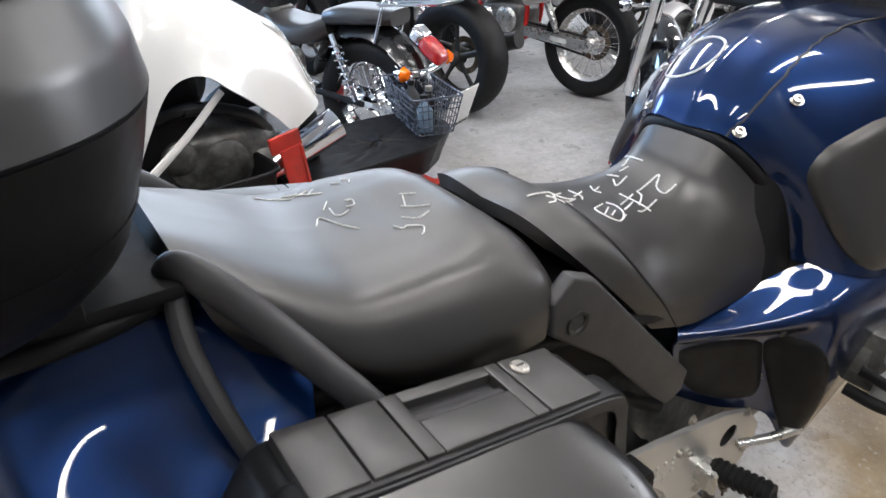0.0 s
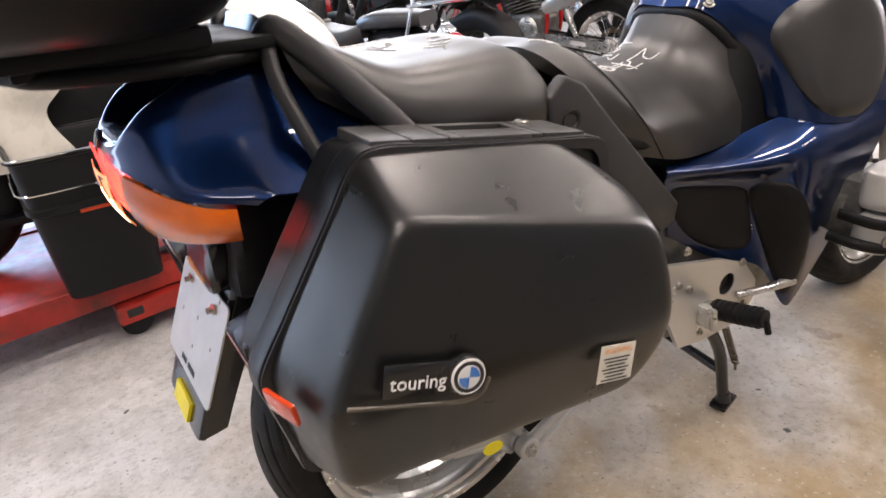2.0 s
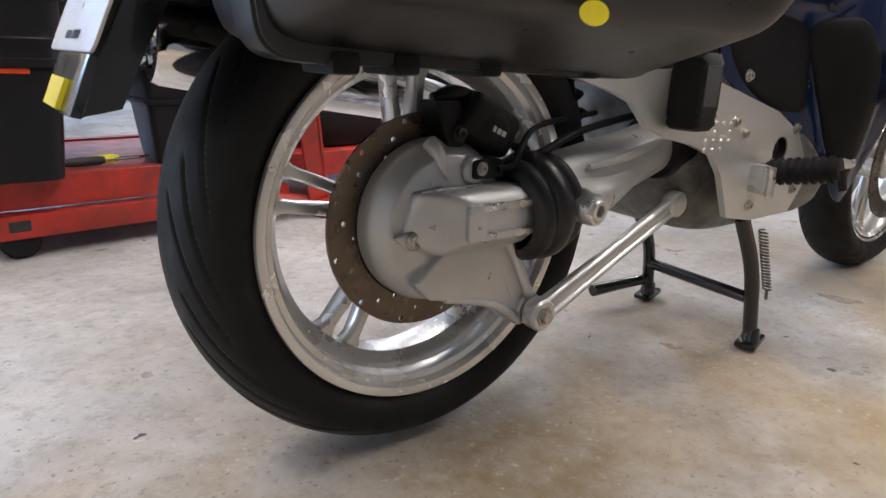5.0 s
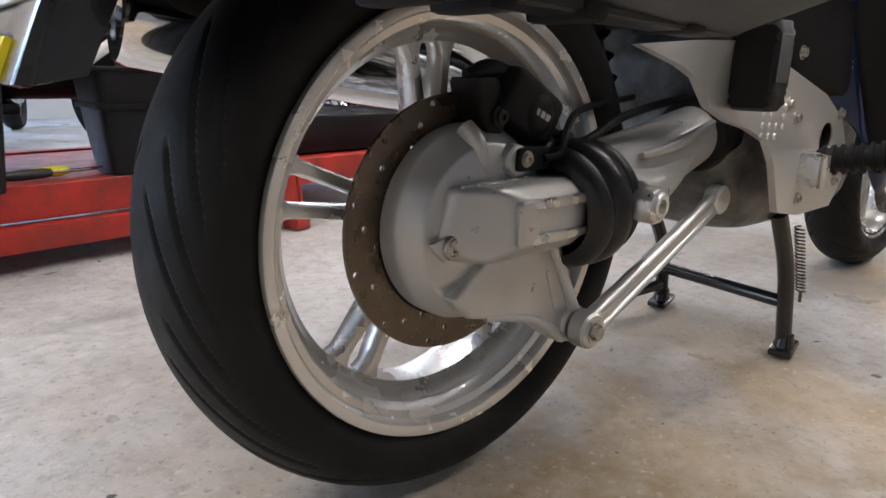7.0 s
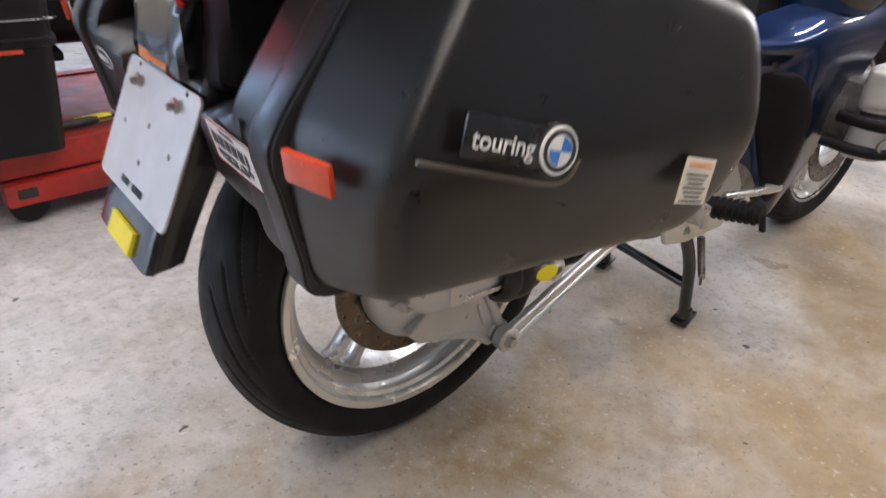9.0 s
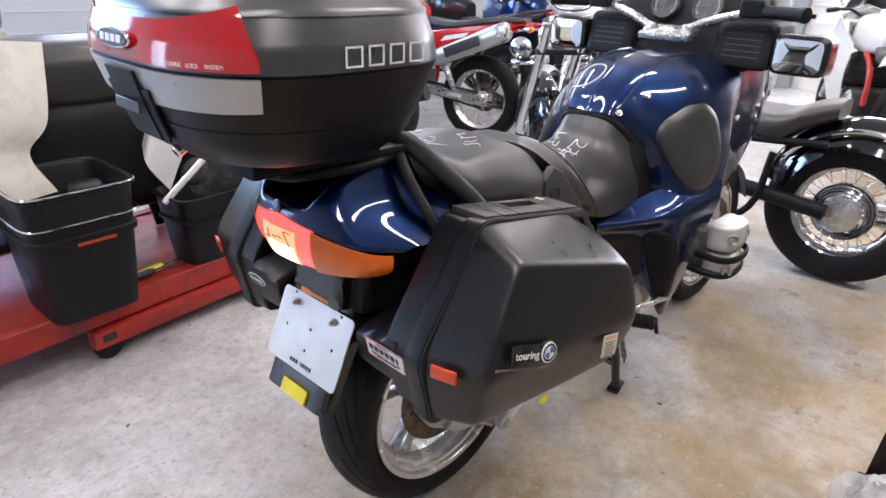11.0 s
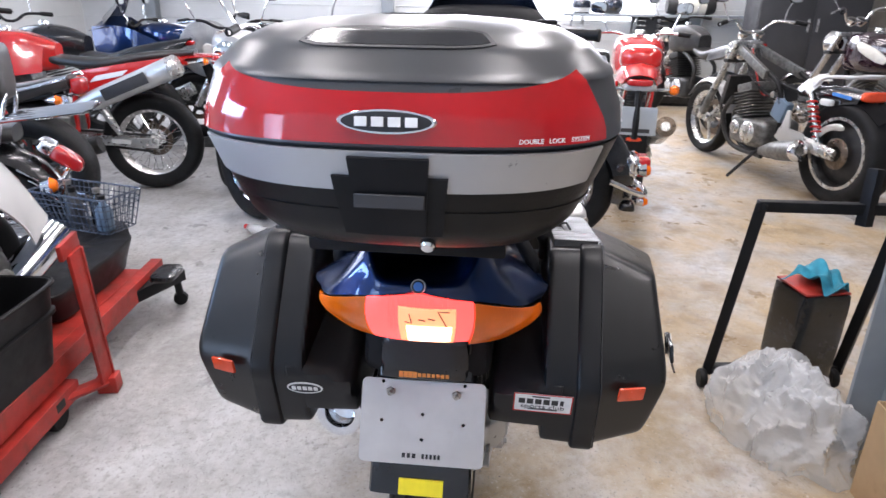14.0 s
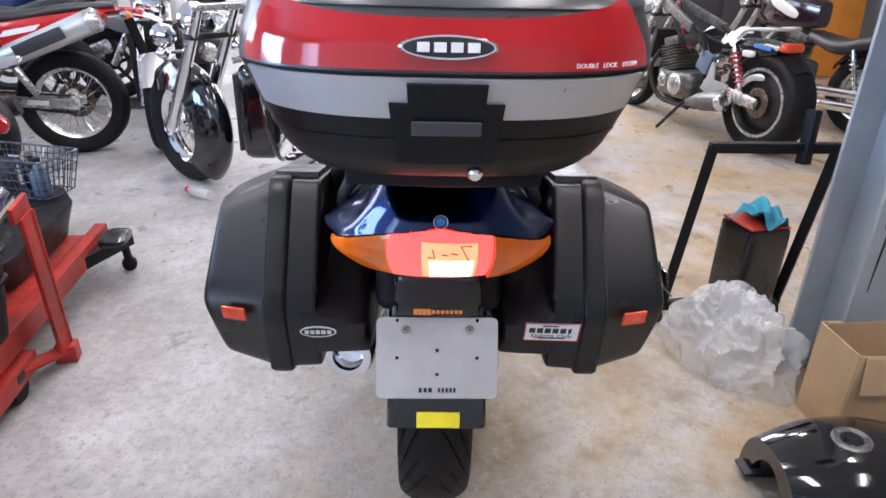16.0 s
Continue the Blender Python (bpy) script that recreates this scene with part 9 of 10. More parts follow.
post.box((0.50, 0.010, 0.050), axes((0.443, -0.080, 0.31), (-0.16, -0.05, 1), (1, 0, 0.1)), 0.002)
post.box((0.05, 0.10, 0.014), axes((0.360, -0.100, 0.575), (-0.16, -0.05, 1), (1, 0, 0.1)), 0.002)
post.box((0.055, 0.065, 0.060), pose(0.470, -0.075, 0.034, 0, 0, 8), 0.004)
post.tube([(0.46, -0.07, 0.045), (0.22, 0.02, 0.10)], 0.018, 8, flat=1.4)
part("wheel_stop", post, M["red_paint"], lift, "bent red steel stop arm")
dolly = Form().box((0.36, 0.06, 0.05), pose(0.98, -0.01, 0.145, 0, 0, -25), 0.004)
dolly.tube([(1.12, -0.075, 0.13), (1.13, -0.078, 0.05)], 0.016, 10)
dolly.lathe([(0, -0.012), (0.028, -0.012), (0.03, 0.012), (0, 0.012)], (1.13, -0.078, 0.032), (1, 0.3, 0), 18)
part("outrigger", dolly, M["matte_black"], lift, "black outrigger arm on a caster")
part("toe_plate", Form().hull([], p=4, n=10, centre=(0.98, -0.10, 0.215), planes=[((1, 0, 0), 0.08), ((-1, 0, 0), 0.08), ((0, 1, 0), 0.05), ((0, -1, 0), 0.05), ((0, 0, 1), 0.016), ((0, 0, -1), 0.016)]), M["black"], lift)

scooter = thing("white_scooter", "stripped pearl white maxi scooter standing on the red lift", "scooter")
ARCH = [
    [(-0.040, 1.280, 0.490), (-0.100, 1.295, 0.590), (-0.075, 1.380, 0.640)],
    [(0.020, 1.262, 0.621), (-0.045, 1.285, 0.730), (-0.020, 1.380, 0.790)],
    [(0.103, 1.252, 0.752), (0.040, 1.290, 0.885), (0.040, 1.420, 0.960)],
    [(0.192, 1.250, 0.777), (0.130, 1.330, 0.985), (0.070, 1.500, 1.060)],
    [(0.275, 1.262, 0.719), (0.330, 1.350, 0.880), (0.350, 1.500, 0.945)],
    [(0.390, 1.300, 0.620), (0.470, 1.370, 0.755), (0.520, 1.480, 0.810)],
    [(0.470, 1.345, 0.530), (0.570, 1.365, 0.590), (0.600, 1.430, 0.610)],
]
part("rear_panel", Form().grid(sheet(ARCH, 48, 24), thick=0.006), M["white_body"], scooter, "pearl white arched side panel")
far = [[(x, 3.22 - y, z) for x, y, z in row] for row in ARCH]
part("rear_panel", Form().grid(sheet(far, 48, 24), thick=0.006), M["white_body"], scooter)
spine = [[(0.07, 1.50, 1.058), (0.06, 1.61, 1.075), (0.07, 1.72, 1.058)], [(0.20, 1.50, 1.005), (0.20, 1.61, 1.02), (0.20, 1.72, 1.005)]]
part("top_bridge", Form().grid(sheet(spine, 8, 10), thick=0.006), M["white_body"], scooter)
spine = [[(0.46, 1.46, 0.86), (0.47, 1.61, 0.875), (0.46, 1.76, 0.86)], [(0.53, 1.47, 0.80), (0.56, 1.61, 0.81), (0.53, 1.75, 0.80)], [(0.60, 1.43, 0.61), (0.66, 1.61, 0.62), (0.60, 1.79, 0.61)]]
part("tail_bridge", Form().grid(sheet(spine, 10, 12), thick=0.006), M["white_body"], scooter)
part("inner_tray", Form().grid(sheet([[(0.15, 1.48, 0.93), (0.15, 1.61, 0.91), (0.15, 1.74, 0.93)], [(0.46, 1.46, 0.80), (0.46, 1.61, 0.78), (0.46, 1.76, 0.80)]], 8, 8), thick=0.006), M["matte_black"], scooter)
part("trim_bar", Form().tube([(0.255, 1.31, 0.71), (0.12, 1.28, 0.60), (-0.045, 1.262, 0.480), (-0.075, 1.262, 0.455)], [0.012, 0.013, 0.014, 0.012], 10, 14, flat=0.6), M["white_body"], scooter, "thin white trim strip")
SHIELD = [
    [(-0.372, 1.36, 0.540), (-0.60, 1.31, 0.540), (-0.95, 1.38, 0.560)],
    [(-0.425, 1.37, 0.672), (-0.64, 1.31, 0.700), (-0.97, 1.40, 0.740)],
    [(-0.352, 1.38, 0.770), (-0.60, 1.33, 0.830), (-0.93, 1.45, 0.900)],
    [(-0.310, 1.42, 1.000), (-0.54, 1.37, 1.030), (-0.85, 1.52, 1.080)],
]
part("leg_shield", Form().grid(sheet(SHIELD, 30, 24), thick=0.006), M["white_old"], scooter, "cream leg shield")
far = [[(x, 3.22 - y, z) for x, y, z in row] for row in SHIELD]
part("leg_shield", Form().grid(sheet(far, 30, 24), thick=0.006), M["white_old"], scooter)
part("body_core", Form().hull([], p=5, n=18, centre=(-0.10, 1.61, 0.60), planes=[((1, 0, 0), 0.34), ((-1, 0, 0), 0.40), ((0, 1, 0), 0.20), ((0, -1, 0), 0.20), ((0, 0, 1), 0.22), ((0, 0, -1), 0.22)]), M["matte_black"], scooter)
part("seat", Form().hull([], p=3.5, n=18, centre=(-0.17, 1.61, 0.885), planes=[((1, 0, 0.3), 0.26), ((-1, 0, 0), 0.30), ((0, 1, 0), 0.19), ((0, -1, 0), 0.19), ((0, 0, 1), 0.11), ((0, 0, -1), 0.12)]), M["seat"], scooter, "black vinyl scooter seat")
part("engine", Form().hull([], p=5, n=14, centre=(0.22, 1.56, 0.46), planes=[((1, 0, 0.3), 0.24), ((-1, 0, 0), 0.20), ((0, 1, 0), 0.14), ((0, -1, 0), 0.16), ((0, 0, 1), 0.11), ((0, 0, -1), 0.11)]), M["engine"], scooter, "dirty drive casing and engine")
for k, (x, z, r) in enumerate(((0.12, 0.50, 0.055), (0.26, 0.46, 0.075), (0.38, 0.43, 0.05))):
    part("drive_cover", Form().lathe([(0, 0.02), (r * 0.6, 0.018), (r * 0.95, 0.006), (r, -0.02)], (x, 1.405, z), (0, -1, 0), 24), M["engine"], scooter)
part("air_hose", Form().tube([(0.05, 1.42, 0.62), (0.18, 1.39, 0.65), (0.34, 1.41, 0.60), (0.42, 1.45, 0.52)], 0.022, 10, 24), M["boot"], scooter)
part("muffler", Form().tube([(0.30, 1.44, 0.36), (0.45, 1.42, 0.42), (0.66, 1.42, 0.50)], [0.03, 0.055, 0.058], 16), M["chrome"], scooter)


def on_lift(name, c, R):
    f = Form()
    rw = part(name, Form().lathe([(R * 0.62, -0.035), (R * 0.64, -0.03), (R * 0.58, 0), (R * 0.64, 0.03), (R * 0.62, 0.035), (R * 0.54, 0.01), (R * 0.54, -0.01)], c, (0, 1, 0), 40, closed_profile=True), M["rim"], scooter)
    for k in range(5):
        a = k * 2 * np.pi / 5
        d = np.array([np.cos(a), 0, np.sin(a)])
        part("spoke", Form().tube([np.array(c) + 0.02 * d, np.array(c) + R * 0.58 * d], [0.018, 0.013], 8), M["rim"], rw)
    part("tyre", simple_tyre(c, R, R * 0.64, 0.06), M["rubber"], rw)


on_lift("front_wheel", (-0.80, 1.53, 0.195 + 0.24), 0.24)
on_lift("rear_wheel", (0.44, 1.61, 0.195 + 0.235), 0.235)
part("front_guard", Form().grid(np.array([[(-0.80 + 0.27 * np.cos(a), 1.53 + 0.075 * b, 0.435 + (0.27 - 0.02 * b * b) * np.sin(a)) for b in np.linspace(-1, 1, 9)] for a in np.linspace(0.3, 2.6, 20)]), thick=0.004), M["white_old"], scooter)
part("steering_post", Form().tube([(-0.80, 1.53, 0.45), (-0.66, 1.58, 0.80), (-0.58, 1.60, 1.12)], 0.03, 12), M["matte_black"], scooter)
part("handlebar", Form().tube([(-0.60, 1.28, 1.10), (-0.56, 1.45, 1.14), (-0.56, 1.60, 1.15), (-0.56, 1.75, 1.14), (-0.60, 1.92, 1.10)], 0.014, 10, 20), M["matte_black"], scooter)
part("screen_mount", Form().hull([], p=4, n=12, centre=(-0.72, 1.60, 1.06), planes=[((1, 0, 0), 0.10), ((-1, 0, 0), 0.14), ((0, 1, 0), 0.20), ((0, -1, 0), 0.20), ((0, 0, 1), 0.06), ((0, 0, -1), 0.09)]), M["white_body"], scooter)
part("floor_board", Form().box((0.50, 0.36, 0.03), Matrix.Translation((-0.42, 1.61, 0.36)), 0.01), M["matte_black"], scooter)
part("centre_prop", Form().tube([(0.05, 1.50, 0.36), (0.08, 1.50, 0.205)], 0.02, 10).tube([(0.05, 1.72, 0.36), (0.08, 1.72, 0.205)], 0.02, 10), M["matte_black"], scooter)


def crate(name, label, x0, x1, y0, y1, z0, z1, tag, yaw=0.0, wire=True):
    c = thing(name, label, "storage bin", "black bins")
    w = 0.006
    cx, cy = (x0 + x1) / 2, (y0 + y1) / 2
    R = Matrix.Translation((cx, cy, 0)) @ Matrix.Rotation(radians(yaw), 4, "Z") @ Matrix.Translation((-cx, -cy, 0))
    f = Form()
    n = 40

    def ring(z, g):
        t = np.linspace(0, 2 * np.pi, n + 1)[:-1]
        e = 2 / 7.0
        return np.stack([cx + ((x1 - x0) / 2 + g) * np.sign(np.cos(t)) * np.abs(np.cos(t)) ** e, cy + ((y1 - y0) / 2 + g) * np.sign(np.sin(t)) * np.abs(np.sin(t)) ** e, np.full(n, z)], -1)

    h = z1 - z0
    rows = [ring(z0, -0.030), ring(z0 + h * 0.35, -0.018), ring(z0 + h * 0.62, -0.010), ring(z0 + h * 0.63, 0.0), ring(z0 + h * 0.67, 0.0), ring(z0 + h * 0.68, -0.008), ring(z1 - 0.012, 0.0), ring(z1, 0.006), ring(z1, -0.002), ring(z1 - 0.012, -0.008), ring(z0 + 0.02, -0.036)]
    f.grid(np.array(rows), wrap_v=True)
    for r_, rev in ((rows[0], True), (rows[-1], False)):
        o = len(f.v)
        f.v.extend([tuple(p) for p in r_])
        f.f.append(tuple(o + i for i in (reversed(range(n)) if rev else range(n))))
    part("tub", f.moved(R), M["crate"], c)
    part("rim", Form().tube([tuple(p) for p in ring(z1 - 0.004, 0.006)], 0.006, 6, closed=True).moved(R), M["crate"], c)
    if tag:
        tz = z0 + h * tag[1]
        lb = Form().box((0.115, 0.003, 0.020), R @ pose(cx + tag[0], y0 + 0.0095, tz, 3, 0, 0), 0.001, 1)
        part("orange_label", lb, M["reflector"], c, "orange label strip")
    if wire:
        g = Form()
        for z, r in ((z1 + 0.002, 0.0035), (z0 + h * 0.78, 0.003)):
            g.tube([tuple(p) for p in ring(z, 0.008)], r, 6, closed=True)
        part("wire_rim", g.moved(R), M["chrome"], c)
    return c


crate("storage_bin", "black plastic bin with an orange label on the lift", -0.56, -0.235, 1.06, 1.40, 0.20, 0.622, (0.02, 0.62), 3)
crate("storage_bin", "low black plastic bin beside the scooter engine", -0.055, 0.36, 1.20, 1.42, 0.20, 0.47, None, 5, False)
tub = thing("storage_tub", "low black plastic tub with a cloth-covered top", "storage bin", "black bins")
plan = spline(np.array([(0.50, 1.37), (0.72, 1.375), (0.96, 1.40), (1.075, 1.425), (1.13, 1.46), (1.25, 1.56), (1.27, 1.70), (1.20, 1.84), (0.85, 1.86), (0.50, 1.82), (0.46, 1.60)]), 72, closed=True)
heart = plan.mean(0)
rows = []
for z, g in ((0.204, 0.84), (0.235, 0.87), (0.295, 0.965), (0.318, 1.0), (0.326, 1.0), (0.330, 0.985)):
    rows.append([(heart[0] + (q[0] - heart[0]) * g, heart[1] + (q[1] - heart[1]) * g, z) for q in plan])
part("tub", Form().grid(np.array(rows), wrap_v=True), M["crate"], tub)
rows = []
for g in np.linspace(0.985, 0.0, 14):
    rows.append([(heart[0] + (q[0] - heart[0]) * g, heart[1] + (q[1] - heart[1]) * g, 0.329 + 0.008 * math.sin(q[0] * 31 + g * 9) * math.sin(q[1] * 27 - g * 7) * (1 - g)) for q in plan])
part("cover_cloth", Form().grid(np.array(rows), wrap_v=True), M["matte_black"], tub, "black cloth cover")
# scraps inside the first bin
sc = Form()
rng = random.Random(4)
for k in range(7):
    x, y = -0.40 + rng.uniform(-0.11, 0.11), 1.23 + rng.uniform(-0.11, 0.11)
    sc.hull([], p=5, n=6, centre=(x, y, 0.50 + rng.uniform(0, 0.06)), planes=[((1, 0, 0), 0.05), ((-1, 0, 0), 0.05), ((0, 1, 0.3), 0.03), ((0, -1, 0), 0.04), ((0, 0, 1), 0.03), ((0, 0, -1), 0.28)])
tagged(solo("scrap_parts", sc, M["grime"], "dark plastic scraps heaped inside the bin", "scrap"), kind="stuff")
# rectangular wire basket standing on the tub, with dark parts inside
bk = thing("wire_basket", "dark coated rectangular wire basket standing on a black tub", "basket")
BASK = pose(1.165, 1.655, 0.338, 0, 0, -13)


def basket_ring(z, grow):
    a, b, r = 0.105 + grow, 0.205 + grow, 0.02
    out = []
    for sx, sy, a0 in ((1, 1, 0), (-1, 1, 90), (-1, -1, 180), (1, -1, 270)):
        out += [(sx * (a - r) + r * math.cos(radians(a0 + k * 30)), sy * (b - r) + r * math.sin(radians(a0 + k * 30)), z) for k in range(4)]
    return out


for z, g, r in ((0.004, -0.030, 0.0026), (0.040, -0.022, 0.0018), (0.075, -0.015, 0.0018), (0.110, -0.008, 0.0022), (0.132, -0.004, 0.0022), (0.160, 0.0, 0.0045)):
    part("hoop", Form().tube(basket_ring(z, g), r, 6, closed=True).moved(BASK), M["coated_wire"], bk)
wires = Form()
for t in np.linspace(-1, 1, 15):
    for sx in (-1, 1):
        wires.tube([(sx * 0.075, 0.17 * t, 0.004), (sx * 0.105, 0.20 * t, 0.160)], 0.0022, 5)
    wires.tube([(-0.075, 0.17 * t, 0.004), (0.075, 0.17 * t, 0.004)], 0.0018, 5)
for t in np.linspace(-1, 1, 8):
    for sy in (-1, 1):
        wires.tube([(0.07 * t, sy * 0.175, 0.004), (0.10 * t, sy * 0.205, 0.160)], 0.0022, 5)
tagged(part("wire_mesh", wires.moved(BASK), M["coated_wire"], bk), kind="stuff")
for t in (-0.11, 0.07):
    part("handle", Form().tube([(-0.105, t - 0.02, 0.155), (-0.112, t - 0.02, 0.185), (-0.112, t + 0.02, 0.185), (-0.105, t + 0.02, 0.155)], 0.0032, 6).moved(BASK), M["coated_wire"], bk)
for k, (nm, lab, mat_) in enumerate((("bottle", "dark blue plastic bottle lying in the wire basket", "badge_grey"), ("bottle", "black plastic bottle standing in the wire basket", "black"), ("bottle", "grey plastic bottle standing in the wire basket", "trim"), ("bottle", "dark bottle with glossy shoulders in the wire basket", "deep_black"))):
    b_ = thing(nm, lab, "bottle", "bottles in the basket", at=BASK @ Matrix.Translation((-0.03 + 0.05 * (k % 2), -0.12 + 0.078 * k, 0.007)))
    part("body", Form().lathe([(0, 0), (0.031, 0.0), (0.034, 0.008), (0.034, 0.085 + 0.01 * k), (0.014, 0.115 + 0.01 * k), (0.012, 0.132 + 0.01 * k)], (0, 0, 0), (0, 0, 1), 22), M[mat_], b_)
    part("cap", Form().lathe([(0.0150, 0.128 + 0.01 * k), (0.0155, 0.148 + 0.01 * k), (0, 0.150 + 0.01 * k)], (0, 0, 0), (0, 0, 1), 16), M["zinc" if k % 2 else "matte_black"], b_)
# screwdrivers and cloth strip on the lift
for k, (mat_, lab, x, y) in enumerate((("yellow", "yellow-handled screwdriver lying on the lift", -0.16, 1.265), ("dark_mark", "black-handled screwdriver lying on the lift", -0.20, 1.245))):
    t_ = thing("screwdriver", lab, "tool", "tools on the lift", at=pose(x, y, 0.218, 0, 0, 12))
    part("grip", Form().lathe([(0, -0.055), (0.010, -0.052), (0.013, -0.02), (0.013, 0.03), (0.009, 0.05), (0, 0.055)], (0, 0, 0), (1, 0, 0), 14), M[mat_], t_)
    part("blade", Form().tube([(0.05, 0, 0), (0.16, 0, 0)], 0.0035, 8), M["chrome"], t_)

# ---- right-hand side: hoist frame, block, wrap, column, carton, loose tank ----
hoist = thing("hoist_frame", "black square-tube hoist frame on small wheels", "frame")
hf = 0.034


def bar_box(f, a, b, s):
    a, b = Vector(a), Vector(b)
    f.box(((b - a).length + s * 0.7, s, s), axes((a + b) / 2, b - a, (0, 0.2, 1)), 0.004)


TL, TR = (0.72, -0.905, 0.690), (0.74, -1.330, 0.690)
BL, BR = (0.80, -0.865, 0.055), (0.86, -1.330, 0.055)
for nm, a, b in (("left_leg", TL, BL), ("right_leg", TR, BR), ("top_bar", TL, TR)):
    f = Form()
    bar_box(f, a, b, hf)
    part(nm, f, M["matte_black"], hoist)
f = Form()
bar_box(f, (0.725, -1.215, 0.650), (0.745, -1.222, 0.800), 0.036)
part("socket_post", f, M["matte_black"], hoist)
f = Form()
bar_box(f, BL, BR, hf)
part("base_bar", f, M["matte_black"], hoist)
for p in (BL, BR):
    part("caster", Form().lathe([(0, -0.012), (0.030, -0.012), (0.034, -0.006), (0.034, 0.006), (0.030, 0.012), (0, 0.012)], (p[0] - 0.03, p[1] + 0.025, 0.034), (0, 1, 0.0), 20), M["rubber"], hoist)

block = thing("steel_block", "black steel box stand with a rusty red top", "stand", at=pose(0.80, -1.150, 0, 0, 0, 14))
part("column", Form().hull([], p=26, n=16, centre=(0, 0, 0.20), planes=[((1, 0, 0), 0.082), ((-1, 0, -0.03), 0.082), ((0, 1, 0), 0.082), ((0, -1, 0), 0.082), ((0, 0, 1), 0.196), ((0, 0, -1), 0.20)]), M["black"], block)
part("top_pad", Form().box((0.158, 0.158, 0.008), Matrix.Translation((0, 0, 0.400)), 0.003), M["red_paint"], block)
rag = Form()
n = 40
U, V = np.meshgrid(np.linspace(-1, 1, n), np.linspace(-1, 1, n), indexing="ij")
zz = 0.018 * np.sin(3.1 * U + 1.3 * V) * np.cos(2.7 * V) + 0.012 * np.sin(7 * U - 4 * V) + 0.030 * np.exp(-3 * (U ** 2 + V ** 2))
rr = np.maximum(np.abs(U) * 0.98, np.abs(V) * 1.0)
hang = np.clip((0.12 * V - 0.075), 0, 1) * 2.2
G = np.stack([0.085 * U + 0.02 * np.sin(3 * V), -0.075 * V - 0.02 * np.cos(2 * U) + 0.45 * hang * 0.4, 0.432 + zz - hang * 1.0], -1)
solo("cleaning_rag", Form().grid(G, thick=0.002), M["teal"], "crumpled teal cleaning cloth on the steel block", "cloth", at=pose(0.79, -1.165, 0.002, 0, 0, 30))

# crumpled bubble wrap, on the floor against the hoist
noise.seed_set(3)


def crumple(cx, cy, a, b, h, n=112, seed=0.0):
    rows = []
    for i in range(n):
        th = (i / (n - 1)) * math.pi * 0.5
        row = []
        for j in range(n):
            ph = j * 2 * math.pi / n
            d = Vector((math.sin(th) * math.cos(ph), math.sin(th) * math.sin(ph), math.cos(th)))
            k = 1 + 0.26 * noise.noise(d * 1.5 + Vector((seed, 0, 0))) - 0.34 * abs(noise.noise(d * 2.4 + Vector((0, seed, 0)))) - 0.09 * abs(noise.noise(d * 5.5 + Vector((seed, 0, seed)))) - 0.035 * abs(noise.noise(d * 11 + Vector((0, seed, seed)))) + 0.12
            row.append((cx + a * d.x * k, cy + b * d.y * k, max(0.004, h * d.z * k)))
        rows.append(row)
    return np.array(rows)


bw = thing("bubble_wrap", "heap of crumpled clear bubble wrap on the floor", "packaging")
for G in (crumple(0.57, -0.985, 0.16, 0.165, 0.27, seed=1.7), crumple(0.46, -1.045, 0.16, 0.16, 0.23, seed=5.1)):
    part("wrap_sheet", Form().grid(G, wrap_v=True), M["wrap"], bw, fix=False)

# grey steel column
col = thing("column", "grey painted steel column with paper label and paint drip", "column", kind="structure")
cf = Form()
cm = pose(0.385, -1.272, 0, 0, 0, 8)
cf.box((0.012, 0.20, H), cm @ Matrix.Translation((-0.094, 0, H / 2)), 0.002)
cf.box((0.012, 0.20, H), cm @ Matrix.Translation((0.094, 0, H / 2)), 0.002)
cf.box((0.176, 0.010, H), cm @ Matrix.Translation((0, 0, H / 2)), 0.001)
part("beam", cf, M["grey_paint"], col)
part("paper_label", Form().box((0.001, 0.040, 0.060), cm @ Matrix.Translation((-0.1012, 0.070, 0.80)), 0), M["white_mark"], col)
dr = Form().tube([(-0.101, 0.055, 0.60), (-0.101, 0.058, 0.50), (-0.101, 0.060, 0.40)], [0.0035, 0.003, 0.0015], 6)
dr.lathe([(0, 0.001), (0.018, 0.0008), (0.022, 0)], (-0.1005, 0.050, 0.605), (-1, 0, 0), 16)
part("paint_drip", dr.moved(cm), M["dark_mark"], col)

part("switch_box", Form().box((0.10, 0.16, 0.26), cm @ Matrix.Translation((-0.150, 0.215, 1.315)), 0.008), M["matte_black"], col, "dark switch box on an arm")
part("box_arm", Form().tube([(-0.10, 0.08, 1.36), (-0.14, 0.20, 1.36)], 0.012, 8).moved(cm), M["grey_paint"], col)

# open carton
cb = thing("cardboard_box", "open brown cardboard box with folded flaps", "box", at=pose(0.196, -1.318, 0, 0, 0, 2))
hx, hy, hz, tk_ = 0.090, 0.19, 0.300, 0.005
for nm, size, c in (("wall", (tk_, 2 * hy, hz), (hx, 0, hz / 2)), ("wall", (tk_, 2 * hy, hz), (-hx, 0, hz / 2)), ("wall", (2 * hx - tk_, tk_, hz), (0, hy, hz / 2)), ("wall", (2 * hx - tk_, tk_, hz), (0, -hy, hz / 2)), ("base", (2 * hx - 0.01, 2 * hy - 0.01, tk_), (0, 0, tk_ / 2))):
    part(nm, Form().box(size, Matrix.Translation(c), 0.001, 1), M["cardboard"], cb)
part("flap", Form().box((0.004, 2 * hy - 0.03, 0.13), pose(hx - 0.012, 0, hz - 0.065, 0, 4, 0), 0.001, 1), M["cardboard"], cb)
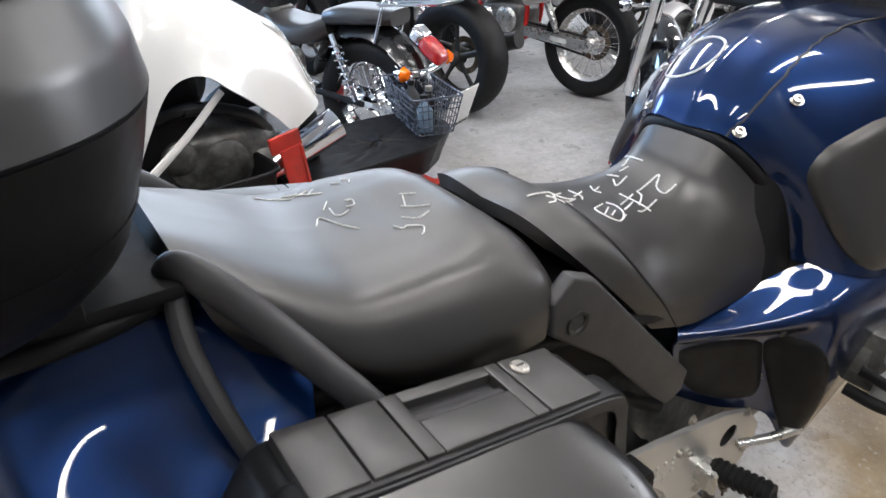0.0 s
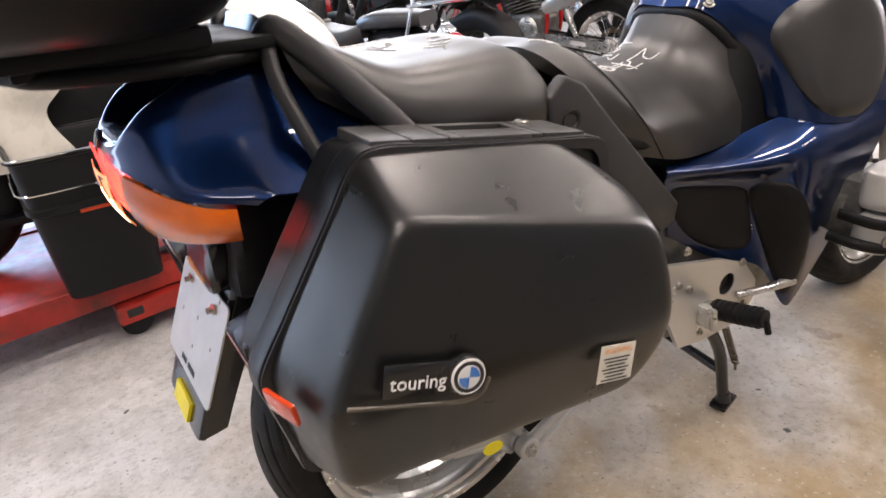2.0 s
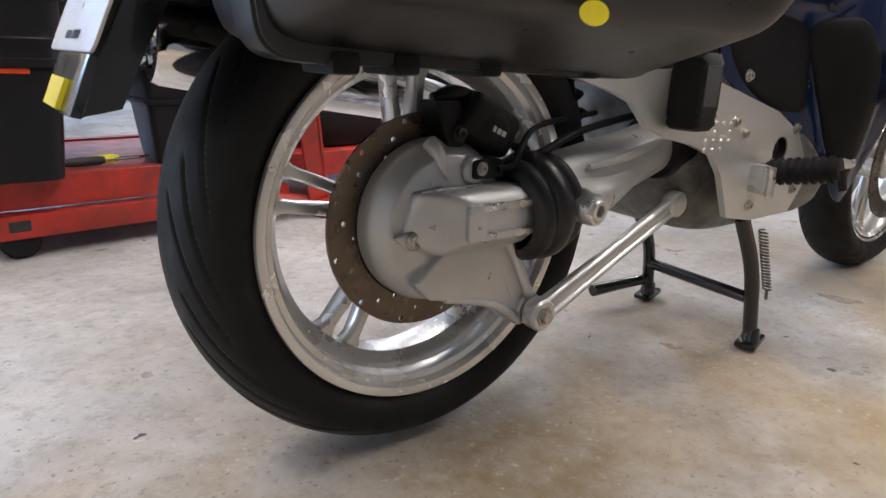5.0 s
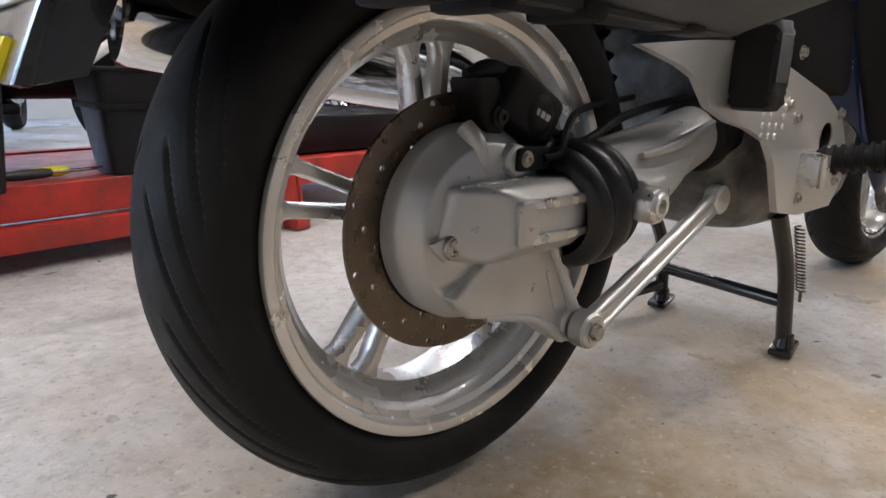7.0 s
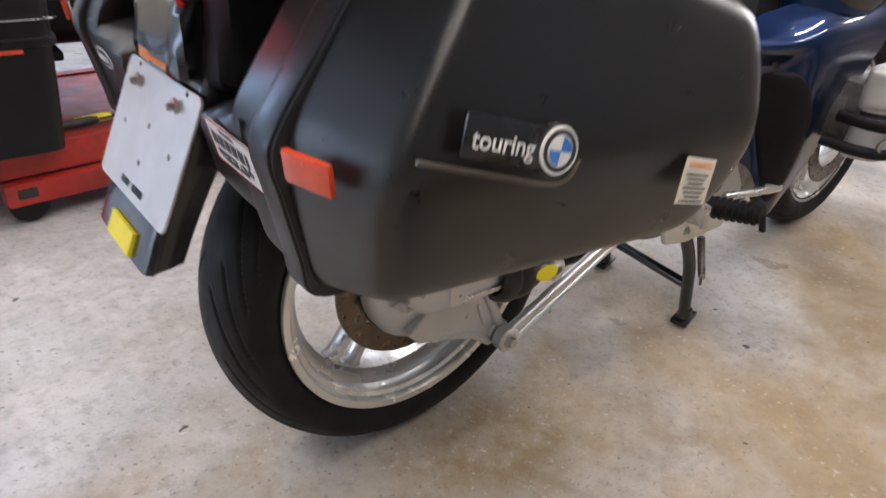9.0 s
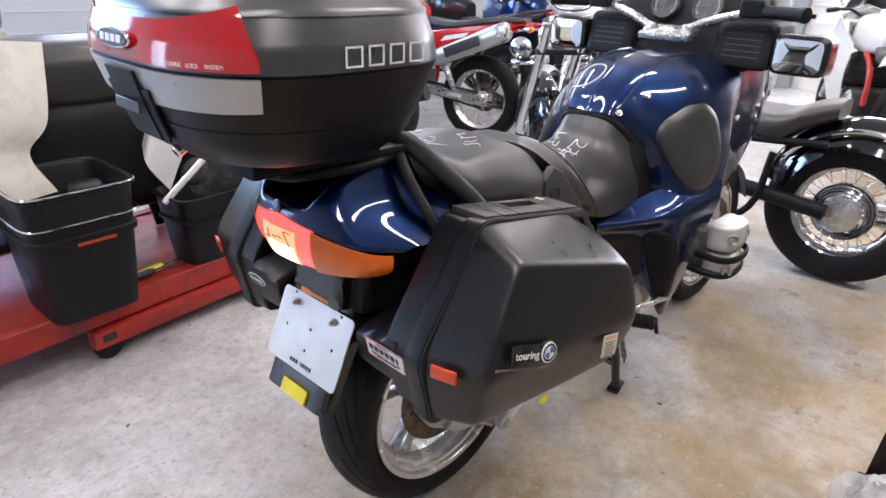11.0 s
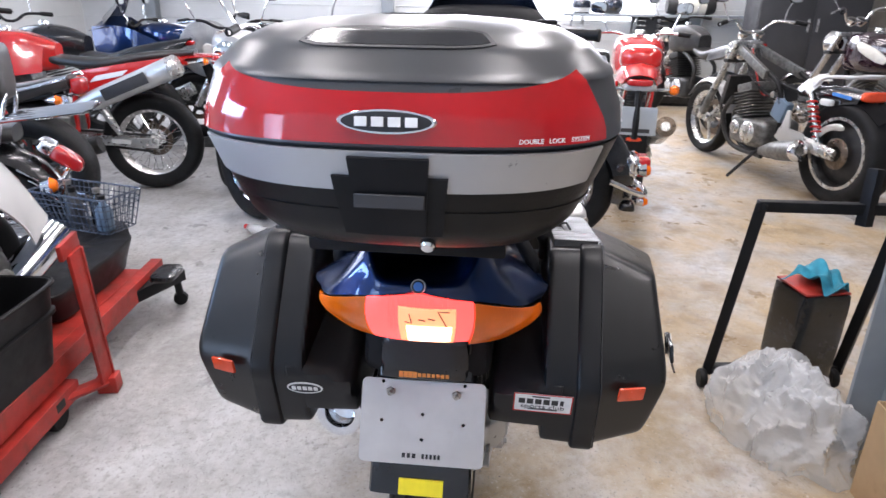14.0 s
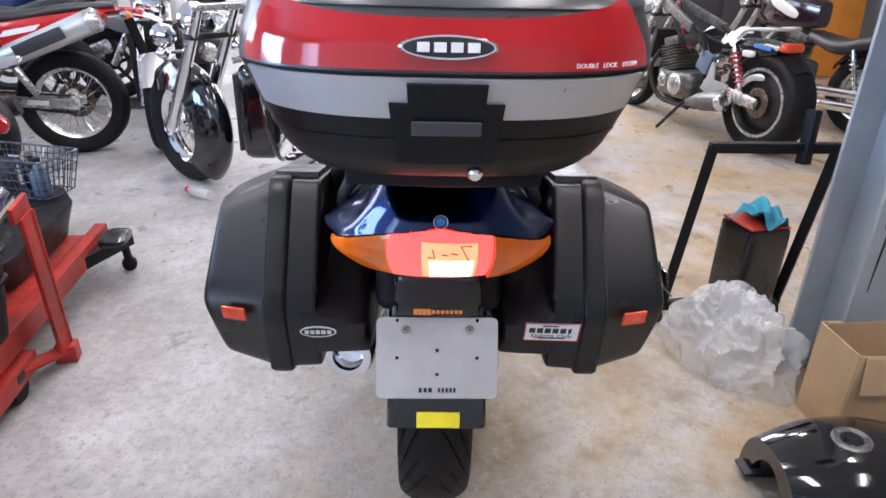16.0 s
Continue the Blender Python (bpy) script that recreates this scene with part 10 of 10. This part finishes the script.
part("flap", Form().box((0.004, 2 * hy - 0.03, 0.11), pose(-hx - 0.012, 0, hz - 0.058, 0, 8, 0), 0.001, 1), M["cardboard"], cb)

# loose black fuel tank lying on the floor, its tunnel towards the aisle
lt = thing("loose_fuel_tank", "glossy black loose motorcycle fuel tank lying on the floor", "fuel tank", at=pose(-0.095, -1.075, 0, 0, 0, -88))
rows = []
for s in np.linspace(0, 1, 36):
    x = -0.24 + 0.42 * s
    w = 0.178 * (0.52 + 0.48 * np.sin(np.pi * min(1.0, 0.10 + 0.80 * s)) ** 0.8) * min(1.0, (1.02 - s) / 0.10) ** 0.5
    h_ = 0.192 * (0.66 + 0.34 * np.sin(np.pi * (0.10 + 0.70 * s))) * min(1.0, (1.02 - s) / 0.12) ** 0.5
    ring = []
    for k in range(25):
        a = np.pi * k / 24
        e = 2 / 2.6
        ring.append((x, w * np.sign(np.cos(a)) * abs(np.cos(a)) ** e, 0.004 + h_ * np.sin(a) ** e))
    for k in range(25):
        a = np.pi * (1 - k / 24)
        ring.append((x, 0.074 * (1 - 0.45 * s) * np.cos(a), 0.004 + 0.108 * (1 - 0.5 * s) * np.sin(a)))
    rows.append(ring)
G = np.array(rows)
f = Form().grid(G, wrap_v=True)
for ring, off in ((0, 0), (35, 35 * 50)):
    for k in range(24):
        q = (off + k, off + k + 1, off + 49 - k - 1, off + 49 - k)
        f.f.append(q if ring else q[::-1])
part("shell", f, M["deep_black"], lt, sharp=50)
part("filler_ring", Form().lathe([(0.024, -0.02), (0.026, 0.003), (0.040, 0.006), (0.046, 0.001)], (-0.055, 0.0, 0.190), (-0.10, 0.0, 1), 30), M["engine"], lt, "grey metal filler neck ring")
part("filler_mouth", Form().lathe([(0, -0.010), (0.025, -0.010)], (-0.055, 0.0, 0.192), (-0.10, 0.0, 1), 24), M["dark_mark"], lt)
for k in range(6):
    a = k * math.pi / 3
    bolts(lt, [(-0.055 + 0.033 * math.cos(a), 0.033 * math.sin(a), 0.195 + 0.0033 * math.cos(a))], (-0.10, 0.0, 1), 0.003, 0.003)
part("mount_tab", Form().box((0.05, 0.06, 0.010), pose(-0.235, 0.085, 0.030, 0, -14, 0), 0.004), M["grime"], lt)

# small clear bottle with a red cap lying by the front wheel of the chrome cruiser
bt = thing("plastic_bottle", "small clear plastic bottle with a red cap on the floor", "bottle", at=pose(2.02, 1.28, 0.032, 0, 0, 60))
part("body", Form().lathe([(0, -0.09), (0.028, -0.09), (0.031, -0.07), (0.031, 0.03), (0.014, 0.07), (0.012, 0.085)], (0, 0, 0), (1, 0, 0), 20), M["wrap"], bt)
part("cap", Form().lathe([(0.015, 0.075), (0.016, 0.095), (0, 0.097)], (0, 0, 0), (1, 0, 0), 16), M["red_body"], bt)

# ---- front wall: shelf, helmets, tool wall, cabinet ----
XW = X1 - 0.02
sh = thing("wall_shelf", "grey steel wall shelf along the front wall", "shelf")
part("board", Form().box((0.34, 2.6, 0.03), Matrix.Translation((XW - 0.19, -2.0, 1.075)), 0.004), M["grey_paint"], sh)
for y in (-0.8, -1.6, -2.4, -3.1):
    part("bracket", Form().tube([(XW - 0.33, y, 1.055), (XW - 0.03, y, 0.80)], 0.012, 8), M["grey_paint"], sh)


def helmet(x, y, z, mat_, label, yaw):
    h = thing("helmet", label, "helmet", "helmets on the shelf", at=pose(x, y, z, 0, 0, yaw))
    a = np.linspace(0, 2 * np.pi, 33)[:-1]
    rows = []
    for s in np.linspace(0, 1, 16):
        el = -0.75 + s * (math.pi / 2 + 0.75)
        rows.append(np.stack([0.15 * np.cos(el) * np.cos(a), 0.125 * np.cos(el) * np.sin(a), np.full(32, 0.105 + 0.145 * np.sin(el))], -1))
    part("shell", Form().grid(np.array(rows), wrap_v=True), M[mat_], h)
    part("visor", Form().grid(np.array([[(0.153 * np.cos(e_) * np.cos(t), 0.128 * np.cos(e_) * np.sin(t), 0.105 + 0.147 * np.sin(e_)) for e_ in np.linspace(-0.25, 0.35, 8)] for t in np.linspace(-1.1, 1.1, 18)]), thick=0.003), M["dark_glass"], h)
    part("neck_roll", Form().tube([(0.105 * np.cos(t), 0.09 * np.sin(t), 0.012) for t in a], 0.012, 8, closed=True), M["seat"], h)


helmet(XW - 0.20, -1.30, 1.09, "black", "black full-face helmet on the wall shelf", 190)
helmet(XW - 0.20, -0.92, 1.09, "white_body", "white open helmet on the wall shelf", 170)
bag = thing("bedroll", "dark rolled bag with pale bands on the wall shelf", "bag", at=pose(XW - 0.20, -2.25, 1.20, 0, 0, 90))
part("roll", Form().lathe([(0, -0.30), (0.09, -0.29), (0.11, -0.22), (0.11, 0.22), (0.09, 0.29), (0, 0.30)], (0, 0, 0), (1, 0, 0), 26), M["grime"], bag)
part("band", Form().lathe([(0.111, -0.17), (0.113, -0.16), (0.113, 0.16), (0.111, 0.17)], (0, 0, 0), (1, 0, 0), 26), M["white_old"], bag)
tw = thing("tool_rack", "wall rack with rows of bright spanners", "tool rack")
part("panel", Form().box((0.02, 0.75, 0.50), Matrix.Translation((XW - 0.03, -1.95, 0.83)), 0.003), M["cabinet"], tw)
for r in range(2):
    for k in range(7):
        y = -1.70 - 0.29 * r
        z = 0.64 + 0.062 * k
        part("spanner", Form().box((0.008, 0.19 - 0.012 * k, 0.016), Matrix.Translation((XW - 0.048, y, z)), 0.003).lathe([(0.012, 0), (0.022, 0), (0.022, 0.008), (0.012, 0.008)], (XW - 0.052, y + 0.10 - 0.006 * k, z), (1, 0, 0), 14, closed_profile=True), M["chrome"], tw)
tc_ = thing("tool_chest", "red and black tool chest under the shelf", "tool chest")
part("chest", Form().box((0.42, 0.80, 0.52), Matrix.Translation((XW - 0.26, -1.95, 0.26)), 0.01), M["matte_black"], tc_)
for k in range(4):
    dwr = part("drawer", Form().box((0.012, 0.74, 0.10), Matrix.Translation((XW - 0.478, -1.95, 0.09 + 0.115 * k)), 0.004), M["red_paint"] if k == 3 else M["grime"], tc_)
    part("pull", Form().box((0.012, 0.66, 0.012), Matrix.Translation((XW - 0.488, -1.95, 0.130 + 0.115 * k)), 0.003), M["alloy"], dwr)
cab = thing("tall_cabinet", "tall dark grey steel cabinet with two doors", "cabinet")
part("carcass", Form().box((0.50, 1.20, 1.95), Matrix.Translation((XW - 0.72, -3.42, 0.975)), 0.008), M["cabinet"], cab)
for s in (-1, 1):
    d = part("door", Form().box((0.018, 0.585, 1.88), Matrix.Translation((XW - 0.980, -3.42 + 0.297 * s, 0.975)), 0.004), M["cabinet"], cab)
    part("handle", Form().box((0.02, 0.02, 0.14), Matrix.Translation((XW - 0.998, -3.42 + 0.05 * s, 1.02)), 0.004), M["alloy"], d)
# painted block pier and orange board beyond the cabinet
pier = thing("wall_pier", "painted concrete block pier beside the cabinet", "wall", kind="structure")
core = part("mortar", Form().box((0.30, 1.10, 2.4), Matrix.Translation((XW - 0.16, -4.58, 1.2)), 0), M["wall"], pier)
bl = mesh_of("block", Form().box((0.02, 0.385, 0.185), None, 0.006, 2), M["block_wall"])
for r in range(12):
    for k in range(3):
        y = -4.23 - 0.395 * k + (0.19 if r % 2 else 0.0)
        if -5.10 < y < -4.05:
            ob = new("block", bl)
            ob.location = (XW - 0.316, y, 0.10 + 0.195 * r)
            ob.parent = pier
pb_ = thing("orange_board", "orange painted board leaning against the wall", "board")
part("sheet", Form().box((0.03, 0.50, 1.60), pose(XW - 1.30, -4.68, 0.81, 0, 5, 0), 0.004), M["orange_body"], pb_)

# clear-wrapped windscreen parts behind the red bike
ws = thing("wrapped_screen", "motorcycle windscreen wrapped in cloudy plastic film", "windscreen", at=pose(3.55, -0.50, 0, 0, 0, 200))
part("film", Form().grid(both_sides(sheet([[(0.0, 0, 0.62), (0.02, 0.20, 0.60)], [(-0.08, 0, 0.85), (-0.04, 0.25, 0.82)], [(-0.20, 0, 1.10), (-0.15, 0.20, 1.06)]], 14, 12)), thick=0.004), M["wrap"], ws)
part("stand", Form().tube([(0.0, 0.15, 0.62), (0.0, 0.15, 0.0)], 0.015, 8).tube([(0.0, -0.15, 0.62), (0.0, -0.15, 0.0)], 0.015, 8), M["grime"], ws)
part("wrap_film", Form().grid(crumple(0.12, 0.05, 0.22, 0.26, 0.62, 40, 2.2), wrap_v=True), M["wrap"], ws, fix=False)
